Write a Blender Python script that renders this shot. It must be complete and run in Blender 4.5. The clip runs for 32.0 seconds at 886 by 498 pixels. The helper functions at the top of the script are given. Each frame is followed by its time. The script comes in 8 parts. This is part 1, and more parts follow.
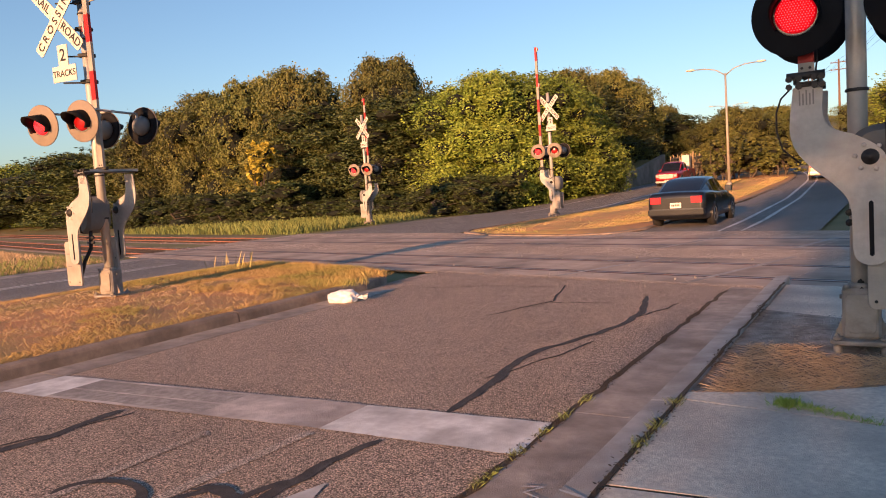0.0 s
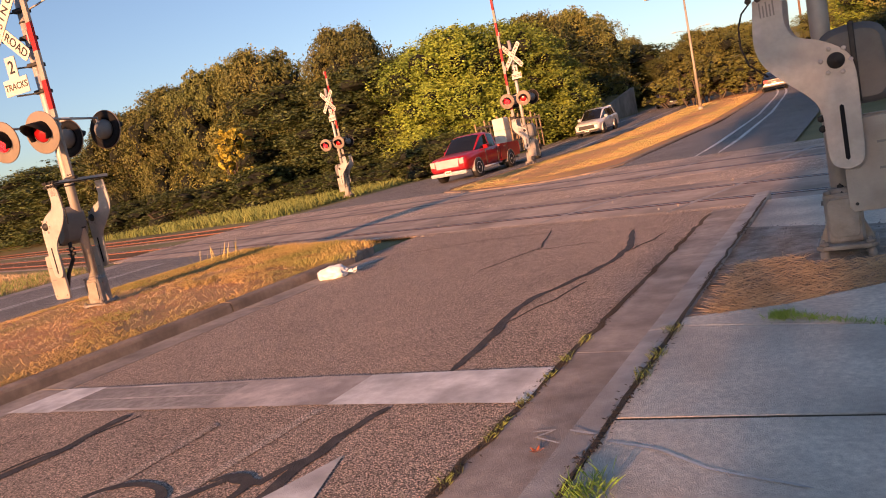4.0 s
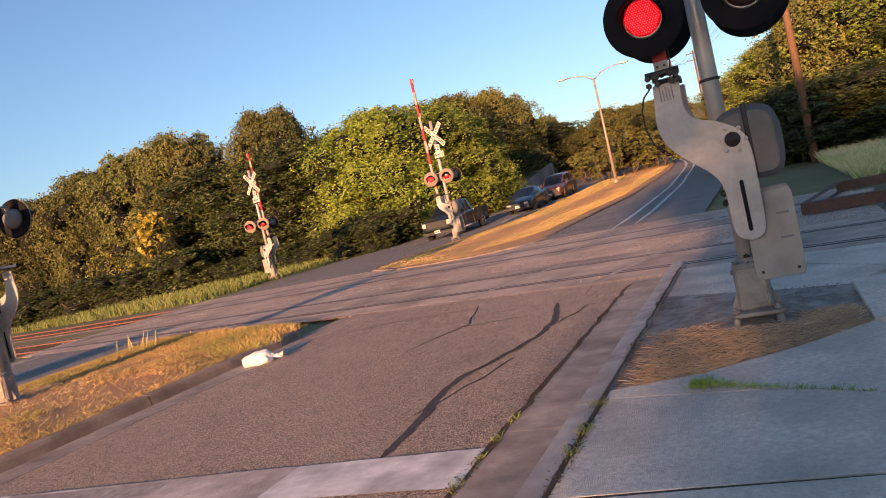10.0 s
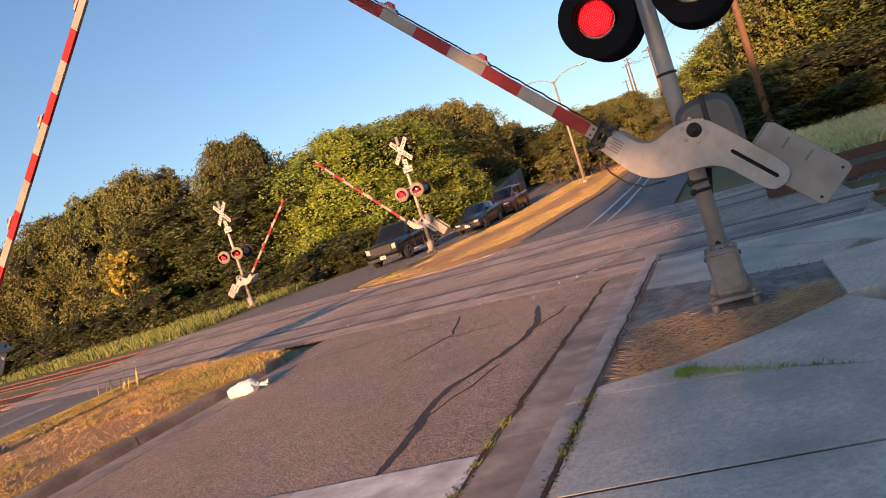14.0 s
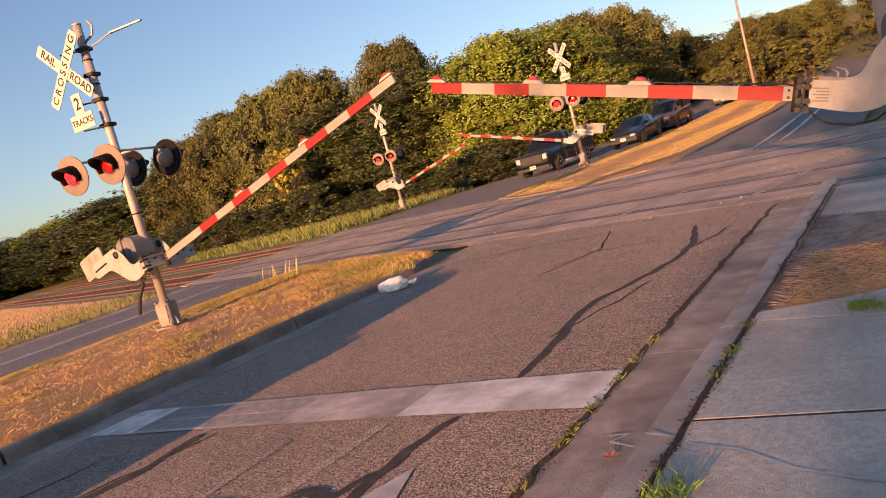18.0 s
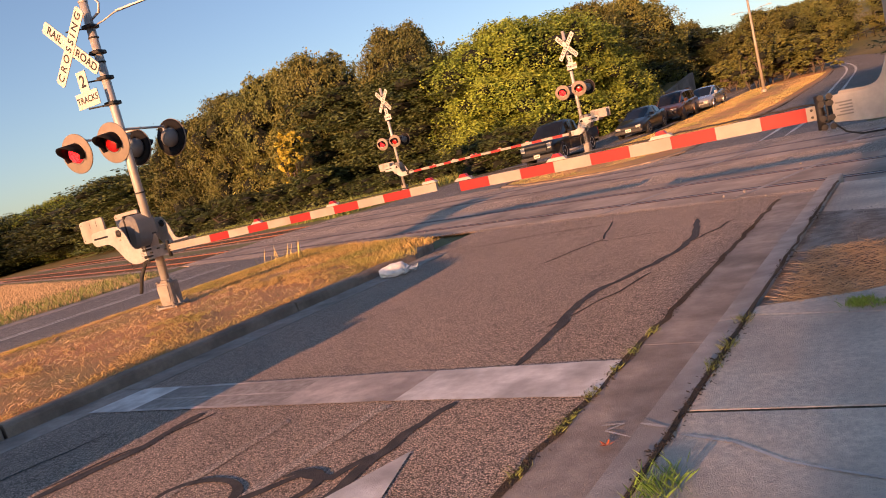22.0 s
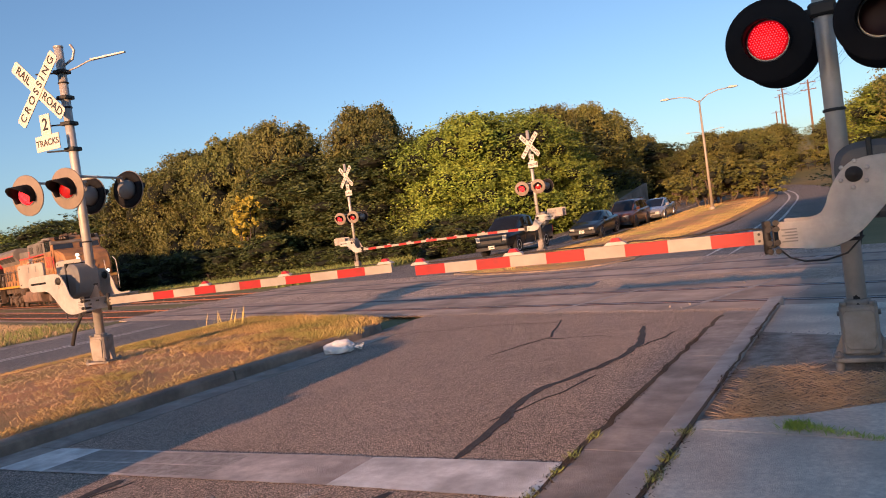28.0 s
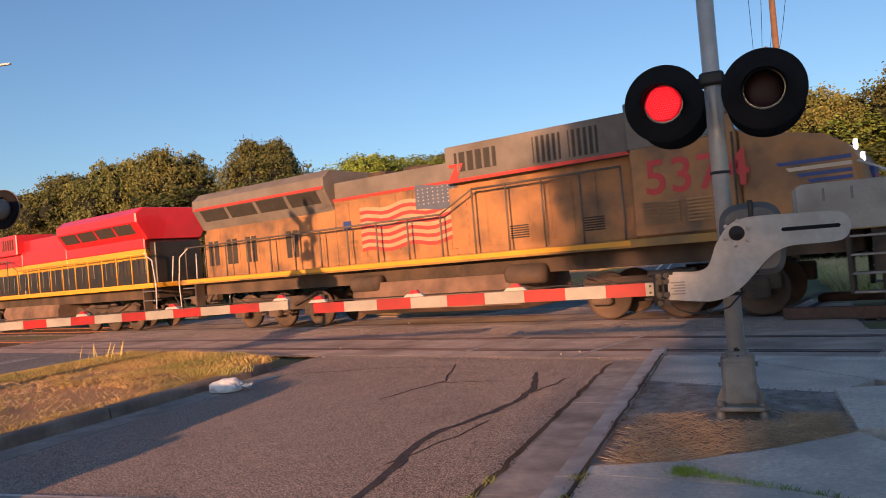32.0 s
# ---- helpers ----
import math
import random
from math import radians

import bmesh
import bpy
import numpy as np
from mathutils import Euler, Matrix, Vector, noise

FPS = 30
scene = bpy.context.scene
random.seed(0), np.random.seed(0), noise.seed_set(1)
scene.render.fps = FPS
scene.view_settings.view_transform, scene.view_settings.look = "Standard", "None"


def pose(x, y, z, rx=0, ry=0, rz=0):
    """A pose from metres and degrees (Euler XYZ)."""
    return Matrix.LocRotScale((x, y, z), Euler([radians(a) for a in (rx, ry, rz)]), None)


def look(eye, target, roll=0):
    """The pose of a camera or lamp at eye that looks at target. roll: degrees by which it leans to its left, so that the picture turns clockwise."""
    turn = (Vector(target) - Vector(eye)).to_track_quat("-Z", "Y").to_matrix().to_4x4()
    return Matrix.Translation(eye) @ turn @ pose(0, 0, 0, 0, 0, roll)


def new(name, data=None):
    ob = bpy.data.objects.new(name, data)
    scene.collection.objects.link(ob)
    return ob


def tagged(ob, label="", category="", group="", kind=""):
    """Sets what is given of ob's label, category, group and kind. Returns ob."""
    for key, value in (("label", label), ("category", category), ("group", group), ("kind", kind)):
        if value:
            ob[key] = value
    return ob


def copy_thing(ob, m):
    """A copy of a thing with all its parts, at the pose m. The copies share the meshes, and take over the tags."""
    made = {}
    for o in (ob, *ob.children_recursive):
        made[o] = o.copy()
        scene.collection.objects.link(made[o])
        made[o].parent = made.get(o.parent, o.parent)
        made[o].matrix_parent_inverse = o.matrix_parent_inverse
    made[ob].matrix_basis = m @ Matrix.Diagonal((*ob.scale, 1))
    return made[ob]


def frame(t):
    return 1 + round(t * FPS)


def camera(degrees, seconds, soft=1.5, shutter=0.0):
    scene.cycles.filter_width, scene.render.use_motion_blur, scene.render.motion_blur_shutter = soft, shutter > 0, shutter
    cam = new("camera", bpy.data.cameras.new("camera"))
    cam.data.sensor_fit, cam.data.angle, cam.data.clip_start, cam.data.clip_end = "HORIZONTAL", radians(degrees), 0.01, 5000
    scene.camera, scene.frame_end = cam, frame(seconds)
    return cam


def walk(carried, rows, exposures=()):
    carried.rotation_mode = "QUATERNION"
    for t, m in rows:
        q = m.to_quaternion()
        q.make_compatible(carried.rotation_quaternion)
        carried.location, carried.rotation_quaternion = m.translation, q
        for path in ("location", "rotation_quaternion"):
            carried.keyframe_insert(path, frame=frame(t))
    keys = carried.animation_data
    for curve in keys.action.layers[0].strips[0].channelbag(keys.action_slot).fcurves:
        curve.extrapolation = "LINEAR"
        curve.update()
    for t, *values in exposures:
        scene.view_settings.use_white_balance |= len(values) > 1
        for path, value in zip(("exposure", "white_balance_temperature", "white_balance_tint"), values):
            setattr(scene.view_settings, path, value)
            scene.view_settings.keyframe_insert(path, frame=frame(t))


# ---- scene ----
cam = camera(61.98, 32.0, soft=1.0, shutter=0.08)
PATH = [
    (0.0, pose(0.009, -0.002, 1.632, 85.34, 3.91, 31.43)),
    (0.5, pose(0.011, 0.023, 1.626, 83.72, 6.79, 31.41)),
    (1.0, pose(0.021, 0.017, 1.625, 83.90, 8.31, 31.33)),
    (1.5, pose(0.014, 0.013, 1.618, 83.61, 7.85, 31.23)),
    (2.0, pose(0.009, 0.004, 1.616, 83.36, 7.79, 31.61)),
    (2.5, pose(0.009, -0.016, 1.614, 83.05, 8.29, 32.52)),
    (4.5, pose(0.009, 0.025, 1.628, 82.08, 12.59, 28.37)),
    (5.0, pose(0.016, 0.031, 1.641, 83.42, 12.21, 27.40)),
    (5.5, pose(0.040, 0.033, 1.638, 84.00, 12.80, 26.02)),
    (6.0, pose(0.042, 0.033, 1.640, 84.87, 13.44, 25.30)),
    (6.5, pose(0.047, 0.020, 1.640, 85.31, 13.34, 25.85)),
    (7.0, pose(0.049, 0.005, 1.652, 86.43, 12.99, 26.41)),
    (7.5, pose(0.044, 0.011, 1.647, 87.64, 13.26, 26.99)),
    (8.0, pose(0.046, 0.016, 1.650, 87.89, 13.98, 27.59)),
    (8.5, pose(0.049, 0.020, 1.644, 87.71, 14.25, 27.56)),
    (9.0, pose(0.048, 0.018, 1.641, 86.55, 14.10, 26.96)),
    (9.5, pose(0.046, 0.027, 1.651, 86.07, 13.47, 25.26)),
    (10.0, pose(0.048, 0.028, 1.656, 86.75, 13.19, 23.62)),
    (10.5, pose(0.047, 0.028, 1.655, 87.53, 13.52, 23.22)),
    (11.0, pose(0.048, 0.030, 1.651, 87.85, 14.26, 23.37)),
    (11.5, pose(0.055, 0.023, 1.654, 88.01, 15.22, 22.93)),
    (12.0, pose(0.058, 0.020, 1.654, 88.28, 15.75, 22.35)),
    (12.5, pose(0.048, 0.006, 1.655, 88.62, 15.78, 22.25)),
    (13.0, pose(0.044, -0.014, 1.654, 88.90, 15.89, 23.01)),
    (13.5, pose(0.052, -0.015, 1.654, 88.19, 17.33, 22.71)),
    (14.0, pose(0.051, -0.003, 1.649, 87.17, 18.03, 21.41)),
    (14.5, pose(0.041, -0.002, 1.646, 86.47, 17.12, 22.49)),
    (15.0, pose(0.021, 0.001, 1.639, 85.78, 15.69, 25.80)),
    (15.5, pose(0.005, -0.005, 1.639, 85.25, 14.96, 28.64)),
    (17.5, pose(-0.009, 0.019, 1.622, 83.58, 15.74, 32.85)),
    (18.0, pose(-0.021, 0.013, 1.621, 83.70, 15.26, 33.50)),
    (18.5, pose(-0.030, 0.008, 1.623, 84.03, 15.18, 33.79)),
    (19.0, pose(-0.024, 0.025, 1.635, 84.56, 16.43, 33.37)),
    (19.5, pose(-0.014, 0.019, 1.632, 84.98, 16.58, 33.19)),
    (20.0, pose(-0.004, 0.008, 1.640, 84.96, 16.10, 33.95)),
    (20.5, pose(-0.002, 0.008, 1.648, 84.92, 15.75, 34.55)),
    (21.0, pose(-0.005, 0.010, 1.629, 84.20, 15.17, 34.38)),
    (21.5, pose(-0.011, 0.005, 1.621, 83.01, 14.27, 33.86)),
    (22.0, pose(-0.008, -0.003, 1.624, 82.74, 13.86, 33.82)),
    (22.5, pose(-0.021, -0.009, 1.620, 83.05, 13.57, 34.37)),
    (23.0, pose(-0.033, -0.010, 1.622, 83.19, 13.48, 34.93)),
    (23.5, pose(-0.028, -0.020, 1.630, 83.82, 13.70, 35.14)),
    (24.0, pose(-0.022, -0.027, 1.637, 85.06, 13.78, 35.40)),
    (24.5, pose(-0.035, -0.047, 1.639, 86.05, 13.20, 36.20)),
    (25.0, pose(-0.054, -0.048, 1.635, 85.96, 12.80, 36.83)),
    (25.5, pose(-0.048, -0.037, 1.640, 85.39, 12.88, 36.33)),
    (26.0, pose(-0.042, -0.042, 1.640, 85.22, 11.07, 35.51)),
    (26.5, pose(-0.040, -0.020, 1.675, 90.84, 8.46, 33.84)),
    (28.5, pose(-0.034, -0.020, 1.650, 88.05, 7.66, 30.12)),
    (29.0, pose(-0.040, -0.023, 1.650, 88.14, 7.98, 30.37)),
    (29.5, pose(-0.044, -0.031, 1.647, 88.01, 7.85, 29.68)),
    (30.0, pose(-0.051, -0.029, 1.651, 88.33, 7.86, 28.37)),
    (30.5, pose(-0.071, -0.035, 1.645, 89.04, 7.11, 27.43)),
    (31.0, pose(-0.097, -0.035, 1.644, 90.01, 5.96, 26.24)),
    (31.5, pose(-0.123, -0.031, 1.638, 90.64, 5.23, 24.17)),
    (32.0, pose(-0.121, -0.029, 1.636, 90.92, 4.93, 22.10)),
]
walk(cam, PATH, [(0.0, 1.0, 6850, 19), (1.0, 1.05, 7100, 24), (2.0, 1.07, 7250, 25), (5.0, 1.07, 7400, 28), (6.0, 1.07, 7350, 26), (9.0, 1.05, 6700, 20), (13.0, 1.0, 6650, 18), (18.0, 1.0, 7400, 27), (24.0, 1.0, 7200, 25), (25.0, 0.97, 6850, 20), (26.0, 0.93, 6750, 19), (29.0, 0.85, 6300, 17), (32.0, 0.72, 6300, 17)])

# ---- light: a very low sun behind the camera, clear sky ----
SUN_EL, SUN_AZ = radians(8.8), math.atan2(0.055, -1.0)
world = bpy.data.worlds.new("world")
scene.world = world
world.use_nodes = True
wn = world.node_tree.nodes
sky = wn.new("ShaderNodeTexSky")
sky.sky_type, sky.sun_disc = "NISHITA", False
sky.sun_elevation, sky.sun_rotation = SUN_EL, SUN_AZ
sky.air_density, sky.dust_density, sky.ozone_density = 1.0, 0.9, 3.0
wn["Background"].inputs["Strength"].default_value = 0.117
world.node_tree.links.new(sky.outputs["Color"], wn["Background"].inputs["Color"])
sun_data = bpy.data.lights.new("sun", "SUN")
sun_data.energy, sun_data.angle, sun_data.color = 5.0, radians(0.6), (1.0, 0.52, 0.24)
sun = new("sun", sun_data)
sun.matrix_world = look((40 * math.sin(SUN_AZ), 40 * math.cos(SUN_AZ), 40 * math.tan(SUN_EL)), (0, 0, 0))

# ---- small builders ----
def part(name, bm, material, parent=None, label=""):
    me = bpy.data.meshes.new(name)
    bm.to_mesh(me)
    bm.free()
    if isinstance(material, (list, tuple)):
        for mm in material:
            me.materials.append(mm)
    else:
        me.materials.append(material)
    ob = new(name, me)
    if parent is not None:
        ob.parent = parent
    return tagged(ob, label=label)


def shared(name, me, parent, m=None):
    ob = new(name, me)
    ob.parent = parent
    if m is not None:
        ob.matrix_basis = m
    return ob


def empty(name, m, label="", category="", group="", kind=""):
    ob = new(name)
    ob.empty_display_size = 0.2
    ob.matrix_basis = m
    return tagged(ob, label, category, group, kind)


def face(bm, pts, mi=0, smooth=False):
    f = bm.faces.new([bm.verts.new(p) for p in pts])
    f.material_index, f.smooth = mi, smooth
    return f


def prism(bm, outline, a, b, axis="y", mi=0, taper=0.0):
    """A closed outline (pairs) pushed from a to b along an axis; taper rounds the far and near rim a little."""
    def at3(u, v, w):
        return {"x": (w, u, v), "y": (u, w, v), "z": (u, v, w)}[axis]
    n = len(outline)
    cu = sum(p[0] for p in outline) / n
    cv = sum(p[1] for p in outline) / n
    rings = [(a, taper), (a + taper, 0), (b - taper, 0), (b, taper)] if taper else [(a, 0), (b, 0)]
    vs = []
    for w, t in rings:
        ring = []
        for u, v in outline:
            du, dv = cu - u, cv - v
            ln = max(math.hypot(du, dv), 1e-6)
            ring.append(bm.verts.new(at3(u + du / ln * t, v + dv / ln * t, w)))
        vs.append(ring)
    made = [bm.faces.new(vs[0]), bm.faces.new(vs[-1][::-1])]
    for r0, r1 in zip(vs, vs[1:]):
        for i in range(n):
            j = (i + 1) % n
            made.append(bm.faces.new((r0[i], r1[i], r1[j], r0[j])))
    for f in made:
        f.material_index = mi
    return made


def box(bm, x0, x1, y0, y1, z0, z1, mi=0, bev=0.0):
    if bev:
        e = bev
        out = [(x0 + e, y0), (x1 - e, y0), (x1, y0 + e), (x1, y1 - e), (x1 - e, y1), (x0 + e, y1), (x0, y1 - e), (x0, y0 + e)]
        return prism(bm, out, z0, z1, "z", mi, e)
    return prism(bm, [(x0, y0), (x1, y0), (x1, y1), (x0, y1)], z0, z1, "z", mi)


def tube(bm, p0, p1, r0, r1=None, n=10, mi=0, caps=True):
    p0, p1 = Vector(p0), Vector(p1)
    r1 = r0 if r1 is None else r1
    d = (p1 - p0).normalized()
    u = d.orthogonal().normalized()
    v = d.cross(u)
    ra, rb = [], []
    for i in range(n):
        a = 2 * math.pi * i / n
        o = u * math.cos(a) + v * math.sin(a)
        ra.append(bm.verts.new(p0 + o * r0))
        rb.append(bm.verts.new(p1 + o * r1))
    for i in range(n):
        j = (i + 1) % n
        f = bm.faces.new((ra[i], ra[j], rb[j], rb[i]))
        f.smooth, f.material_index = True, mi
    if caps:
        bm.faces.new(ra[::-1]).material_index = mi
        bm.faces.new(rb).material_index = mi


def pipe(bm, pts, r, n=8, mi=0):
    """A bent round bar through the points, as one skin."""
    pts = [Vector(p) for p in pts]
    prev = None
    u = None
    for i, p in enumerate(pts):
        d = (pts[min(i + 1, len(pts) - 1)] - pts[max(i - 1, 0)]).normalized()
        u = d.orthogonal().normalized() if u is None else (u - d * u.dot(d)).normalized()
        v = d.cross(u)
        ring = [bm.verts.new(p + u * r * math.cos(2 * math.pi * k / n) + v * r * math.sin(2 * math.pi * k / n)) for k in range(n)]
        if prev:
            for k in range(n):
                j = (k + 1) % n
                f = bm.faces.new((prev[k], prev[j], ring[j], ring[k]))
                f.smooth, f.material_index = True, mi
        else:
            bm.faces.new(ring[::-1]).material_index = mi
        prev = ring
    bm.faces.new(prev).material_index = mi


def lathe(bm, profile, axis="y", n=24, mi=0, centre=(0, 0, 0)):
    """Turn (radius, along) pairs about an axis."""
    rings = []
    cx, cy, cz = centre
    for r, h in profile:
        ring = []
        for i in range(n):
            a = 2 * math.pi * i / n
            c, s = r * math.cos(a), r * math.sin(a)
            p = {"y": (c, h, s), "x": (h, c, s), "z": (c, s, h)}[axis]
            ring.append(bm.verts.new((p[0] + cx, p[1] + cy, p[2] + cz)))
        rings.append(ring)
    for r0, r1 in zip(rings, rings[1:]):
        for i in range(n):
            j = (i + 1) % n
            f = bm.faces.new((r0[i], r0[j], r1[j], r1[i]))
            f.smooth, f.material_index = True, mi
    for ring in (rings[0], rings[-1]):
        if profile[rings.index(ring)][0] > 1e-4:
            bm.faces.new(ring).material_index = mi


def fixed(bm):
    bmesh.ops.remove_doubles(bm, verts=bm.verts, dist=1e-5)
    bmesh.ops.recalc_face_normals(bm, faces=bm.faces)
    return bm


# ---- materials ----
def mat(name, c1, c2=None, scale=3.0, rough=0.8, metal=0.0, bump=0.0, bscale=60.0, dirt=None, dscale=0.6, damt=0.35,
        rnd=0.0, emit=0.0, spec=None, coat=0.0, space="Object"):
    """Grain from a fine noise, stains from a coarse one, a relief, and a shift from piece to piece."""
    m = bpy.data.materials.new(name)
    m.use_nodes = True
    nt = m.node_tree
    b = nt.nodes["Principled BSDF"]
    L = nt.links.new
    c2 = c2 or tuple(v * 0.7 for v in c1)
    tc = nt.nodes.new("ShaderNodeTexCoord")
    n1 = nt.nodes.new("ShaderNodeTexNoise")
    n1.inputs["Scale"].default_value, n1.inputs["Detail"].default_value, n1.inputs["Roughness"].default_value = scale, 6, 0.65
    L(tc.outputs[space], n1.inputs["Vector"])
    ramp = nt.nodes.new("ShaderNodeMapRange")
    ramp.inputs["From Min"].default_value, ramp.inputs["From Max"].default_value = 0.32, 0.68
    L(n1.outputs["Fac"], ramp.inputs["Value"])
    mx = nt.nodes.new("ShaderNodeMix")
    mx.data_type = "RGBA"
    mx.inputs["A"].default_value, mx.inputs["B"].default_value = (*c1, 1), (*c2, 1)
    L(ramp.outputs["Result"], mx.inputs["Factor"])
    col = mx.outputs["Result"]
    if dirt:
        n2 = nt.nodes.new("ShaderNodeTexNoise")
        n2.inputs["Scale"].default_value, n2.inputs["Detail"].default_value = dscale, 5
        L(tc.outputs[space], n2.inputs["Vector"])
        r2 = nt.nodes.new("ShaderNodeMapRange")
        r2.inputs["From Min"].default_value, r2.inputs["From Max"].default_value, r2.inputs["To Max"].default_value = 0.42, 0.72, damt * 2
        L(n2.outputs["Fac"], r2.inputs["Value"])
        m2 = nt.nodes.new("ShaderNodeMix")
        m2.data_type = "RGBA"
        m2.inputs["B"].default_value = (*dirt, 1)
        L(r2.outputs["Result"], m2.inputs["Factor"])
        L(col, m2.inputs["A"])
        col = m2.outputs["Result"]
    if rnd:
        oi = nt.nodes.new("ShaderNodeObjectInfo")
        geo = nt.nodes.new("ShaderNodeNewGeometry")
        ad = nt.nodes.new("ShaderNodeMath")
        ad.operation = "ADD"
        L(oi.outputs["Random"], ad.inputs[0])
        L(geo.outputs["Random Per Island"], ad.inputs[1])
        mr = nt.nodes.new("ShaderNodeMapRange")
        mr.inputs["From Max"].default_value = 2.0
        mr.inputs["To Min"].default_value, mr.inputs["To Max"].default_value = 1 - rnd, 1 + rnd
        L(ad.outputs[0], mr.inputs["Value"])
        hs = nt.nodes.new("ShaderNodeHueSaturation")
        L(mr.outputs["Result"], hs.inputs["Value"])
        L(col, hs.inputs["Color"])
        col = hs.outputs["Color"]
    L(col, b.inputs["Base Color"])
    b.inputs["Roughness"].default_value, b.inputs["Metallic"].default_value = rough, metal
    if coat:
        b.inputs["Coat Weight"].default_value, b.inputs["Coat Roughness"].default_value = coat, 0.08
    if spec is not None:
        b.inputs["Specular IOR Level"].default_value = spec
    if bump:
        n3 = nt.nodes.new("ShaderNodeTexNoise")
        n3.inputs["Scale"].default_value, n3.inputs["Detail"].default_value = bscale, 4
        L(tc.outputs[space], n3.inputs["Vector"])
        bp = nt.nodes.new("ShaderNodeBump")
        bp.inputs["Strength"].default_value, bp.inputs["Distance"].default_value = bump, 0.02
        L(n3.outputs["Fac"], bp.inputs["Height"])
        L(bp.outputs["Normal"], b.inputs["Normal"])
    if emit:
        b.inputs["Emission Color"].default_value, b.inputs["Emission Strength"].default_value = (*c1, 1), emit
    return m


def asphalt_mat(name, stone, binder, scale, relief=1.0):
    """Chips of stone in dark binder, with stains at two larger scales."""
    m = mat(name, stone, binder, 0.5, 0.88, dirt=tuple(v * 0.72 for v in stone), dscale=2.6, damt=0.3)
    nt = m.node_tree
    L = nt.links.new
    b = nt.nodes["Principled BSDF"]
    tc = nt.nodes["Texture Coordinate"]
    col = b.inputs["Base Color"].links[0].from_socket
    vo = nt.nodes.new("ShaderNodeTexVoronoi")
    vo.inputs["Scale"].default_value = scale
    L(tc.outputs["Object"], vo.inputs["Vector"])
    sep = nt.nodes.new("ShaderNodeSeparateColor")
    L(vo.outputs["Color"], sep.inputs["Color"])
    mr = nt.nodes.new("ShaderNodeMapRange")
    mr.inputs["To Min"].default_value, mr.inputs["To Max"].default_value = 0.55, 1.95
    L(sep.outputs["Red"], mr.inputs["Value"])
    gap = nt.nodes.new("ShaderNodeMapRange")
    gap.inputs["From Min"].default_value, gap.inputs["From Max"].default_value = 0.35, 0.75
    gap.inputs["To Min"].default_value, gap.inputs["To Max"].default_value = 1.0, 0.25
    L(vo.outputs["Distance"], gap.inputs["Value"])
    mul = nt.nodes.new("ShaderNodeMath")
    mul.operation = "MULTIPLY"
    L(mr.outputs["Result"], mul.inputs[0])
    L(gap.outputs["Result"], mul.inputs[1])
    hs = nt.nodes.new("ShaderNodeHueSaturation")
    L(col, hs.inputs["Color"])
    L(mul.outputs[0], hs.inputs["Value"])
    L(hs.outputs["Color"], b.inputs["Base Color"])
    n3 = nt.nodes.new("ShaderNodeTexNoise")
    n3.inputs["Scale"].default_value, n3.inputs["Detail"].default_value = scale * 0.45, 5
    L(tc.outputs["Object"], n3.inputs["Vector"])
    ad = nt.nodes.new("ShaderNodeMath")
    ad.operation = "SUBTRACT"
    L(n3.outputs["Fac"], ad.inputs[0])
    L(vo.outputs["Distance"], ad.inputs[1])
    bp = nt.nodes.new("ShaderNodeBump")
    bp.inputs["Strength"].default_value, bp.inputs["Distance"].default_value = relief, 0.012
    L(ad.outputs[0], bp.inputs["Height"])
    L(bp.outputs["Normal"], b.inputs["Normal"])
    return m


M_ASPHALT = asphalt_mat("asphalt", (0.66, 0.525, 0.44), (0.5, 0.4, 0.335), 98, 1.8)
M_ASPHALT_DARK = asphalt_mat("asphalt_dark", (0.29, 0.265, 0.245), (0.19, 0.175, 0.165), 50, 0.6)
M_CROSSING = asphalt_mat("crossing_asphalt", (0.66, 0.51, 0.4), (0.38, 0.29, 0.23), 80, 0.8)
M_TAR = mat("tar", (0.03, 0.026, 0.025), (0.05, 0.042, 0.038), 30, 0.75, bump=0.8, bscale=110, dirt=(0.1, 0.085, 0.075), dscale=9, damt=0.35)
M_CONCRETE = mat("concrete", (0.82, 0.73, 0.61), (0.54, 0.47, 0.395), 30, 0.92, bump=0.6, bscale=170, dirt=(0.36, 0.32, 0.28), dscale=1.4, damt=0.4)
M_CURB = mat("gutter_concrete", (0.44, 0.38, 0.33), (0.29, 0.25, 0.22), 7, 0.92, bump=0.3, bscale=150, dirt=(0.14, 0.12, 0.105), dscale=1.6, damt=0.45)
M_CURB_TOP = mat("curb_concrete", (0.5, 0.46, 0.42), (0.36, 0.33, 0.3), 6, 0.92, bump=0.3, bscale=150, dirt=(0.2, 0.175, 0.155), dscale=2.2, damt=0.4)
M_KERB_MEDIAN = mat("median_kerb", (0.34, 0.26, 0.2), (0.24, 0.18, 0.14), 9, 0.92, bump=0.5, bscale=60, dirt=(0.12, 0.09, 0.07), dscale=1.8, damt=0.5)
M_LITTER = mat("leaf_litter", (0.1, 0.07, 0.045), (0.045, 0.035, 0.026), 40, 0.95, bump=1.0, bscale=90, rnd=0.5)
M_PAINT_W = mat("road_paint_white", (0.84, 0.82, 0.78), (0.64, 0.61, 0.57), 9, 0.8, bump=0.3, bscale=120, dirt=(0.26, 0.235, 0.215), dscale=2.4, damt=0.38)
M_PAINT_MID = mat("road_paint_faded", (0.7, 0.62, 0.56), (0.46, 0.4, 0.36), 8, 0.85, bump=0.4, bscale=90, dirt=(0.26, 0.22, 0.2), dscale=1.8, damt=0.5)
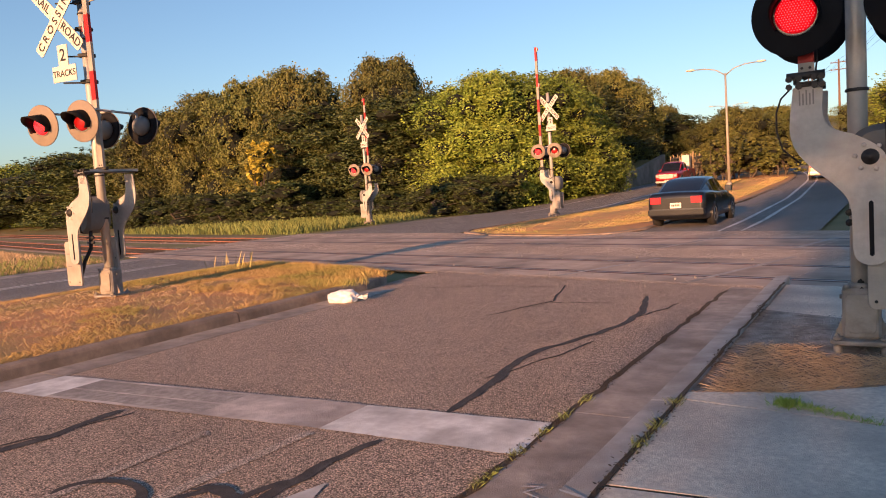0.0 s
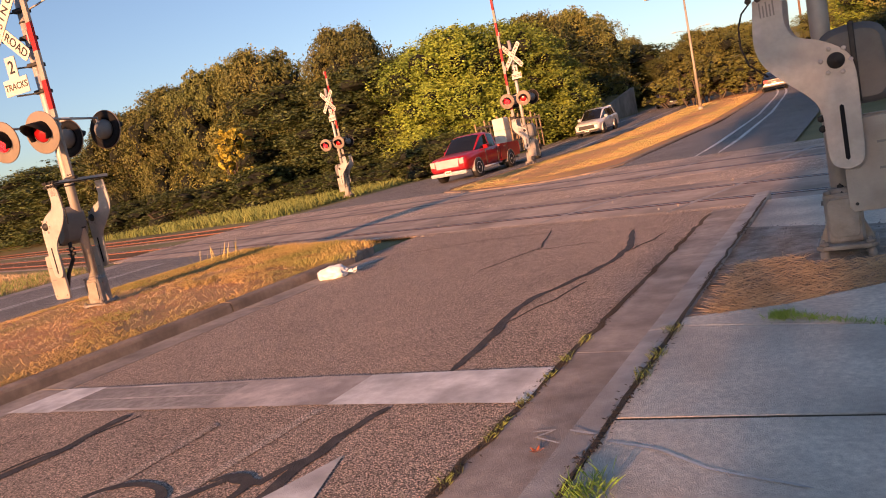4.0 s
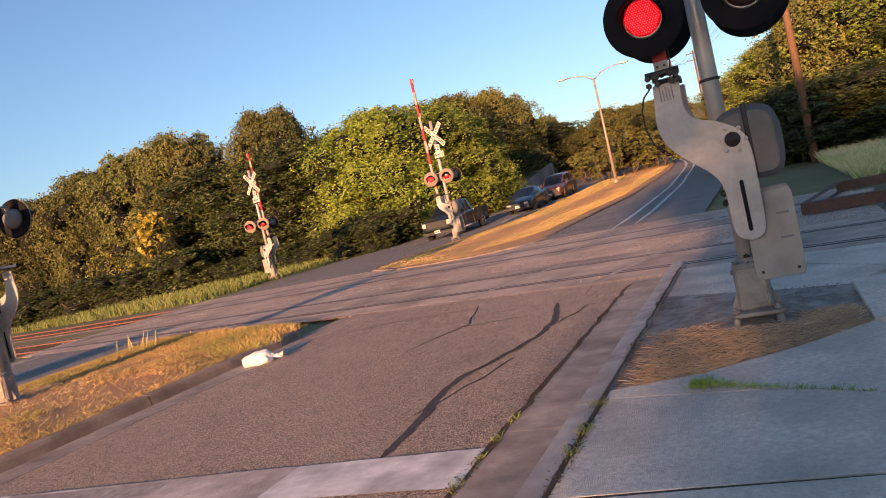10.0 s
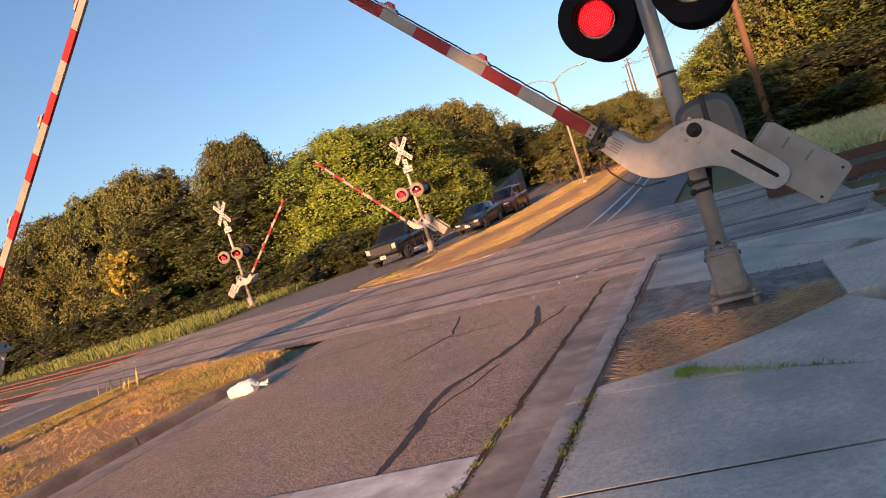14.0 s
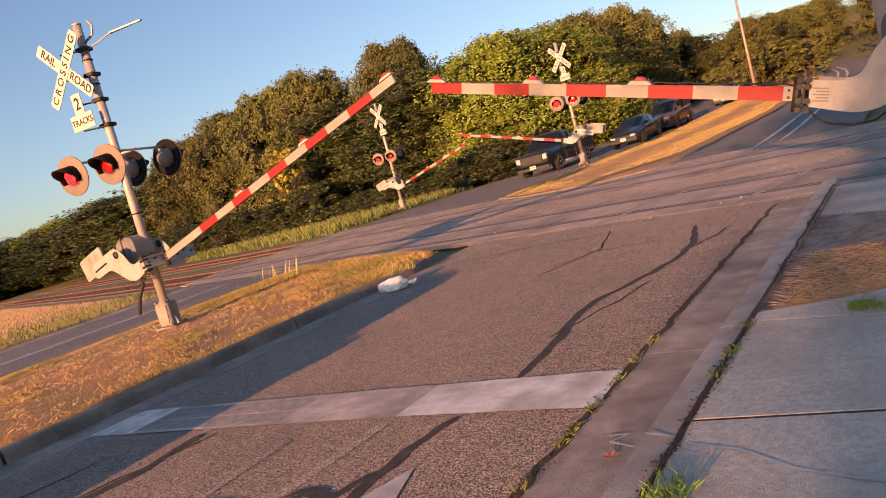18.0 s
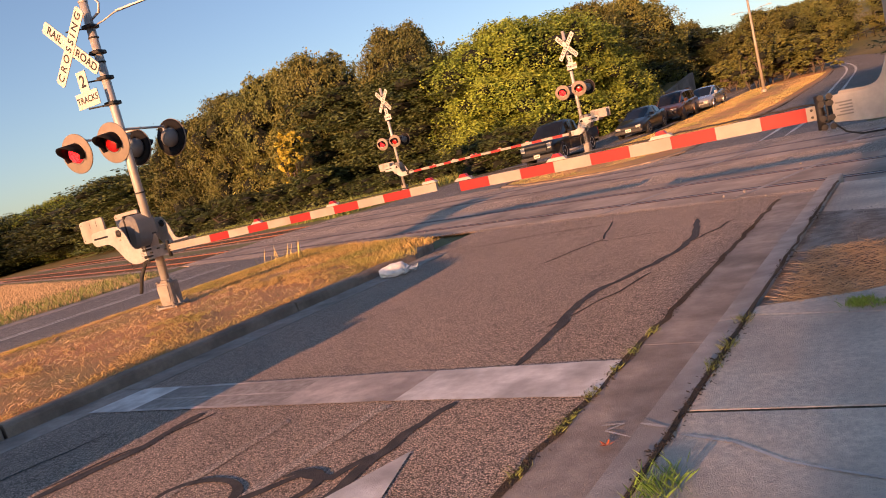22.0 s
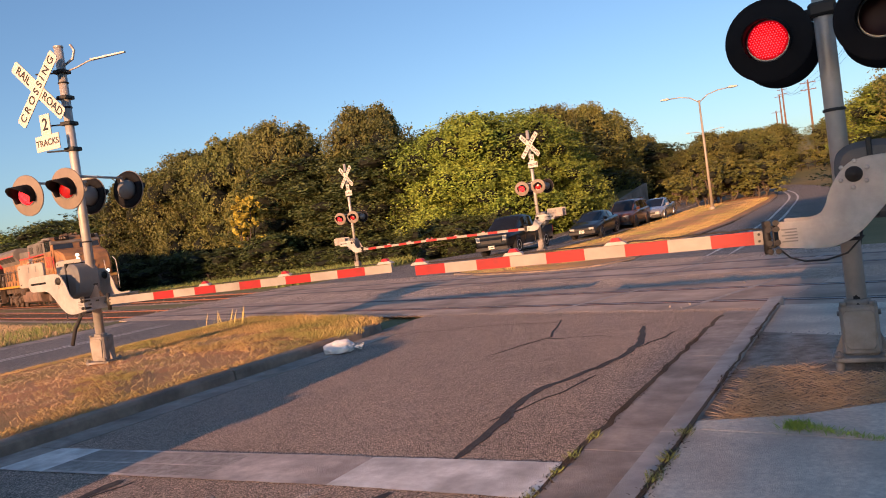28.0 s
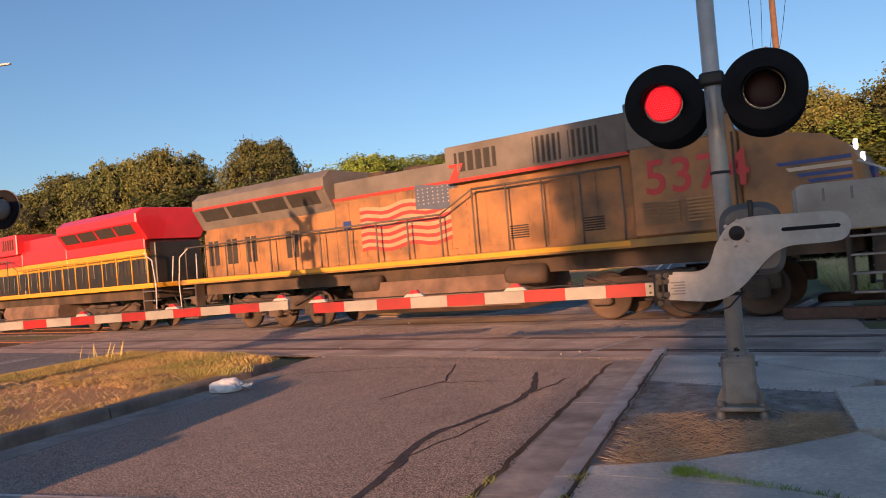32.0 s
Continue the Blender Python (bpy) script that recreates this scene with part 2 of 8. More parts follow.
M_PAINT_THIN = asphalt_mat("road_paint_thin", (0.82, 0.72, 0.64), (0.5, 0.41, 0.36), 98, 1.8)
M_PAINT_WORN = mat("road_paint_worn", (0.5, 0.46, 0.42), (0.24, 0.21, 0.19), 12, 0.85, bump=0.5, bscale=80, dirt=(0.2, 0.175, 0.155), dscale=1.0, damt=0.45)
M_DRYGRASS = mat("dry_soil", (0.6, 0.27, 0.12), (0.45, 0.25, 0.11), 3.2, 0.95, bump=0.8, bscale=25, dirt=(0.2, 0.2, 0.06), dscale=0.35, damt=0.35)
M_GROUND = mat("ground_soil", (0.24, 0.19, 0.08), (0.15, 0.14, 0.05), 0.4, 0.95, bump=0.6, bscale=8, dirt=(0.07, 0.09, 0.03), dscale=0.06, damt=0.5)
M_BLADE_DRY = mat("dry_blades", (0.56, 0.38, 0.16), (0.4, 0.28, 0.1), 1.5, 0.9, rnd=0.5, dirt=(0.24, 0.25, 0.07), dscale=0.7, damt=0.5)
M_BLADE_STRAW = mat("straw", (0.62, 0.44, 0.27), (0.4, 0.28, 0.17), 3, 0.95, rnd=0.5)
M_BLADE_PALE = mat("pale_blades", (0.62, 0.52, 0.32), (0.46, 0.42, 0.22), 1.5, 0.9, rnd=0.45, dirt=(0.3, 0.36, 0.14), dscale=0.3, damt=0.6)
M_BLADE_GREEN = mat("green_blades", (0.1, 0.15, 0.04), (0.17, 0.18, 0.05), 1.2, 0.85, rnd=0.4)
M_BLADE_LAWN = mat("lawn_blades", (0.17, 0.3, 0.05), (0.12, 0.2, 0.04), 3, 0.8, rnd=0.4)
M_GRAVEL = mat("ballast", (0.36, 0.33, 0.30), (0.2, 0.18, 0.165), 8, 0.95, bump=1.0, bscale=18, rnd=0.4)
M_BALLAST_RUST = mat("rusty_ballast", (0.46, 0.3, 0.22), (0.26, 0.15, 0.11), 6, 0.95, bump=1.0, bscale=18, dirt=(0.34, 0.31, 0.28), dscale=0.4, damt=0.5)
M_RAIL = mat("rail_rust", (0.3, 0.115, 0.06), (0.18, 0.075, 0.045), 9, 0.8, 0.1, bump=0.3)
M_RAILTOP = mat("rail_head", (0.24, 0.24, 0.25), (0.16, 0.16, 0.17), 6, 0.45, 0.5)
M_RUSTBEAM = mat("dark_rust", (0.12, 0.06, 0.04), (0.07, 0.04, 0.03), 9, 0.85, bump=0.4)
M_RUBBER = mat("rubber", (0.018, 0.017, 0.017), (0.03, 0.028, 0.026), 12, 0.8)
M_ALU = mat("aluminium", (0.52, 0.5, 0.47), (0.42, 0.4, 0.38), 5, 0.5, 0.35, bump=0.1, bscale=40, dirt=(0.36, 0.33, 0.3), dscale=2.5, damt=0.3)
M_GALV = mat("galvanized", (0.46, 0.44, 0.42), (0.36, 0.35, 0.33), 14, 0.6, 0.2, bump=0.12, bscale=30, dirt=(0.3, 0.28, 0.26), dscale=3, damt=0.3)
M_GREYPAINT = mat("grey_paint", (0.2, 0.195, 0.19), (0.15, 0.148, 0.145), 5, 0.6, 0.1)
M_GEARBOX_SHADED = mat("gearbox_paint_shaded", (0.105, 0.105, 0.108), (0.075, 0.075, 0.077), 5, 0.55, 0.1, dirt=(0.16, 0.15, 0.14), dscale=3, damt=0.3)
# unlit red lens darkened to carry the near right mast's shade
M_LENS_SHADED = mat("unlit_lens_shaded", (0.03, 0.004, 0.005), (0.02, 0.003, 0.004), 6, 0.6)
M_BLACK = mat("black_paint", (0.009, 0.009, 0.011), (0.013, 0.013, 0.015), 6, 0.8, spec=0.15)
M_BLACKMETAL = mat("dark_steel", (0.05, 0.048, 0.046), (0.03, 0.028, 0.027), 8, 0.6, 0.5)
M_WHITE = mat("white_sheeting", (0.6, 0.57, 0.53), (0.52, 0.49, 0.45), 3, 0.55, dirt=(0.55, 0.5, 0.44), dscale=2, damt=0.2)
M_RED = mat("red_sheeting", (0.36, 0.01, 0.01), (0.28, 0.008, 0.008), 3, 0.6, dirt=(0.17, 0.01, 0.01), dscale=4, damt=0.4)
M_STEELRING = mat("lens_ring_steel", (0.3, 0.29, 0.28), (0.2, 0.2, 0.19), 6, 0.4, 0.8)
M_LETTER = mat("black_letter", (0.02, 0.02, 0.022), rough=0.6)
M_RED_LENS = mat("red_lens", (0.35, 0.01, 0.012), (0.25, 0.008, 0.01), 6, 0.25, coat=0.6)
M_RED_LIT = mat("red_led_lit", (0.8, 0.004, 0.012), (0.8, 0.004, 0.012), 5, 0.6, emit=0.26)
M_BACKPLATE = mat("backplate_tan", (0.25, 0.2, 0.16), (0.2, 0.16, 0.13), 4, 0.7)
M_BAG = mat("white_bag", (0.8, 0.8, 0.8), (0.68, 0.68, 0.68), 5, 0.6, bump=0.5, bscale=14)
M_WOODPOLE = mat("pole_wood", (0.2, 0.11, 0.065), (0.13, 0.075, 0.045), 12, 0.9, bump=0.4)
M_BARK = mat("bark", (0.11, 0.085, 0.065), (0.065, 0.05, 0.04), 8, 0.95, bump=0.7, bscale=16)
M_PITDIRT = mat("pit_dirt", (0.3, 0.26, 0.22), (0.15, 0.125, 0.105), 14, 0.97, bump=1.0, bscale=45, dirt=(0.46, 0.42, 0.38), dscale=5, damt=0.4)
M_TIE = mat("tie_wood", (0.12, 0.085, 0.06), (0.07, 0.05, 0.038), 8, 0.95, bump=0.5, rnd=0.3)
M_WALL_OLD = mat("old_concrete", (0.36, 0.33, 0.29), (0.25, 0.23, 0.2), 1.2, 0.92, bump=0.3, bscale=10, dirt=(0.14, 0.125, 0.11), dscale=0.5, damt=0.5, rnd=0.12)
M_FENCEWOOD = mat("fence_wood", (0.26, 0.17, 0.1), (0.18, 0.12, 0.075), 7, 0.9, bump=0.3, rnd=0.25)

# ---- the lie of the land ----
def arc_x(x0, y):
    """Roads run along +y and bend gently to the left, the outer ones first."""
    s = 50 + max(0.0, -x0 - 2) * 1.2
    if y <= s:
        return x0
    r = 147.0 + x0
    d = min(y - s, r * 0.98)
    return x0 - (r - math.sqrt(r * r - d * d))


def height(x, y):
    h = 0.0
    if y > 40:
        h += 0.027 * (y - 40)
    edge = arc_x(0.0, min(y, 180))
    side = x - edge
    if y > 48 and side > 0:
        h += min(side, 60) * 0.05 * min((y - 48) / 40, 1)
    if y > 105:
        h += min((y - 105) * 0.06, 5)
    return h


def strip(bm, xl, xr, ys, z=0.0, mi=0, nx=1):
    """A road strip between two edges (functions of y)."""
    prev = None
    for y in ys:
        row = []
        for i in range(nx + 1):
            x = xl(y) + (xr(y) - xl(y)) * i / nx
            row.append(bm.verts.new((x, y, height(x, y) + z)))
        if prev:
            for i in range(nx):
                bm.faces.new((prev[i], prev[i + 1], row[i + 1], row[i])).material_index = mi
        prev = row


def frange(a, b, n):
    return [a + (b - a) * i / n for i in range(n + 1)]


SLOPE = -0.26                      # the tracks' lean across the road
T1, T2 = 11.95, 16.65              # centre lines of the tracks at x = 0


def track_y(x, c):
    """The tracks' centre line: straight over the road, turning a little away to the west."""
    y = c + SLOPE * x
    if x < -20:
        d = -20 - x
        y += 0.0035 * min(d, 20) ** 2 / 2 + 0.07 * max(d - 20, 0)
    return y


bm = bmesh.new()
xs = sorted(set([-2500, -900, -400, -220] + frange(-160, 80, 48) + [130, 220, 400, 900, 2500]))
ys = sorted(set([-2500, -900, -300, -120] + frange(-60, 200, 52) + [260, 350, 600, 1200, 3000]))
grid = [[bm.verts.new((x, y, height(x, min(y, 260)) - 0.06)) for x in xs] for y in ys]
for j in range(len(ys) - 1):
    for i in range(len(xs) - 1):
        bm.faces.new((grid[j][i], grid[j][i + 1], grid[j + 1][i + 1], grid[j + 1][i])).smooth = True
tagged(part("ground", bm, M_GROUND), "dry grassy earth with patches of green", "ground", kind="structure")

# asphalt: near carriageway, opposite carriageway, and their run past the crossing
road = empty("road", pose(0, 0, 0), "worn asphalt road with cracks and tar seams", "road", kind="structure")
bm = bmesh.new()
strip(bm, lambda y: -7.9, lambda y: -1.97, frange(-60, 13.2, 20), 0.0, nx=3)
part("near_lane", bm, M_ASPHALT, road)
bm = bmesh.new()
strip(bm, lambda y: -20.75 - max(0, 6 - abs(y - 18)) * 0.4, lambda y: -13.6, frange(-60, 18.5, 20), 0.0, nx=3)
part("opposite_lane", bm, M_ASPHALT_DARK, road)
bm = bmesh.new()
strip(bm, lambda y: arc_x(-22.3 + 2.6 * min(1, max(0, (y - 34) / 12)), y), lambda y: arc_x(-13.6, y) + max(0, (y - 38)) * 0.05, [18.5, 24, 28, 34] + frange(40, 180, 36), 0.0, nx=2)
part("opposite_lane_far", bm, M_ASPHALT_DARK, road)
bm = bmesh.new()
strip(bm, lambda y: arc_x(-6.4, y), lambda y: arc_x(-1.6, y), [16.5, 20, 24, 30, 34] + frange(40, 180, 36), 0.0, nx=2)
part("near_lane_far", bm, M_ASPHALT_DARK, road)
# the crossing itself, a skewed sheet between the carriageways
bm = bmesh.new()
cx = frange(-23.5, 1.6, 30)
rows = []
for off in frange(-1.75, 7.6, 9):
    rows.append([bm.verts.new((x, track_y(x, T1) + off, 0.004)) for x in cx])
for r0, r1 in zip(rows, rows[1:]):
    for i in range(len(cx) - 1):
        bm.faces.new((r0[i], r0[i + 1], r1[i + 1], r1[i]))
part("crossing_surface", bm, M_CROSSING, road)


def ribbon(bm, pts, w, z, mi=0):
    """A flat band along a line of points, with an uneven width."""
    prev = None
    for i, (x, y) in enumerate(pts):
        x0, y0 = pts[max(i - 1, 0)]
        x1, y1 = pts[min(i + 1, len(pts) - 1)]
        dx, dy = x1 - x0, y1 - y0
        ln = math.hypot(dx, dy) or 1
        ww = w * (0.75 + 0.5 * noise.noise((x * 3, y * 3, 5)) + (0.25 if 0 < i < len(pts) - 1 else -0.3)) / 2
        a = bm.verts.new((x - dy / ln * ww, y + dx / ln * ww, height(x, y) + z))
        b = bm.verts.new((x + dy / ln * ww, y - dx / ln * ww, height(x, y) + z))
        if prev:
            bm.faces.new((prev[0], prev[1], b, a)).material_index = mi
        prev = (a, b)


def wavy(pts, n=6, amp=0.02):
    out = []
    for (x0, y0), (x1, y1) in zip(pts, pts[1:]):
        for i in range(n):
            t = i / n
            x, y = x0 + (x1 - x0) * t, y0 + (y1 - y0) * t
            out.append((x + amp * noise.noise((x * 4, y * 4, 1)), y + amp * noise.noise((x * 4, y * 4, 9))))
    return out + [pts[-1]]


bm = bmesh.new()
TAR_MAIN = [(-2.86, 9.8), (-2.6, 8.53), (-2.59, 7.8), (-2.83, 6.92), (-2.99, 6.44), (-2.98, 5.81), (-2.83, 5.09), (-2.81, 4.46)]
ribbon(bm, wavy(TAR_MAIN, 6, 0.04), 0.085, 0.006)
ribbon(bm, wavy([(-2.92, 3.8), (-3.0, 3.33), (-2.98, 2.81), (-2.9, 1.6), (-3.0, -1)], 6, 0.05), 0.085, 0.006)
ribbon(bm, wavy([(-3.04, 3.05), (-3.11, 2.76), (-3.35, 2.73), (-3.6, 2.4)], 4, 0.05), 0.07, 0.0065)
def arc_pts(cx, cy, rx, ry, a0, a1, n=14):
    return [(cx + rx * math.cos(math.radians(a0 + (a1 - a0) * i / n)), cy + ry * math.sin(math.radians(a0 + (a1 - a0) * i / n))) for i in range(n + 1)]


ribbon(bm, arc_pts(-3.95, 2.4, 0.32, 0.22, 200, -20), 0.06, 0.0068)
ribbon(bm, arc_pts(-3.33, 2.6, 0.17, 0.2, 150, -60), 0.06, 0.0068)
ribbon(bm, wavy([(-5.45, 3.62), (-5.37, 2.97), (-5.43, 2.5), (-5.6, 1.4)], 6, 0.03), 0.1, 0.0064)
part("tar_seam", bm, M_TAR, road, "black tar crack seal")
bm = bmesh.new()
for line in ([(-2.55, 8.32), (-2.42, 8.79), (-2.32, 9.33)], [(-4.11, 9.13), (-3.19, 9.21)], [(-4.41, 8.06), (-4.01, 9.28), (-4.43, 10.73)], [(-5.6, 2.3), (-5.54, 2.7), (-5.39, 3.08), (-5.27, 3.63)],
             [(-3.0, 5.4), (-2.72, 6.3), (-2.6, 7.0)], [(-6.9, 10.2), (-5.5, 10.6), (-4.4, 10.5)], [(-7.1, 1.0), (-6.4, 2.1), (-6.2, 3.2)]):
    ribbon(bm, wavy(line, 6, 0.06), 0.03, 0.0055)
part("crack", bm, M_TAR, road, "thin dark cracks")

# paint
paint = empty("road_marking", pose(0, 0, 0), "worn white stop bar, lane lines and arrow painted on asphalt", "road marking", kind="structure")


def flat(name, pts, z, m, parent, n=8):
    """A quad of paint with ragged edges."""
    bm = bmesh.new()
    (a, b, c, d) = [Vector((*p, 0)) for p in pts]
    lo, hi = [], []
    for i in range(n + 1):
        t = i / n
        p, q = a.lerp(b, t), d.lerp(c, t)
        j = 0.012 * noise.noise((p.x * 6, p.y * 6, 3))
        lo.append(bm.verts.new((p.x, p.y + j, height(p.x, p.y) + z)))
        hi.append(bm.verts.new((q.x, q.y + 0.012 * noise.noise((q.x * 6, q.y * 6, 7)), height(q.x, q.y) + z)))
    for i in range(n):
        bm.faces.new((lo[i], lo[i + 1], hi[i + 1], hi[i]))
    return part(name, bm, m, parent)


flat("stop_bar", [(-3.5, 3.83), (-1.96, 3.87), (-2.0, 4.49), (-3.5, 4.42)], 0.007, M_PAINT_W, paint, 24)
flat("stop_bar", [(-4.7, 3.755), (-3.5, 3.83), (-3.5, 4.42), (-4.7, 4.36)], 0.007, M_PAINT_MID, paint, 16)
flat("stop_bar", [(-6.6, 3.64), (-4.7, 3.755), (-4.7, 4.36), (-6.6, 4.26)], 0.007, M_PAINT_WORN, paint, 30)
for za, zb in ((0.0, 0.05), (0.27, 0.3), (0.56, 0.6)):
    flat("paint_edge", [(-6.6, 3.64 + za), (-3.6, 3.825 + za), (-3.6, 3.825 + zb), (-6.6, 3.64 + zb)], 0.0085, M_PAINT_MID, paint, 30)
flat("stop_bar", [(-7.25, 3.61), (-6.6, 3.64), (-6.6, 4.26), (-7.2, 4.22)], 0.007, M_PAINT_W, paint, 10)
flat("lane_line", [(-4.0, -6), (-3.88, -6), (-4.2, 3.45), (-4.3, 3.5)], 0.0062, M_PAINT_THIN, paint, 30)
flat("lane_line", [(-3.95, -6), (-3.85, -6), (-3.46, 3.74), (-3.56, 3.74)], 0.0062, M_PAINT_THIN, paint, 30)
bm = bmesh.new()
face(bm, [(-2.79, 3.09, 0.007), (-3.02, 2.38, 0.007), (-2.86, 2.42, 0.007), (-2.86, 0.9, 0.007), (-2.7, 0.9, 0.007), (-2.7, 2.42, 0.007), (-2.54, 2.38, 0.007)])
part("lane_arrow", bm, M_PAINT_W, paint)
for a, b in (((-5.08, 11.69), (-4.0, 14.29)), ((-2.73, 11.02), (-1.61, 14.37)), ((-4.61, 16.05), (-3.46, 19.51)), ((-1.77, 15.85), (-1.12, 18.12))):
    dx, dy = b[0] - a[0], b[1] - a[1]
    flat("crossing_line", [a, (a[0] + 0.12, a[1]), (b[0] + 0.12, b[1]), b], 0.009, M_PAINT_WORN, paint, 2)
for x0 in (-4.05, -3.45):
    pts = [(arc_x(x0 - 0.035 * max(0, y - 24), y), y) for y in frange(20.5, 150, 60)]
    bm = bmesh.new()
    ribbon(bm, pts, 0.13, 0.012)
    part("lane_line", bm, M_PAINT_W, paint)
for x0 in (-17.9, -14.2):
    pts = [(arc_x(x0, y), y) for y in frange(36, 160, 60)]
    bm = bmesh.new()
    ribbon(bm, pts, 0.12, 0.012)
    part("lane_line", bm, M_PAINT_W, paint)
for x0 in (-17.6, -17.9):
    bm = bmesh.new()
    ribbon(bm, [(x0, y) for y in frange(-40, 14, 12)], 0.11, 0.008)
    part("lane_line", bm, M_PAINT_W, paint)

# sprayed survey marks on gutter and kerb
for line in ([(-1.744, 3.456), (-1.619, 3.489), (-1.696, 3.391), (-1.527, 3.327)],):
    bm = bmesh.new()
    ribbon(bm, wavy(line, 5, 0.006), 0.014, 0.0085)
    part("spray_mark", bm, M_PAINT_W, paint, "thin white sprayed mark")
bm = bmesh.new()
ribbon(bm, wavy([(-1.4, 3.18), (-1.25, 3.14)], 5, 0.006), 0.02, 0.1535)
part("spray_mark", bm, M_PAINT_W, paint, "thin white sprayed mark")
bm = bmesh.new()
ribbon(bm, wavy([(-1.18, 3.08), (-0.93, 3.01), (-0.7, 2.86), (-0.3, 2.74)], 6, 0.012), 0.018, 0.1495)
part("spray_mark", bm, M_PAINT_W, paint, "thin white sprayed mark")
leaf_bm = bmesh.new()
for k in range(5):
    a = k * 1.256 + 0.3
    face(leaf_bm, [(-1.62, 3.22, 0.012), (-1.62 + 0.022 * math.cos(a - 0.4), 3.22 + 0.022 * math.sin(a - 0.4), 0.018), (-1.62 + 0.045 * math.cos(a), 3.22 + 0.045 * math.sin(a), 0.03), (-1.62 + 0.022 * math.cos(a + 0.4), 3.22 + 0.022 * math.sin(a + 0.4), 0.016)])
tagged(part("fallen_leaf", leaf_bm, mat("orange_leaf", (0.6, 0.14, 0.04), (0.45, 0.1, 0.03), 8, 0.7)), "curled orange fallen leaf on the gutter", "leaf")

# right-hand gutter and kerb, in cast lengths
kerb = empty("kerb", pose(0, 0, 0), "weathered concrete kerb and gutter in cast lengths", "kerb", kind="structure")
KERB = [(-1.45, 0.0), (-1.43, 0.11), (-1.405, 0.14), (-1.25, 0.15), (-1.235, 0.14), (-1.235, -0.1), (-1.45, -0.1)]
joints = [-24 + 3.0 * i for i in range(9)] + [1.75, 4.78, 7.8, 10.86]
for y0, y1 in zip(joints, joints[1:]):
    bm = bmesh.new()
    n = max(2, int((y1 - y0) / 0.4))
    prism(bm, [(-1.97, 0.002), (-1.455, 0.0), (-1.455, -0.1), (-1.97, -0.1)], y0 + 0.003, y1 - 0.003, "y")
    part("gutter_slab", fixed(bm), M_CURB, kerb)
    bm = bmesh.new()
    prism(bm, KERB, y0 + 0.004, y1 - 0.004, "y", 0, 0.003)
    part("kerb_stone", fixed(bm), M_CURB_TOP, kerb)

# ragged dirt and leaf litter in the joints beside the gutter and behind the kerb
bm = bmesh.new()
ribbon(bm, wavy([(-1.975, y) for y in frange(-4, 10.4, 48)], 4, 0.035), 0.055, 0.0058)
part("dirt_joint", bm, M_LITTER, kerb, "dark ragged dirt joint")
bm = bmesh.new()
ribbon(bm, wavy([(-1.23, y) for y in frange(-4, 10.2, 48)], 4, 0.02), 0.028, 0.1535)
part("dirt_joint", bm, M_LITTER, kerb, "dark ragged dirt joint")
bm = bmesh.new()
rnd = random.Random(31)
for _ in range(2200):
    if rnd.random() < 0.55:
        x, y, z = -1.975 + rnd.gauss(0, 0.03), rnd.uniform(1.5, 9), 0.008
    else:
        x, y, z = -1.22 + rnd.gauss(0, 0.025), rnd.uniform(1.5, 8.5), 0.156
    if noise.noise((x * 0.5, y * 1.1, 2)) < -0.1:
        continue
    a, r = rnd.uniform(0, 6.28), rnd.uniform(0.006, 0.016)
    dx, dy = math.cos(a) * r, math.sin(a) * r
    face(bm, [(x - dx, y - dy, z), (x + dy * 0.5, y - dx * 0.5, z + 0.004), (x + dx, y + dy, z + rnd.uniform(0, 0.012)), (x - dy * 0.5, y + dx * 0.5, z + 0.003)])
tagged(part("leaf_litter", bm, M_LITTER), "brown leaf bits in the gutter joints", "litter", kind="stuff")
# gutter aprons along the near median and the far road edge
for name, x0, x1, ya, yb in (("gutter_apron", -7.7, -7.2, -30, 10.2), ("edge_apron", -21.7, -20.8, -30, 15.5)):
    for q in range(int((yb - ya) / 3)):
        bm = bmesh.new()
        prism(bm, [(x0, -0.1), (x1, -0.1), (x1, 0.005), (x0, 0.009)], yb - 3 * q - 2.985, yb - 3 * q, "y")
        part(name, fixed(bm), M_CURB, kerb)

# pavement slabs on the right, with an open pit of dirt round the mast
pave = empty("pavement", pose(0, 0, 0), "grey concrete pavement slabs with stained joints", "pavement", kind="structure")


def slab(outline, z1=0.145, z0=-0.1, m=M_CONCRETE):
    bm = bmesh.new()
    cxm = sum(p[0] for p in outline) / len(outline)
    cym = sum(p[1] for p in outline) / len(outline)
    out = []
    for x, y in outline:
        d = math.hypot(x - cxm, y - cym)
        out.append((x - (x - cxm) / d * 0.008, y - (y - cym) / d * 0.008))
    prism(bm, out, z0, z1, "z", 0, 0.003)
    return part("pavement_slab", fixed(bm), m, pave)


slab([(-1.225, 3.34), (0.9, 3.5), (0.9, 5.2), (0.45, 4.44), (-0.02, 4.68), (-1.225, 4.84)])
slab([(-1.225, 4.85), (-0.02, 4.69), (0.45, 4.45), (0.92, 5.25), (0.55, 6.05), (0.0, 5.58), (-0.6, 5.2), (-1.225, 5.02)])
slab([(0.93, 3.5), (3.2, 3.65), (3.2, 6.1), (0.93, 6.1)])
slab([(0.55, 6.12), (3.2, 6.12), (3.2, 8.2), (0.55, 7.68)])
slab([(-1.225, 8.48), (0.07, 7.85), (0.53, 7.7), (0.98, 8.3), (-0.25, 9.75), (-1.225, 10.35)], 0.10)
slab([(1.0, 8.32), (1.3, 7.8), (3.2, 8.22), (3.4, 9.2), (1.2, 9.5), (-0.22, 9.78)], 0.10)
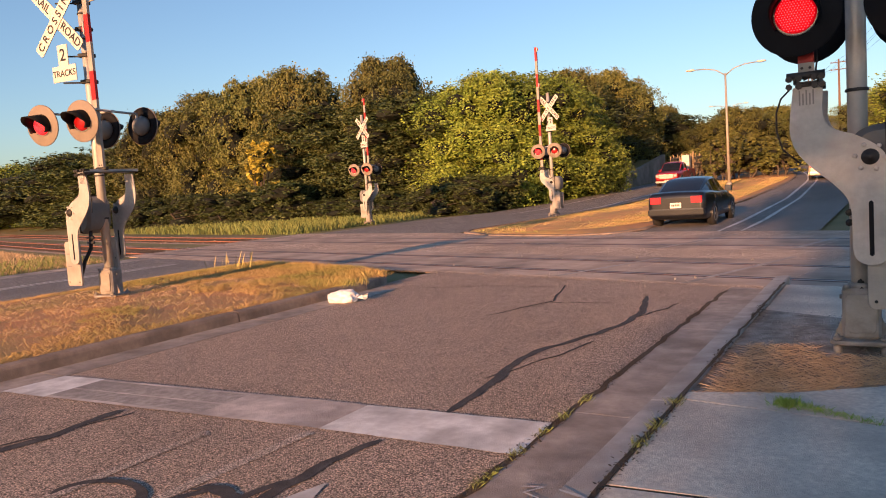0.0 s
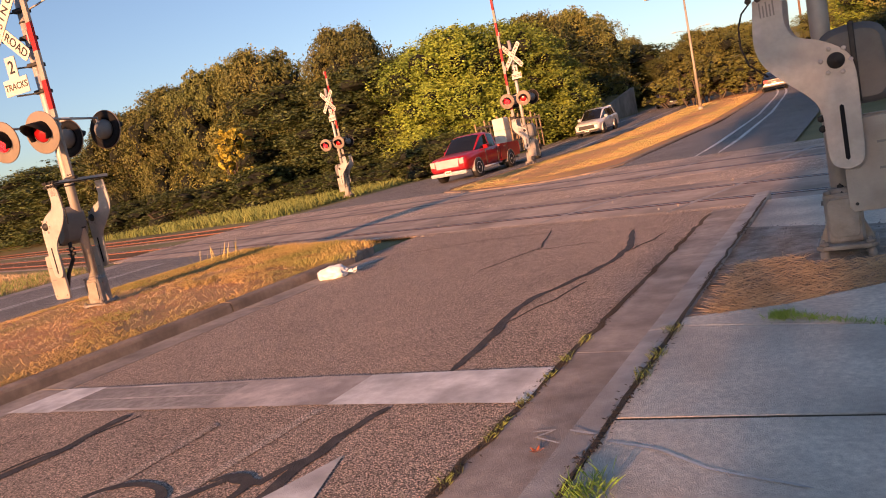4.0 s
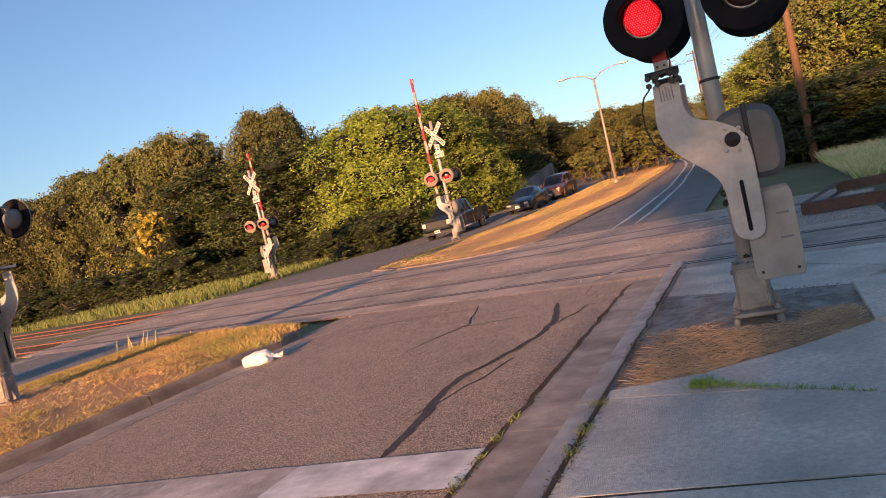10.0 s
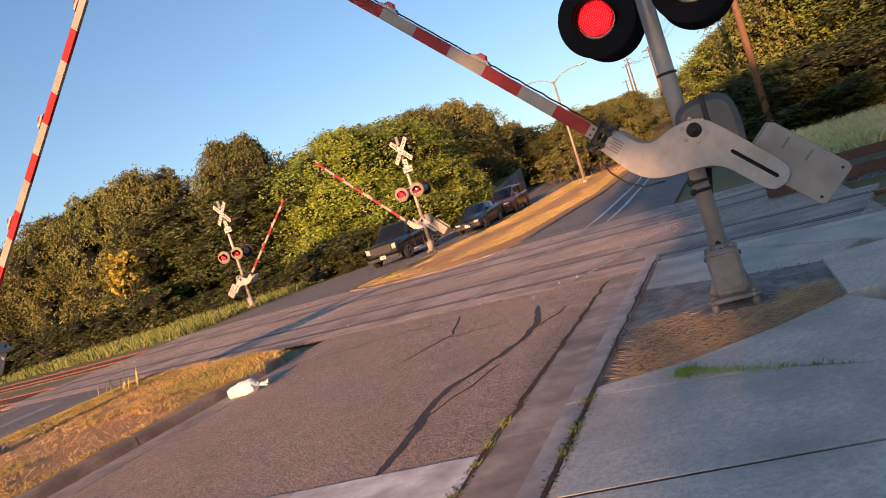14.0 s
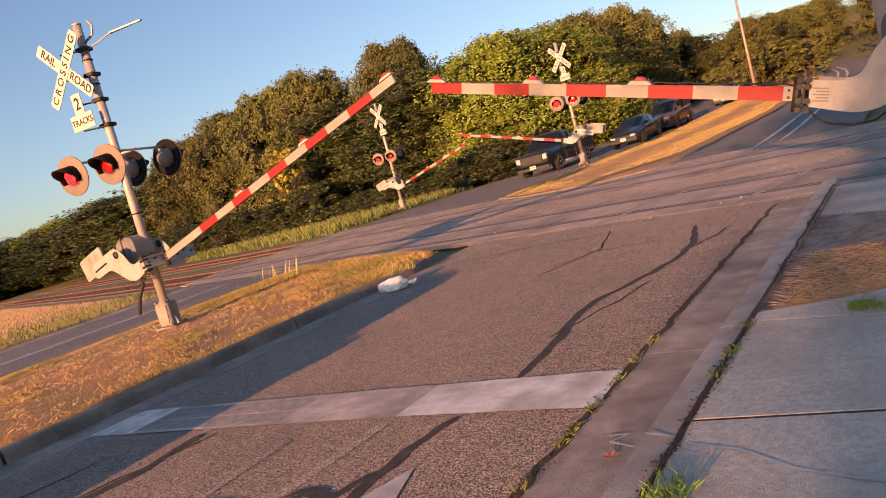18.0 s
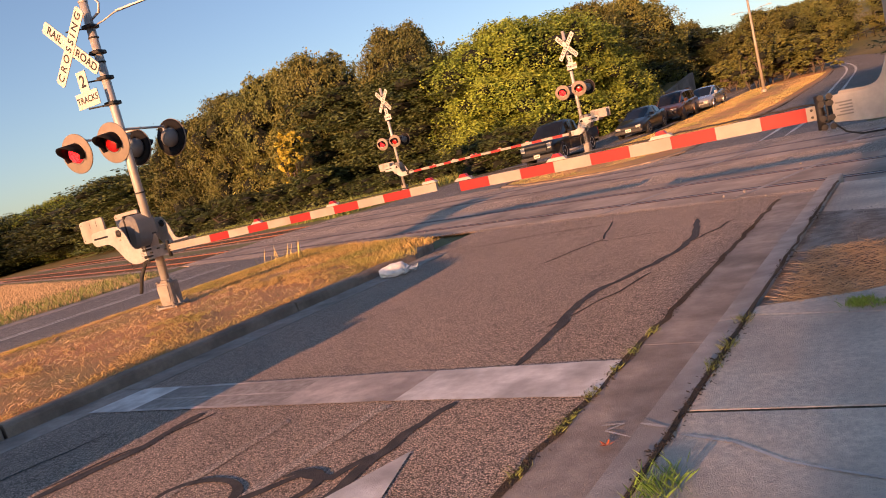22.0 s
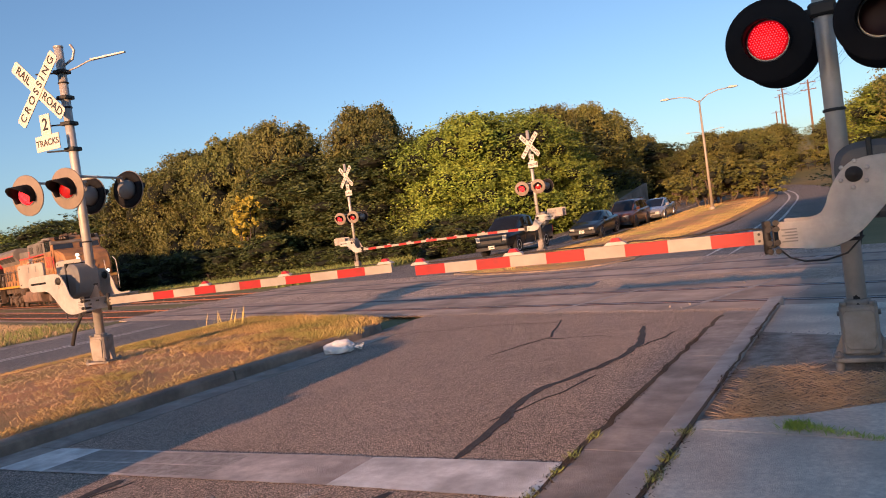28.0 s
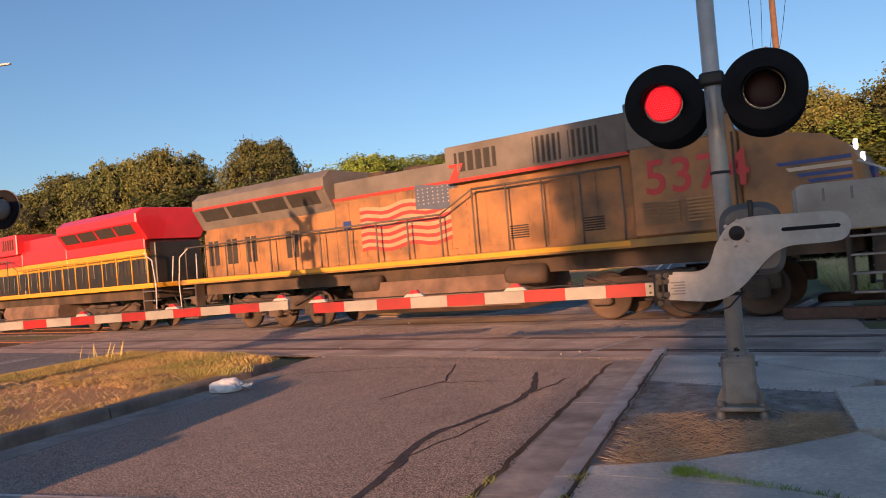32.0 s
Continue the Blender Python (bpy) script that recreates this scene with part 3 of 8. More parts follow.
slab([(-1.225, 10.38), (-0.25, 9.78), (1.2, 9.52), (3.4, 9.2), (3.4, 9.5), (-1.225, 10.7)], 0.05)
for i, (ya, yb) in enumerate(((1.75, 3.32), (0.2, 1.73), (-1.4, 0.18), (-3.0, -1.42), (-4.6, -3.02))):
    slab([(-1.225, ya), (0.95, ya + 0.1), (0.95, yb + 0.16), (-1.225, yb)])
    slab([(0.97, ya + 0.1), (3.2, ya + 0.2), (3.2, yb + 0.3), (0.97, yb + 0.16)])
bm = bmesh.new()
prism(bm, [(-1.22, -4.6), (3.2, -4.3), (3.2, 3.6), (-1.22, 3.36)], 0.0, 0.1405, "z")
part("joint_filler", fixed(bm), M_LITTER, pave, "dark dirt packed in the slab joints")
bm = bmesh.new()
pit = [(-1.235, 5.0), (-0.6, 5.18), (0.0, 5.56), (0.55, 6.05), (0.56, 7.7), (0.07, 7.87), (-1.235, 8.5)]
c = bm.verts.new((-0.4, 6.7, 0.13))
ring = [bm.verts.new((x, y, 0.10)) for x, y in pit]
mid = [bm.verts.new(((x - 0.4 * 1) / 2 + 0.0, (y + 6.7) / 2, 0.125 + 0.02 * noise.noise((x * 3, y * 3, 0)))) for x, y in pit]
for i in range(len(pit)):
    j = (i + 1) % len(pit)
    bm.faces.new((ring[i], ring[j], mid[j], mid[i]))
    bm.faces.new((mid[i], mid[j], c))
tagged(part("dirt_pit", bm, M_PITDIRT), "bare gravelly dirt bed set in the pavement", "dirt", kind="structure")

# raised medians with kerbs
def median(name, outline, label, rise=0.12):
    ob = empty(name, pose(0, 0, 0), label, "median", kind="structure")
    n = len(outline)
    area = sum(outline[i][0] * outline[(i + 1) % n][1] - outline[(i + 1) % n][0] * outline[i][1] for i in range(n))
    sgn = 1 if area > 0 else -1

    def inset(d):
        res = []
        for i in range(n):
            (xa, ya), (xb, yb), (xc, yc) = outline[i - 1], outline[i], outline[(i + 1) % n]
            n1 = Vector((-(yb - ya), xb - xa)).normalized() * sgn
            n2 = Vector((-(yc - yb), xc - xb)).normalized() * sgn
            v = (n1 + n2).normalized()
            k = d / max(v.dot(n1), 0.5)
            res.append((xb + v.x * k, yb + v.y * k))
        return res
    rings = [(outline, 0.0), (inset(0.015), rise * 0.72), (inset(0.035), rise * 0.93), (inset(0.07), rise), (inset(0.17), rise * 1.02)]
    for i in range(n):
        j = (i + 1) % n
        seg = math.hypot(outline[j][0] - outline[i][0], outline[j][1] - outline[i][1])
        cuts = max(1, int(seg / 3))
        for k in range(cuts):
            t0, t1 = (k + 0.004) / cuts, (k + 0.996) / cuts
            bm = bmesh.new()
            cols = []
            for t in (t0, t1):
                col = []
                for r, z in rings:
                    x, y = r[i][0] + (r[j][0] - r[i][0]) * t, r[i][1] + (r[j][1] - r[i][1]) * t
                    col.append(bm.verts.new((x, y, height(x, y) + z)))
                x, y = col[-1].co.x, col[-1].co.y
                col.append(bm.verts.new((x, y, height(x, y) - 0.1)))
                cols.append(col)
            for q in range(len(cols[0]) - 1):
                bm.faces.new((cols[0][q], cols[0][q + 1], cols[1][q + 1], cols[1][q]))
            for col in cols:
                bm.faces.new(col)
            part("kerb_stone", fixed(bm), M_KERB_MEDIAN, ob)
    # the soil inside, row by row from edge to edge
    ins = inset(0.16)
    ys_ = sorted({round(p[1], 2) for p in ins})
    rows_ = []
    for y in ys_:
        hits = []
        for i in range(n):
            (xa, ya), (xb, yb) = ins[i], ins[(i + 1) % n]
            if min(ya, yb) - 0.01 <= y <= max(ya, yb) + 0.01 and abs(yb - ya) > 1e-6:
                t = min(max((y - ya) / (yb - ya), 0), 1)
                hits.append(xa + (xb - xa) * t)
        rows_.append((y, min(hits), max(hits)))
    fine = []
    for (y0, l0, r0), (y1, l1, r1) in zip(rows_, rows_[1:]):
        k = max(1, int((y1 - y0) / 0.8)) if y0 > -10 and y1 < 70 else 2
        for q in range(k):
            t = q / k
            fine.append((y0 + (y1 - y0) * t, l0 + (l1 - l0) * t, r0 + (r1 - r0) * t))
    fine.append(rows_[-1])
    bm = bmesh.new()
    prev = None
    for y, l, r in fine:
        cur = []
        for q in range(11):
            t = q / 10
            x = l + (r - l) * t
            mound = 0.1 * math.sin(math.pi * t) * min(1, (r - l) / 3)
            cur.append(bm.verts.new((x, y, height(x, y) + rise - 0.02 + mound + 0.025 * noise.noise((x, y, 2)))))
        if prev:
            for q in range(10):
                bm.faces.new((prev[q], prev[q + 1], cur[q + 1], cur[q])).smooth = True
        prev = cur
    part("soil", bm, M_DRYGRASS, ob, "dry golden grass and red-brown soil")
    return ob


near_med = [(-7.66, -60), (-7.66, -40), (-7.66, -20), (-7.66, -8), (-7.66, -2), (-7.66, 3), (-7.66, 7), (-7.68, 9.9), (-7.85, 10.7), (-8.25, 11.25), (-9.2, 11.7), (-11, 12.4), (-12.3, 12.8), (-13.0, 12.4), (-13.5, 11.4), (-13.75, 9), (-13.8, 4), (-13.8, -4), (-13.8, -20), (-13.8, -60)]
median("median_near", near_med, "raised median of dry golden grass with a concrete kerb", 0.15)
far_med = [(-13.7, 23.9), (-13.2, 22.8), (-11.4, 21.3), (-9.8, 20.6), (-8.2, 20.2), (-7.0, 20.6), (-6.4, 22), (-6.5, 27), (-6.55, 34), (-6.5, 42), (-6.35, 50)]
far_med += [(arc_x(-6.4, y), y) for y in (58, 66, 76, 86, 98, 112, 130, 150)] + [(arc_x(-12.6, y) + 0.6, y) for y in (150, 130, 112, 98, 86, 76, 66, 58)] + [(-12.2, 50), (-12.4, 42), (-13.0, 34), (-13.6, 28)]
median("median_far", far_med, "long far median of dry grass between the carriageways", 0.05)

# ---- railway tracks ----
RAIL = [(-0.07, -0.17), (0.07, -0.17), (0.07, -0.155), (0.012, -0.13), (0.012, -0.045), (0.037, -0.035), (0.037, -0.004), (0.03, 0.0), (-0.03, 0.0), (-0.037, -0.004), (-0.037, -0.035), (-0.012, -0.045), (-0.012, -0.13), (-0.07, -0.155)]


def along(c, x, side, z):
    """A point beside a track's centre line, side metres to its far side."""
    y = track_y(x, c)
    k = (track_y(x + 0.5, c) - track_y(x - 0.5, c))
    ln = math.hypot(1, k)
    return Vector((x - k / ln * side, y + side / ln, z)), math.atan(k)


def sweep(bm, c, xs, profile, side, z, mi=0):
    prev = None
    for x in xs:
        ring = [bm.verts.new(along(c, x, side + u, z + v)[0]) for u, v in profile]
        if prev:
            for i in range(len(ring)):
                j = (i + 1) % len(ring)
                bm.faces.new((prev[i], prev[j], ring[j], ring[i])).material_index = mi
        prev = ring


RX = [-420, -300, -220, -160, -130, -110, -90, -75] + frange(-65, -20, 15)[1:] + frange(-20, 30, 10)[1:] + [60, 120, 200]
tie_mesh = None
for k, c in enumerate((T1, T2)):
    track = empty("railway_track", pose(0, 0, 0), ("rusty steel railway track set into the road crossing", "second railway track of worn steel rails")[k], "railway track", group="railway tracks")
    for s in (-0.755, 0.755):
        bm = bmesh.new()
        sweep(bm, c, RX, RAIL, s, 0.0085)
        bmesh.ops.recalc_face_normals(bm, faces=bm.faces)
        for f in bm.faces:
            if f.normal.z > 0.9 and f.calc_center_median().z > 0.003:
                f.material_index = 1
        part("rail", bm, (M_RAIL, M_RAILTOP), track)
        for d in (0.075, -0.085):
            bm = bmesh.new()
            sweep(bm, c, frange(-23, 1.6, 12), [(-0.034, -0.02), (0.034, -0.02), (0.034, 0.0045), (-0.034, 0.0045)], s + d, 0.002)
            part("flangeway", fixed(bm), M_RUBBER, track, "black rubber strip beside the rail")
    # ballast beds each side of the road
    for xa, xb in ((-420, -23.6), (1.8, 200)):
        bm = bmesh.new()
        xs = [x for x in frange(xa, xb, 60)] if xa < -100 else frange(xa, xb, 30)
        sweep(bm, c, xs, [(-2.5, -0.16), (-1.5, -0.05), (0, -0.065), (1.5, -0.05), (2.5, -0.16), (0, -0.3)], 0, 0.0)
        part("ballast_bed", fixed(bm), M_BALLAST_RUST if xa < -100 else M_GRAVEL, track, "rust-stained crushed-stone ballast" if xa < -100 else "pale crushed-stone ballast")
    for x in frange(-74, -24, 92) + frange(2.2, 14, 20):
        p, a = along(c, x, 0, -0.14)
        if tie_mesh is None:
            bm = bmesh.new()
            box(bm, -0.115, 0.115, -1.3, 1.3, -0.03, 0.11, 0, 0.012)
            fixed(bm)
            tie_mesh = bpy.data.meshes.new("tie")
            bm.to_mesh(tie_mesh)
            bm.free()
            tie_mesh.materials.append(M_TIE)
        shared("tie", tie_mesh, track, pose(p.x, p.y, p.z, 0, 0, math.degrees(a)))
# loose ballast stones by the near ends of the beds
bm = bmesh.new()
rnd = random.Random(5)
for _ in range(5200):
    c = rnd.choice((T1, T2))
    x = rnd.uniform(-58, -24) if rnd.random() < 0.6 else rnd.uniform(2, 13)
    s = rnd.uniform(-2.2, 2.2)
    p, a = along(c, x, s, -0.07 - max(0, abs(s) - 1.5) * 0.12)
    r = rnd.uniform(0.03, 0.075)
    vs = [bm.verts.new(p + Vector((rnd.uniform(-1, 1), rnd.uniform(-1, 1), rnd.uniform(-0.3, 1))).normalized() * r) for _ in range(4)]
    for q in ((0, 1, 2), (0, 2, 3), (0, 3, 1), (1, 3, 2)):
        bm.faces.new([vs[i] for i in q])
tagged(part("ballast_stones", bm, M_GRAVEL), "loose pale crushed stones along the tracks", "stones", kind="stuff")
# concrete panels in the crossing between and beside the rails
M_PANEL = mat("panel_concrete", (0.56, 0.44, 0.35), (0.4, 0.305, 0.24), 2.2, 0.9, bump=0.25, bscale=60, dirt=(0.12, 0.1, 0.088), dscale=0.8, damt=0.38, rnd=0.14)
panels = empty("crossing_panels", pose(0, 0, 0), "worn grade-crossing panels between the rails", "crossing panel", kind="structure")
for c in (T1, T2):
    for x0, x1 in zip(frange(-23, 1.6, 9), frange(-23, 1.6, 9)[1:]):
        for s0, s1 in ((-0.64, 0.64), (-1.5, -0.87), (0.87, 1.5)):
            bm = bmesh.new()
            pts = [along(c, x0 + 0.012, s0, 0)[0], along(c, x1 - 0.012, s0, 0)[0], along(c, x1 - 0.012, s1, 0)[0], along(c, x0 + 0.012, s1, 0)[0]]
            prism(bm, [(p.x, p.y) for p in pts], -0.05, 0.0056, "z")
            part("crossing_panel", fixed(bm), M_PANEL, panels)

# ---- crossing signals and gates ----
def text_mesh(body, size, m, parent, pos, name="letter", depth=0.004):
    """Raised lettering, facing -y, centred at pos."""
    cu = bpy.data.curves.new(name, "FONT")
    cu.body, cu.size, cu.align_x, cu.align_y, cu.extrude, cu.offset = body, size, "CENTER", "CENTER", depth, size * 0.012
    ob = bpy.data.objects.new(name, cu)
    scene.collection.objects.link(ob)
    bpy.context.view_layer.update()
    me = bpy.data.meshes.new_from_object(ob.evaluated_get(bpy.context.evaluated_depsgraph_get()))
    bpy.data.objects.remove(ob)
    me.materials.clear()
    me.materials.append(m)
    t = new(name, me)
    t.parent = parent
    t.matrix_basis = pos
    return t


def light_head(parent, m, lit=False, tan=True):
    """A flasher: backplate, hood, lens and round rear housing; faces -y."""
    bm = bmesh.new()
    lathe(bm, [(0.0, -0.012), (0.312, -0.012), (0.32, -0.006), (0.32, 0.006), (0.0, 0.012)], "y", 40)
    plate = part("backplate", fixed(bm), M_BACKPLATE if tan else M_BLACK, parent)
    plate.matrix_basis = m
    bm = bmesh.new()
    n, r0, r1 = 26, 0.165, 0.175
    ring = []
    for i in range(n + 1):
        a = math.radians(-35 + 250 * i / n)
        ln = 0.12 + 0.2 * max(0.0, math.sin(a)) ** 0.7
        c, s = math.cos(a), math.sin(a)
        ring.append([bm.verts.new((r0 * c, -0.012, r0 * s)), bm.verts.new((r0 * c, -ln, r0 * s - ln * 0.10)), bm.verts.new((r1 * c, -ln, r1 * s - ln * 0.10)), bm.verts.new((r1 * c, -0.012, r1 * s))])
    for a, b in zip(ring, ring[1:]):
        for q in range(4):
            bm.faces.new((a[q], a[(q + 1) % 4], b[(q + 1) % 4], b[q])).smooth = True
    part("hood", fixed(bm), M_BLACK, plate, "black half-round visor")
    bm = bmesh.new()
    lathe(bm, [(0.0, -0.06), (0.06, -0.057), (0.11, -0.047), (0.145, -0.03), (0.152, -0.012)], "y", 28)
    part("lens", fixed(bm), M_RED_LIT if lit else (M_RED_LENS if tan else M_LENS_SHADED), plate, "glowing red lens" if lit else "dark red lens")
    bm = bmesh.new()
    lathe(bm, [(0.152, -0.02), (0.163, -0.024), (0.165, -0.014), (0.155, -0.012)], "y", 32)
    part("lens_ring", fixed(bm), M_STEELRING, plate, "thin metal lens ring")
    bm = bmesh.new()
    lathe(bm, [(0.165, 0.01), (0.165, 0.05), (0.15, 0.09), (0.11, 0.135), (0.05, 0.16), (0.0, 0.165)], "y", 26)
    part("housing", fixed(bm), M_GREYPAINT, plate, "grey domed lamp housing")
    bm = bmesh.new()
    lathe(bm, [(0.17, 0.0125), (0.312, 0.0125), (0.312, 0.0155), (0.17, 0.0155), (0.17, 0.0125)], "y", 40)
    part("rear_disc", fixed(bm), M_BLACK, plate, "black rear face")
    if lit:
        bm = bmesh.new()
        for i in range(-7, 8):
            for j in range(-7, 8):
                px, pz = (i + 0.5 * (j % 2)) * 0.0205, j * 0.0178
                rr = math.hypot(px, pz)
                if rr < 0.135:
                    yy = -0.066 + 1.05 * rr * rr
                    lathe(bm, [(0.0, yy - 0.004), (0.0035, yy - 0.003), (0.0048, yy + 0.003)], "y", 5, 0, (px, 0, pz))
        part("led_grid", bm, M_LED, plate, "grid of bright red diodes")
    return plate


def crossbuck(parent, m, words=True):
    """Two crossed white boards and the small track-count board; faces -y."""
    for k, (tilt, body) in enumerate(((45, "RAIL|ROAD"), (-45, "C R O S S I N G"))):
        bm = bmesh.new()
        e = 0.03
        prism(bm, [(-0.69, -0.105 + e), (-0.69 + e, -0.105), (0.69 - e, -0.105), (0.69, -0.105 + e), (0.69, 0.105 - e), (0.69 - e, 0.105), (-0.69 + e, 0.105), (-0.69, 0.105 - e)], -0.006, 0.006, "y")
        b = part("board", fixed(bm), M_WHITE, parent, "white reflective board with black letters")
        b.matrix_basis = m @ pose(0, -0.012 * k, 0, 0, tilt, 0)
        if words:
            for q, word in enumerate(body.split("|")):
                text_mesh(word, 0.185, M_LETTER, b, pose((-0.4, 0.4)[q] if k == 0 else 0, -0.009, 0.0, 90, 0, 0), "lettering", 0.001)
    bm = bmesh.new()
    prism(bm, [(-0.24, -0.11), (0.24, -0.11), (0.24, 0.11), (0.1, 0.11), (0.1, 0.4), (-0.1, 0.4), (-0.1, 0.11), (-0.24, 0.11)], -0.006, 0.006, "y")
    b = part("count_board", fixed(bm), M_WHITE, parent, "white inverted-T board reading 2 TRACKS")
    b.matrix_basis = m @ pose(0.05, 0, -0.86, 0, 0, 0) @ Matrix.Diagonal((1.14, 1, 1.14, 1))
    if words:
        text_mesh("TRACKS", 0.125, M_LETTER, b, pose(0, -0.009, 0.0, 90, 0, 0), "lettering", 0.001)
        text_mesh("2", 0.24, M_LETTER, b, pose(0, -0.009, 0.25, 90, 0, 0), "lettering", 0.001)


def rounded(pts, times=2, k=0.22):
    """Cut the corners of a closed outline."""
    for _ in range(times):
        out = []
        for (xa, ya), (xb, yb) in zip(pts, pts[1:] + pts[:1]):
            out += [(xa + (xb - xa) * k, ya + (yb - ya) * k), (xa + (xb - xa) * (1 - k), ya + (yb - ya) * (1 - k))]
        pts = out
    return pts


def gate_arm(thing, side, reach, height_off, stripes, thick=0.115, gap=0.52, arm_y=0.0):
    """The turning gate: plates, counterweight, arm. Built lying down, reaching to side (-1: -x, +1: +x) from its hub."""
    s = side
    piv = empty("gate", pose(0, 0, 0))
    piv.parent = thing
    hub_out = [(-0.5, -0.312), (-0.59, -0.308), (-0.622, -0.308), (-0.622, -0.335), (-0.622, -0.49), (-0.622, -0.519), (-0.59, -0.519), (-0.4, -0.542), (-0.244, -0.551), (-0.103, -0.518), (0.02, -0.437), (0.12, -0.34), (0.215, -0.242), (0.313, -0.165), (0.426, -0.13), (0.6, -0.128), (0.8, -0.125), (0.87, -0.09), (0.905, 0.0), (0.87, 0.085), (0.8, 0.118), (0.58, 0.122), (0.129, 0.13), (-0.016, 0.103), (-0.09, 0.049), (-0.15, -0.03), (-0.196, -0.104), (-0.23, -0.2), (-0.276, -0.275), (-0.379, -0.318)]
    for yy, mirror in ((-0.02, False), (gap, True)):
        bm = bmesh.new()
        prism(bm, rounded([(-s * u * 0.925, v) for u, v in hub_out]), yy - 0.008, yy + 0.008, "y", 0, 0.003)
        pl = part("support_plate", fixed(bm), M_GALV, piv, "S-shaped galvanized plate with a long slot")
        bm = bmesh.new()
        prism(bm, [(-s * u, v) for u, v in ((0.33, 0.0), (0.345, 0.016), (0.745, 0.016), (0.76, 0.0), (0.745, -0.016), (0.345, -0.016))], yy - 0.0105, yy + 0.0105, "y")
        part("slot", fixed(bm), M_BLACK, pl)
        bm = bmesh.new()
        lathe(bm, [(0.0, -0.05), (0.022, -0.05), (0.024, -0.035), (0.045, -0.034), (0.05, -0.02), (0.06, -0.018), (0.062, 0)], "y", 18, 0, (0, yy - 0.006, 0))
        part("hub_nut", fixed(bm), M_BLACKMETAL, pl, "dark steel hub nut")
        for i in range(6):
            a = math.pi / 3 * i + 0.4
            bm = bmesh.new()
            lathe(bm, [(0.0, -0.018), (0.014, -0.016), (0.018, -0.008), (0.018, 0)], "y", 8, 0, (0.1 * math.cos(a), yy - 0.006, 0.1 * math.sin(a)))
            part("bolt", fixed(bm), M_ALU, pl)
        if not mirror:
            bm = bmesh.new()
            box(bm, *sorted((s * 0.42, s * 0.565)), yy - 0.0125, yy - 0.008, -0.49, -0.35)
            part("maker_plate", fixed(bm), M_GALV, pl, "small printed metal plate")
            for q in range(5):
                bm = bmesh.new()
                box(bm, *sorted((s * 0.435, s * (0.55 - 0.025 * (q % 2)))), yy - 0.0145, yy - 0.0125, -0.475 + 0.024 * q, -0.464 + 0.024 * q)
                part("print_bar", fixed(bm), M_GREYPAINT, pl)
    # counterweight
    for yy in (0.05, gap - 0.08):
        bm = bmesh.new()
        prism(bm, rounded([(-s * u, v) for u, v in ((0.46, -0.035), (1.18, -0.035), (1.18, 0.345), (0.46, 0.345))], 2, 0.06), yy - 0.02, yy + 0.02, "y", 0, 0.006)
        cw = part("counterweight", fixed(bm), M_CW, piv, "flat dull tan-grey counterweight plate")
        for q in (0.66, 0.86):
            bm = bmesh.new()
            xa, xb = sorted((-s * (q - 0.009), -s * (q + 0.009)))
            box(bm, xa, xb, yy - 0.0225, yy + 0.0225, 0.2, 0.3)
            part("slot", fixed(bm), M_GREYPAINT, cw)
        for u, v in ((1.12, 0.02), (1.12, 0.29), (0.8, 0.02)):
            bm = bmesh.new()
            lathe(bm, [(0.0, yy - 0.026), (0.011, yy - 0.025), (0.013, yy - 0.02), (0.013, yy + 0.02), (0.0, yy + 0.024)], "y", 8, 0, (-s * u, 0, v))
            part("bolt", fixed(bm), M_BLACKMETAL, cw)
    # clamp and arm: an upright hinge post between cross bars, with loose-looking bolts
    xa, xb = sorted((s * 0.6, s * 0.655))
    bm = bmesh.new()
    for za, zb in ((-0.345, -0.33), (-0.51, -0.495)):
        box(bm, xa, xb, -0.06, gap + 0.12, za, zb, 0, 0.004)
    box(bm, *sorted((s * 0.6, s * 0.615)), -0.06, gap + 0.12, -0.51, -0.33, 0, 0.004)
    clamp = part("arm_clamp", fixed(bm), M_GALV if gap > 0.6 else M_BLACKMETAL, piv, "steel channel that clamps the arm")
    bm = bmesh.new()
    tube(bm, (s * 0.665, arm_y - 0.01, -0.56), (s * 0.665, arm_y - 0.01, -0.29), 0.03, 0.03, 12)
    part("hinge_post", fixed(bm), M_BLACKMETAL, clamp)
    for z in (-0.31, -0.36, -0.47, -0.54):
        for dx in (0.58, 0.64):
            bm = bmesh.new()
            tube(bm, (s * dx, -0.085, z), (s * dx, 0.03, z), 0.014, 0.014, 6)
            tube(bm, (s * dx, -0.075, z), (s * dx, -0.06, z), 0.026, 0.026, 6)
            part("bolt", fixed(bm), M_BLACKMETAL, clamp)
    for q in range(7 if gap > 0.6 else 0):
        bm = bmesh.new()
        yq = 0.02 + q * (gap + 0.02) / 6
        tube(bm, (s * 0.59, yq, -0.42 + 0.04 * (q % 2)), (s * 0.668, yq, -0.42 + 0.04 * (q % 2)), 0.014, 0.014, 6)
        part("bolt", fixed(bm), M_BLACKMETAL, clamp)
    for dz in (0.028, -0.028):
        bm = bmesh.new()
        tube(bm, (s * 0.72, arm_y - 0.035, height_off + dz), (s * 0.72, arm_y + 0.03, height_off + dz), 0.011, 0.011, 6)
        part("bolt", fixed(bm), M_BLACKMETAL, clamp)
    bm = bmesh.new()
    pipe(bm, [(s * 0.56, -0.05, -0.54), (s * 0.5, -0.06, -0.6), (s * 0.4, -0.06, -0.635), (s * 0.25, -0.05, -0.64), (s * 0.1, -0.03, -0.6), (-s * 0.02, 0.04, -0.48)], 0.008, 6)
    part("cable", fixed(bm), M_RUBBER, piv, "black sagging cable")
    zc = height_off
    edges = [0.66] + stripes + [reach]
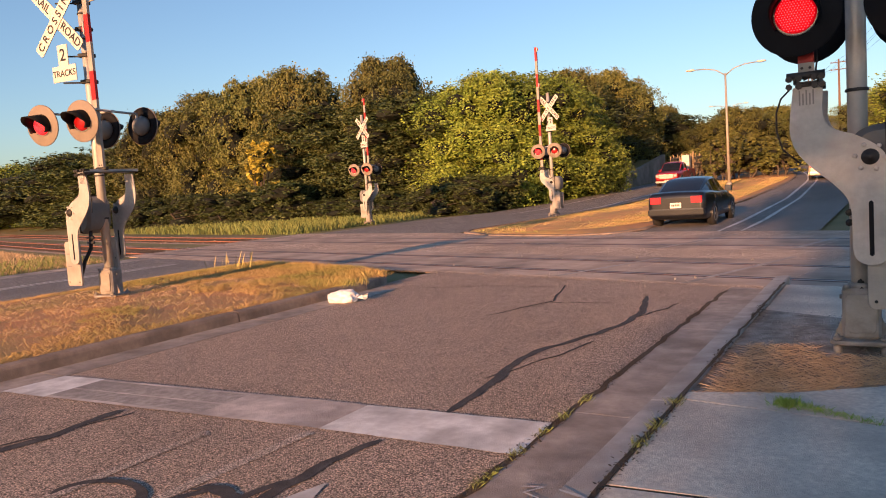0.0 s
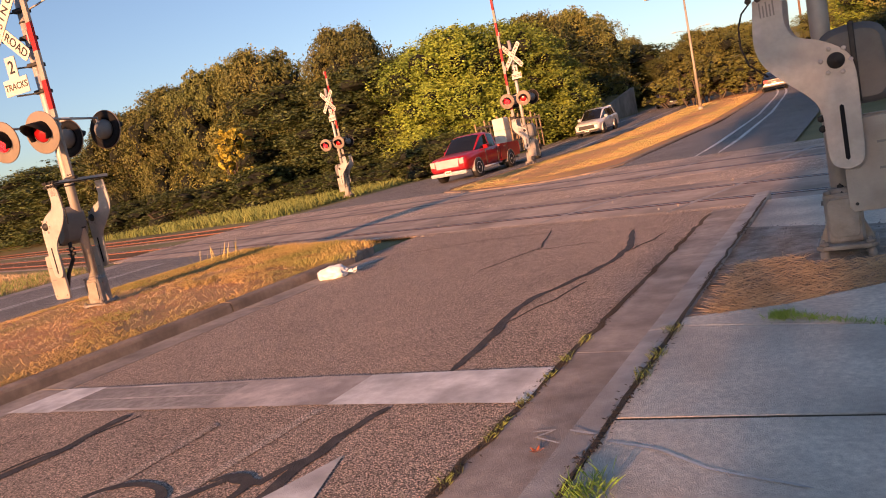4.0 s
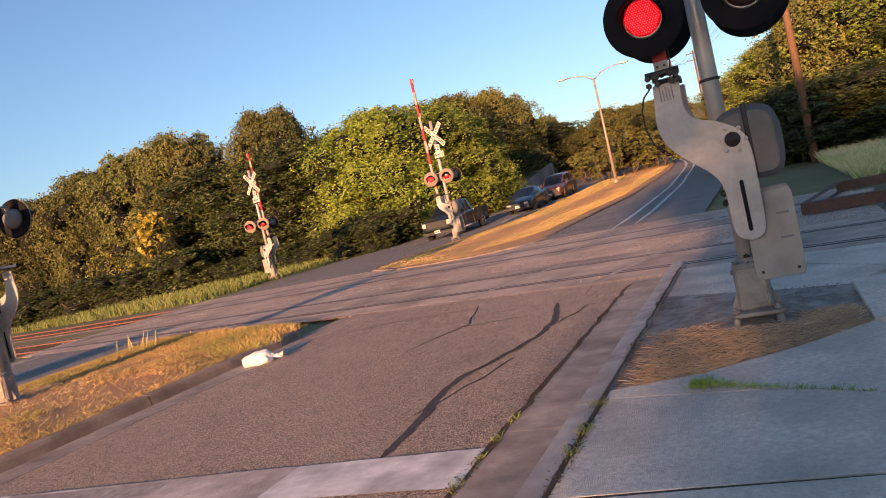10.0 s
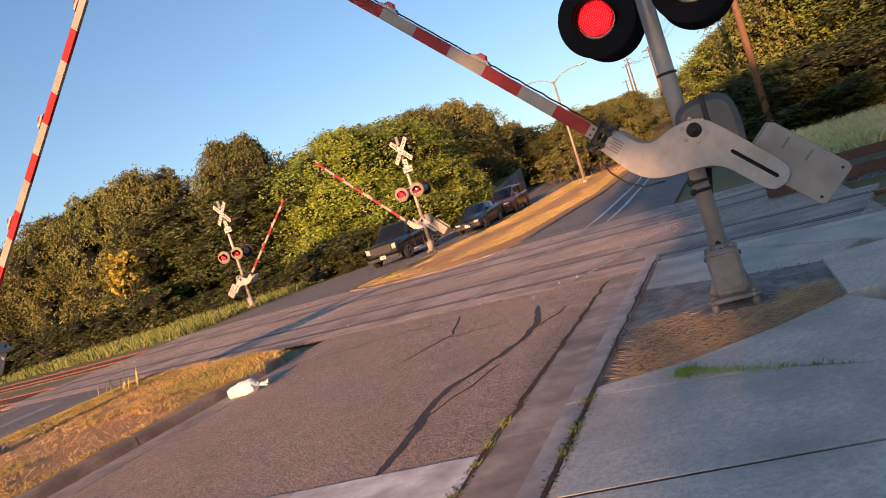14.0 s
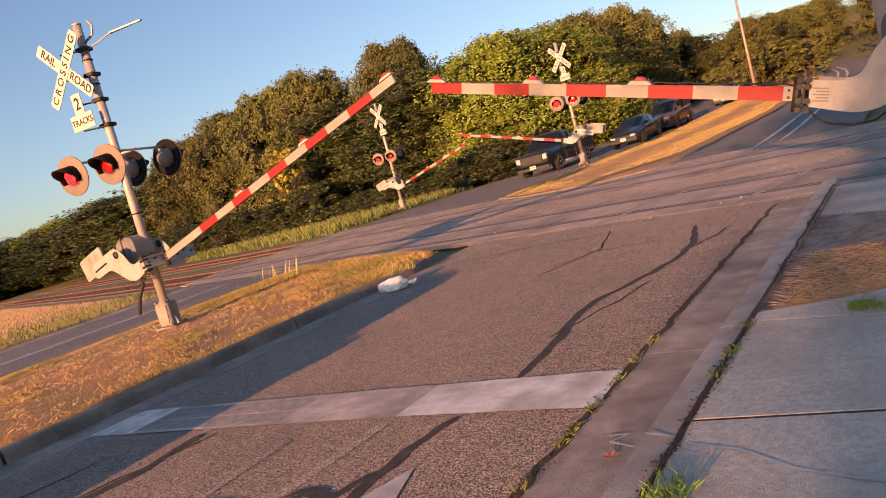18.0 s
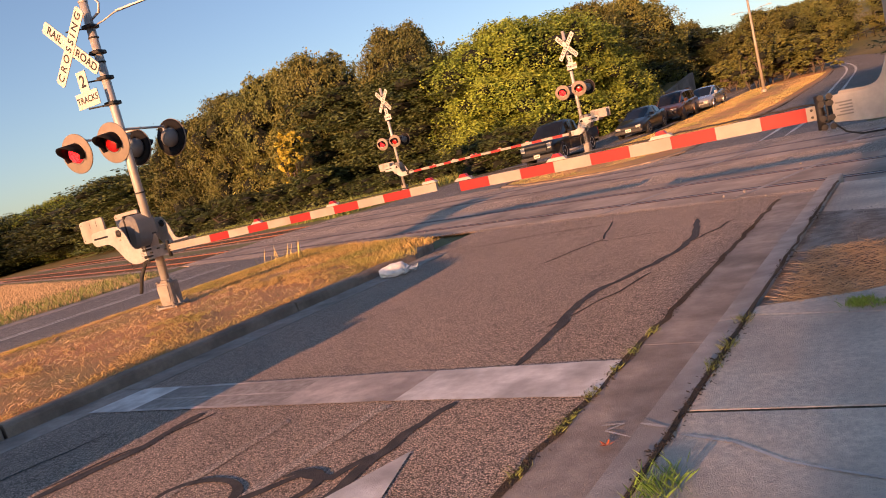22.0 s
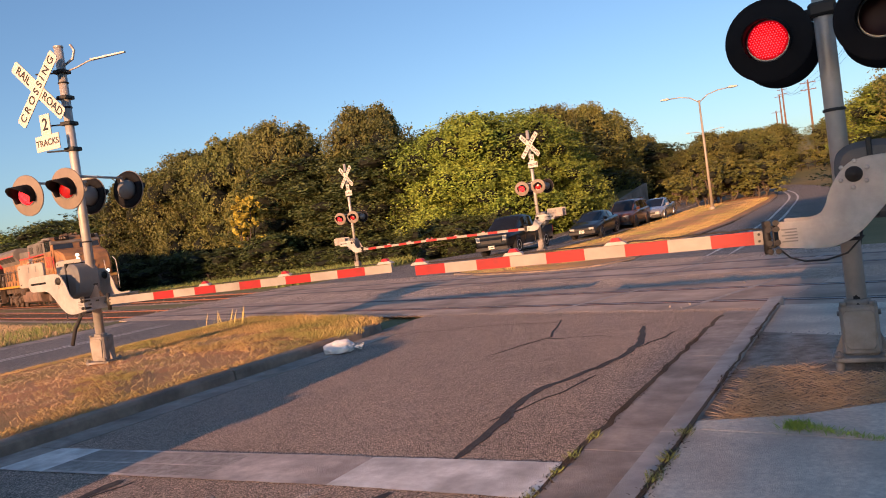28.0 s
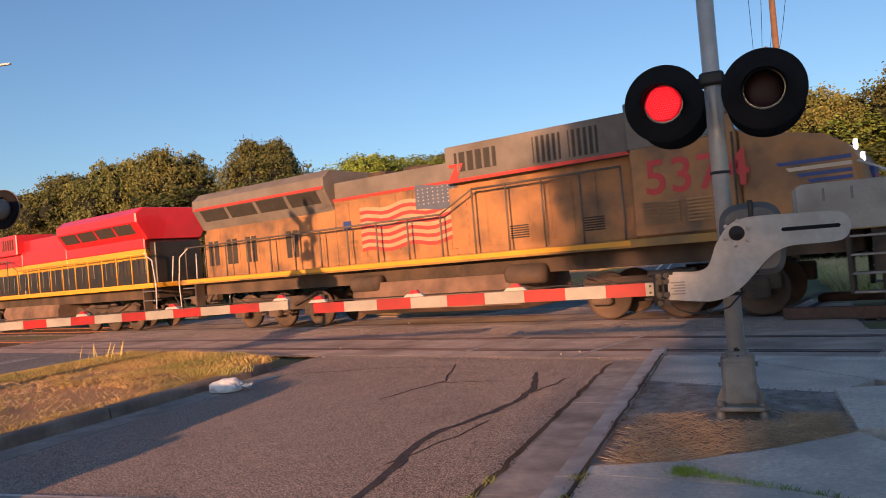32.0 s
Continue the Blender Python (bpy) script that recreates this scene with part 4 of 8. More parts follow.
    for i, (a, b) in enumerate(zip(edges, edges[1:])):
        bm = bmesh.new()
        hz0 = thick * (1 - 0.12 * (a / reach)) / 2
        hz1 = thick * (1 - 0.12 * (b / reach)) / 2
        prism(bm, [(s * a, zc - hz0), (s * b, zc - hz1), (s * b, zc + hz1), (s * a, zc + hz0)], arm_y - 0.022, arm_y + 0.022, "y")
        part("arm_segment", fixed(bm), M_RED if i % 2 else M_ARMWHITE, piv, "red reflective stripe" if i % 2 else "off-white stripe")
    bm = bmesh.new()
    n_w = 40
    pts = []
    for i in range(n_w + 1):
        x = 0.7 + (reach - 0.1 - 0.7) * i / n_w
        pts.append((s * x, arm_y + 0.01, zc + thick / 2 + 0.008 + 0.012 * abs(math.sin(i * 1.1)) * (1 if i < 14 else 0.3)))
    pipe(bm, [(s * 0.63, arm_y, zc - 0.02), (s * 0.66, arm_y - 0.03, zc + 0.06)] + pts, 0.007, 6)
    part("wire_conduit", fixed(bm), M_RUBBER, piv, "thin black lamp wire along the arm")
    for q in (0.985, 0.72, 0.47):
        x = reach * q
        bm = bmesh.new()
        prism(bm, [(s * x - 0.11, zc + thick / 2), (s * x + 0.11, zc + thick / 2), (s * x + 0.075, zc + thick / 2 + 0.03), (s * x - 0.075, zc + thick / 2 + 0.03)], arm_y - 0.035, arm_y + 0.035, "y")
        lamp = part("arm_lamp", fixed(bm), M_GALV, piv, "small lamp clipped on the arm")
        bm = bmesh.new()
        prism(bm, [(s * x - 0.055, zc + thick / 2 + 0.03), (s * x + 0.055, zc + thick / 2 + 0.03), (s * x + 0.03, zc + thick / 2 + 0.065), (s * x - 0.03, zc + thick / 2 + 0.065)], arm_y - 0.03, arm_y + 0.03, "y", 0, 0.006)
        part("lamp_lens", fixed(bm), M_RED_LIT_LOW, lamp, "red lamp glass")
    return piv


def mechanism(thing, side, paint):
    """The grey gearbox that turns the gate, strapped to the mast; hub at the origin."""
    s = side
    bm = bmesh.new()
    prism(bm, rounded([(s * 0.12, 0.17), (s * 0.02, 0.24), (-s * 0.22, 0.25), (-s * 0.33, 0.19), (-s * 0.37, 0.02), (-s * 0.36, -0.25), (-s * 0.3, -0.36), (-s * 0.06, -0.36), (s * 0.1, -0.28), (s * 0.14, 0.0)]), 0.03, 0.46, "y", 0, 0.05)
    g = part("gearbox", fixed(bm), paint, thing, "grey rounded gearbox")
    bm = bmesh.new()
    box(bm, *sorted((-s * 0.1, -s * 0.14)), 0.02, 0.48, -0.34, 0.262, 0, 0.008)
    part("cover_band", fixed(bm), M_BLACKMETAL, g)
    bm = bmesh.new()
    for z in (-0.42, -0.5):
        tube(bm, (s * 0.15, 0.05, z), (s * 0.0, 0.05, z), 0.014, 0.014, 10)
        lathe(bm, [(0.0, -0.02), (0.028, -0.02), (0.028, 0.02), (0.0, 0.02)], "y", 10, 0, (s * 0.15, 0.05, z))
    part("clamp_bolt", fixed(bm), M_BLACKMETAL, g)
    return g


def signal(x, y, z, top, facing, side, hub_dx, hub_z, reach, stripes, lit, words=True, group="crossing signals", label="", buck=True, two_back=True, lamp_arm=False, arm_dy=-0.18, head_off=0.48, head_z=2.78, head_turn=-2, buck_turn=4, buck_x=-0.33, gap=0.52, arm_y=0.0):
    """A mast with its signs, flashers, gearbox and gate. facing: degrees about z of its front."""
    m = empty("crossing_signal", pose(x, y, z, 0, 0, facing), label, "crossing signal", group)
    bm = bmesh.new()
    tube(bm, (0, 0, 0.3), (0, 0, top - z), 0.073, 0.07, 20)
    lathe(bm, [(0.075, top - z - 0.03), (0.078, top - z), (0.0, top - z + 0.02)], "z", 20)
    part("mast", fixed(bm), M_ALU, m, "brushed aluminium pole")
    for zz in (1.35, 2.05, top - z - 1.0, top - z - 0.6):
        bm = bmesh.new()
        lathe(bm, [(0.08, zz - 0.012), (0.084, zz - 0.008), (0.084, zz + 0.008), (0.08, zz + 0.012)], "z", 20)
        part("band", fixed(bm), M_BLACKMETAL, m)
    bm = bmesh.new()
    prism(bm, [(-0.115, -0.12), (0.115, -0.12), (0.135, -0.09), (0.135, 0.12), (-0.135, 0.12), (-0.135, -0.09)], 0.1, 0.5, "z", 0, 0.02)
    for sx in (-1, 1):
        tube(bm, (sx * 0.1, -0.11, 0.5), (sx * 0.1, -0.11, 0.53), 0.028, 0.024, 8)
        tube(bm, (sx * 0.135, 0.0, 0.42), (sx * 0.155, 0.0, 0.42), 0.02, 0.02, 8)
        prism(bm, [(sx * 0.13, 0.1), (sx * 0.2, 0.1), (sx * 0.135, 0.26)], -0.02, 0.02, "y")
    tube(bm, (0, 0, 0.48), (0, 0, 0.54), 0.1, 0.095, 16)
    jb = part("junction_box", fixed(bm), M_BASE, m, "cast metal junction base with a bolted door")
    bm = bmesh.new()
    prism(bm, [(-0.085, 0.15), (0.085, 0.15), (0.105, 0.18), (0.112, 0.43), (0.09, 0.46), (-0.09, 0.46), (-0.112, 0.43), (-0.105, 0.18)], -0.14, -0.12, "y", 0, 0.006)
    dr = part("door", fixed(bm), M_BASE, jb)
    for q in range(3):
        bm = bmesh.new()
        box(bm, -0.045, 0.045 - 0.02 * (q % 2), -0.1415, -0.14, 0.36 - 0.05 * q, 0.37 - 0.05 * q)
        part("cast_mark", fixed(bm), M_BASE, dr)
    bm = bmesh.new()
    prism(bm, [(-0.22, -0.17), (-0.17, -0.22), (0.17, -0.22), (0.22, -0.17), (0.22, 0.17), (0.17, 0.22), (-0.17, 0.22), (-0.22, 0.17)], 0.065, 0.1, "z", 0, 0.008)
    part("base_plate", fixed(bm), M_BASE, m)
    for sx in (-0.165, 0.165):
        for sy in (-0.165, 0.165):
            bm = bmesh.new()
            lathe(bm, [(0.0, -0.02), (0.034, -0.02), (0.034, 0.045), (0.024, 0.05), (0.024, 0.1), (0.034, 0.1), (0.034, 0.125), (0.015, 0.125), (0.015, 0.145), (0, 0.145)], "z", 8, 0, (sx, sy, 0))
            part("anchor_bolt", fixed(bm), M_BASE, m)
    # flashers on their cross arm
    hz = head_z - z
    bm = bmesh.new()
    tube(bm, (-0.42, -0.02, hz + 0.2), (0.42, -0.02, hz + 0.2), 0.022, 0.022, 10)
    box(bm, -0.1, 0.1, -0.1, 0.1, hz + 0.14, hz + 0.25, 0, 0.02)
    for dx in (-0.385, 0.385):
        tube(bm, (dx, -0.02, hz + 0.2), (dx, -head_off + 0.1, hz + 0.2), 0.02, 0.02, 8)
        tube(bm, (dx, -head_off + 0.1, hz + 0.22), (dx, -head_off + 0.1, hz), 0.02, 0.02, 8)
        if two_back:
            tube(bm, (dx, -0.02, hz + 0.2), (dx, head_off - 0.1, hz + 0.2), 0.02, 0.02, 8)
            tube(bm, (dx, head_off - 0.1, hz + 0.22), (dx, head_off - 0.1, hz), 0.02, 0.02, 8)
    part("cross_arm", fixed(bm), M_ALU if words else M_BLACKMETAL, m)
    for i, dx in enumerate((-0.385, 0.385)):
        light_head(m, pose(dx, -head_off, hz, 4, 0, -facing + head_turn), lit and i == 0, tan=words)
        if two_back:
            light_head(m, pose(dx + 0.03, head_off, hz, 4, 0, 176), False, tan=words)
    if buck:
        crossbuck(m, pose(buck_x, -0.2, top - z - 0.68, 0, 0, buck_turn - facing), words)
        for q in range(4):
            bm = bmesh.new()
            zz = top - z - 0.42 - 0.42 * q
            tube(bm, (min(buck_x, 0) - 0.03, -0.17, zz), (0.12, 0.02, zz - 0.02), 0.014, 0.014, 8)
            box(bm, -0.1, 0.1, -0.1, 0.1, zz - 0.03, zz + 0.03, 0, 0.01)
            part("sign_bracket", fixed(bm), M_BLACKMETAL, m)
    if lamp_arm:
        bm = bmesh.new()
        pipe(bm, [(0.0, 0, top - z - 0.44), (0.3, 0, top - z - 0.4), (0.55, 0, top - z - 0.34), (1.0, 0, top - z - 0.33)], 0.014, 8)
        pipe(bm, [(0.0, 0, top - z - 0.35), (0.25, 0, top - z - 0.25), (0.3, 0, top - z - 0.12), (0.24, 0, top - z - 0.02)], 0.02, 8)
        prism(bm, [(0.6, -0.03), (1.25, -0.02), (1.25, 0.02), (0.6, 0.03)], top - z - 0.345, top - z - 0.32, "z")
        part("lamp_arm", fixed(bm), M_ALU, m, "thin curved lamp arm")
    mech_at = pose(0, 0, 0, 0, 0, -facing) @ pose(hub_dx, arm_dy, hub_z - z)
    holder = empty("gate_machine", mech_at)
    holder.parent = m
    # light put into the paint: paler grey on sunlit machines, darker on the shaded
    mechanism(holder, side, M_GREYPAINT if words else M_GEARBOX_SHADED).matrix_basis = pose(0, (gap - 0.52) * 0.6, 0)
    bm = bmesh.new()
    pipe(bm, [(0.02, 0.28, -0.3), (-0.05, 0.3, -0.6), (-0.1, 0.2, -0.8), (-0.08, 0.1, -1.05)], 0.03, 8)
    part("conduit", fixed(bm), M_RUBBER, m).matrix_basis = mech_at
    piv = gate_arm(m, side, reach, hub_gap, stripes, gap=gap, arm_y=arm_y)
    piv.matrix_basis = mech_at
    return m, piv


M_LED = mat("led_bright", (1.0, 0.06, 0.07), (1.0, 0.06, 0.07), 5, 0.5, emit=1.5)
M_CW = mat("counterweight_paint", (0.4, 0.36, 0.32), (0.32, 0.29, 0.26), 4, 0.75, bump=0.2, dirt=(0.22, 0.19, 0.17), dscale=3, damt=0.35)
M_ARMWHITE = mat("arm_white", (0.34, 0.315, 0.28), (0.27, 0.25, 0.22), 4, 0.6, dirt=(0.22, 0.2, 0.18), dscale=3, damt=0.4)
M_RED_LIT_LOW = mat("arm_lamp_red", (0.4, 0.02, 0.025), (0.3, 0.02, 0.02), 5, 0.3, emit=0.15)
M_BASE = mat("cast_base", (0.34, 0.31, 0.28), (0.26, 0.235, 0.21), 9, 0.7, 0.25, bump=0.3, bscale=30, dirt=(0.16, 0.13, 0.11), dscale=4, damt=0.45)
hub_gap = -0.42
near_r, gate_r = signal(-0.24, 6.68, 0.13, 4.9, 0, -1, 0.085, 1.655, 4.08, [0.76, 1.10, 1.46, 1.84, 2.22, 2.6, 2.98, 3.35, 3.72], True, words=False, buck=False, two_back=True, arm_dy=-0.18, head_off=0.3,
                         label="aluminium crossing signal with red flashers and striped gate beside the pavement")
near_l, gate_l = signal(-11.12, 7.45, 0.18, 5.43, 14, 1, -0.05, 1.655, 6.1, [1.75, 2.2, 2.65, 3.08, 3.55, 3.95, 4.4, 4.83, 5.27, 5.7], True, lamp_arm=True, head_z=3.04, head_off=0.66, head_turn=11, buck_turn=6, arm_dy=-0.52, gap=0.8, arm_y=0.34,
                         label="crossing signal with crossbuck, 2 tracks board and gate on dry median")
far_b, gate_b = signal(-12.95, 30.5, 0.12, 5.5, 0, -1, 0.05, 1.6, 5.9, [1.0, 1.5, 2.05, 2.55, 3.1, 3.65, 4.2, 4.75, 5.3], True, head_z=2.97, head_turn=12, buck_turn=-18, buck_x=0.12, label="far crossing signal with crossbuck and striped gate on the median")
far_c, gate_c = signal(-23.45, 30.8, 0.1, 5.7, 6, 1, -0.05, 1.6, 4.9, [1.0, 1.5, 2.0, 2.45, 2.9, 3.35, 3.8, 4.2, 4.55], True, head_z=2.9, head_turn=10, buck_turn=-16, buck_x=0.12, label="far crossing signal with crossbuck and striped gate at the road edge")

# ---- trees, bushes, grass ----
def leaf_mat(name, c1, c2, c3):
    m = mat(name, c1, c2, 0.55, 0.65, rnd=0.65, dirt=c3, dscale=0.25, damt=0.5)
    b = m.node_tree.nodes["Principled BSDF"]
    b.inputs["Subsurface Weight"].default_value = 0.0
    return m


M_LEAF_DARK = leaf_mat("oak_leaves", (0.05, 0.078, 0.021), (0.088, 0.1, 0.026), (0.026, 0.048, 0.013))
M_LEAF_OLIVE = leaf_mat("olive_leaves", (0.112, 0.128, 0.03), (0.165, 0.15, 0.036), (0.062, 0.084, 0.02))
M_LEAF_GREEN = leaf_mat("green_leaves", (0.17, 0.25, 0.03), (0.24, 0.28, 0.04), (0.1, 0.16, 0.024))
M_LEAF_YELLOW = leaf_mat("yellow_leaves", (0.42, 0.33, 0.03), (0.3, 0.26, 0.04), (0.2, 0.2, 0.04))
# near black: the deep shade inside crowns is put into this colour
M_CROWN_SHADE = mat("painted_crown_shade", (0.008, 0.011, 0.004), (0.005, 0.007, 0.003), 1.5, 0.95, bump=1.0, bscale=3)


def limb(bm, p0, p1, r0, r1, rnd):
    mid = p0.lerp(p1, 0.5) + Vector((rnd.uniform(-1, 1), rnd.uniform(-1, 1), rnd.uniform(-0.5, 0.5))) * (p1 - p0).length * 0.09
    tube(bm, p0, mid, r0, (r0 + r1) / 2, 7, 0, False)
    tube(bm, mid, p1, (r0 + r1) / 2, r1, 7, 0, False)


def make_tree(name, h, w, seed, leaf, low=0.12, n_lump=34, per=190, size=0.34, label="", category="tree", group="", multi=1, core=0.72):
    """A trunk with limbs and a crown of lumps, each a shell of small leaves."""
    rnd = random.Random(seed)
    t = empty(name, pose(0, 0, 0), label, category, group)
    lumps = []
    for i in range(n_lump):
        u = rnd.uniform(0, 1)
        z = low + (1 - low) * u
        spread = math.sqrt(max(0.05, 1 - ((z - 0.42) / 0.62) ** 2)) * (0.85 if z > 0.35 else 0.95)
        a, q = rnd.uniform(0, 2 * math.pi), math.sqrt(rnd.uniform(0.05, 1)) * spread
        r = rnd.uniform(0.09, 0.21) * w * (0.8 if z > 0.75 else 1)
        lumps.append((Vector((math.cos(a) * q * (w / 2 - r * 0.5), math.sin(a) * q * (w / 2 - r * 0.5), min(z * h, h - r * 0.8))), r))
    bm = bmesh.new()
    for k in range(multi):
        off = Vector((rnd.uniform(-0.4, 0.4), rnd.uniform(-0.4, 0.4), -0.3)) * (1 if multi > 1 else 0.2)
        off.z = -0.4
        top = Vector((off.x * 2.5, off.y * 2.5, h * 0.5))
        limb(bm, off, top, 0.028 * h / multi ** 0.6, 0.014 * h, rnd)
        for c, r in rnd.sample(lumps, min(9, n_lump)):
            s = off.lerp(top, rnd.uniform(0.35, 1))
            limb(bm, s, c, 0.010 * h, 0.003 * h, rnd)
    part("trunk", bm, M_BARK, t, "rough grey-brown trunk and limbs")
    vs, fs = [], []
    tufts = max(8, per // 12)
    for c, r in lumps:
        for _ in range(tufts):
            d = Vector((rnd.gauss(0, 1), rnd.gauss(0, 1), rnd.gauss(0, 1) + 0.25)).normalized()
            q = c + d * r * rnd.uniform(0.72, 1.12)
            rad = r * rnd.uniform(0.16, 0.34)
            for _ in range(20):
                o = Vector((rnd.gauss(0, 0.5), rnd.gauss(0, 0.5), rnd.gauss(0, 0.5)))
                p = q + o * rad
                p.z = max(p.z, 0.1)
                nrm = (d * 0.5 + Vector((rnd.gauss(0, 0.6), rnd.gauss(0, 0.6), rnd.gauss(0, 0.6) + 0.25))).normalized()
                u = nrm.orthogonal().normalized()
                v = nrm.cross(u)
                ang = rnd.uniform(0, 6.28)
                u, v = u * math.cos(ang) + v * math.sin(ang), v * math.cos(ang) - u * math.sin(ang)
                s = size * rnd.uniform(0.45, 1.1)
                i = len(vs)
                vs += [p - u * s * 0.5, p + v * s * 0.34 + nrm * s * 0.08, p + u * s * 0.5, p - v * s * 0.34 + nrm * s * 0.08]
                fs.append((i, i + 1, i + 2, i + 3))
    me = bpy.data.meshes.new("crown")
    me.from_pydata(vs, [], fs)
    me.materials.append(leaf)
    cr = new("crown", me)
    cr.parent = t
    # near-black lumps inside the crown paint the shade in the leaf gaps
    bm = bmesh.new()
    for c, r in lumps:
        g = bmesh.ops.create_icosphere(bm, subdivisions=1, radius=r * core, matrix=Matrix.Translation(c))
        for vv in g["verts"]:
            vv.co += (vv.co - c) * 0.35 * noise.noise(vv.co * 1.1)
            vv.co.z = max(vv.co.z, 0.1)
    part("inner_crown", bm, M_CROWN_SHADE, t, "near-black lumps painting shade between the leaves")
    return t


OAK = make_tree("oak_tree", 10.0, 9.0, 139, M_LEAF_DARK, 0.05, 70, 600, 0.2, "dark green live oak with a dense rounded crown", "tree", "trees behind the tracks", core=0.46)
OLIVE = make_tree("oak_tree", 10.0, 9.0, 258, M_LEAF_OLIVE, 0.05, 70, 600, 0.2, "olive-brown oak with lighter leaves than the dark oak", "tree", "trees behind the tracks", core=0.46)
ELM = make_tree("elm_tree", 10.0, 8.5, 282, M_LEAF_GREEN, 0.06, 70, 680, 0.17, "bright green leafy elm tree", "tree", "trees behind the tracks", core=0.46)
BUSH = make_tree("bush", 3.0, 4.2, 41, M_LEAF_DARK, 0.08, 26, 300, 0.17, "low green roadside bush", "bush", "bushes at the wood's edge", multi=3)
YELLOW = make_tree("young_tree", 5.0, 2.8, 53, M_LEAF_YELLOW, 0.3, 12, 130, 0.28, "slender young tree with yellow autumn leaves", "tree", "", core=0.4)
SHRUB = make_tree("shrub", 4.0, 4.0, 67, M_LEAF_OLIVE, 0.3, 16, 170, 0.26, "thin many-stemmed shrub with olive leaves", "bush", "shrubs on the far median", multi=5, core=0.5)


# unseen trees, added behind the camera to shade pavement and the road's far right
for bx, by, w, h, turn in ((4.95, -26, 12.5, 6.3, 20), (15.5, -25, 11, 9.5, 150), (6.0, -34, 11, 12, 200)):
    copy_thing(OAK, pose(bx, by, -0.1, 0, 0, turn) @ Matrix.Diagonal((w / 9, w / 9, h / 10, 1)))
SHADE_OAK = make_tree("oak_tree", 13.5, 13.0, 71, M_LEAF_DARK, 0.64, 60, 420, 0.24, "unseen high-crowned oak added to shade the road", "tree", core=0.46)
SHADE_OAK.matrix_basis = pose(3.0, -30, -0.1)


def at_az(az, d):
    return d * math.sin(radians(az)), d * math.cos(radians(az))


def crown_size(src):
    """Height and mean width of a tree as built."""
    vs = [v.co for ob in src.children if ob.name.startswith("crown") for v in ob.data.vertices]
    wide = max(c.x for c in vs) - min(c.x for c in vs) + max(c.y for c in vs) - min(c.y for c in vs)
    return max(c.z for c in vs), wide / 2 * 0.92


CROWN = {src: crown_size(src) for src in (OAK, OLIVE, ELM, BUSH, YELLOW, SHRUB)}


def plant(src, az, d, top, width, turn, first=[]):
    """Put a copy where it rises to the given elevation (degrees) seen from the road's corner."""
    x, y = at_az(az, d)
    g = height(x, y) - 0.1
    h = 1.64 + d * math.tan(radians(top)) - g
    base_h, base_w = CROWN[src]
    m = pose(x, y, g, 0, 0, turn) @ Matrix.Diagonal((width / base_w, width / base_w, h / base_h, 1))
    if src not in first:
        first.append(src)
        src.matrix_basis = m
        return src
    return copy_thing(src, m)


WOOD_WEST = [
    (OAK, -64.5, 120, 3.2, 18, 10), (ELM, -61.6, 116, 3.8, 14, 50), (OAK, -58.6, 108, 4.4, 14, 200), (OAK, -68, 125, 3.6, 18, 80), (OAK, -72, 120, 4.2, 18, 80), (OAK, -55.5, 92, 6.1, 12, 20),
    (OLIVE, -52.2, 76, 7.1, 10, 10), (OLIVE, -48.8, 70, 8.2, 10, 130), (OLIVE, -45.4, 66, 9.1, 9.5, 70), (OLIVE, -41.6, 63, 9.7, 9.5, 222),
]
WOOD_EDGE = [
    (OAK, -38.4, 61, 9.9, 9, 15), (OLIVE, -35.2, 58, 10.3, 8.6, 160), (OAK, -32.2, 57, 10.4, 8.6, 40), (OAK, -29.8, 60, 10.6, 8.6, 300), (ELM, -28.0, 53, 10.6, 7.4, 20), (ELM, -25.6, 56, 11.0, 8.6, 130), (ELM, -22.8, 58, 8.8, 7, 240), (ELM, -20.8, 60, 6.2, 5.2, 80),
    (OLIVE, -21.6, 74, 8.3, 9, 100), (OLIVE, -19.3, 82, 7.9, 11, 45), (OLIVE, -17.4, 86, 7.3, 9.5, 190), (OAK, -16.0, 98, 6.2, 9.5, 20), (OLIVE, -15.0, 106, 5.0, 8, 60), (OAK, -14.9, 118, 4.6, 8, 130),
]
WOOD_BACK = [(OAK, -50.0, 86, 7.2, 14, 10), (OAK, -46.0, 84, 8.4, 14, 10), (OAK, -42.6, 82, 9.1, 14, 140), (OAK, -39.4, 82, 9.4, 14, 40), (OAK, -36.2, 80, 9.4, 14, 70), (OAK, -33.2, 80, 9.4, 14, 270), (OAK, -30.6, 78, 9.4, 14, 90), (OAK, -27.4, 78, 9.3, 12, 200), (OAK, -24, 80, 9.0, 13, 10)]
MEDIAN_TREES = [(OLIVE, -11.3, 92, 3.6, 8, 30), (OLIVE, -9.4, 88, 4.4, 9, 200), (OLIVE, -7.6, 96, 4.2, 10, 90), (OLIVE, -6.0, 120, 4.2, 11, 10), (OAK, -12.9, 190, 2.0, 16, 60), (OAK, -13.9, 220, 2.2, 20, 160)]
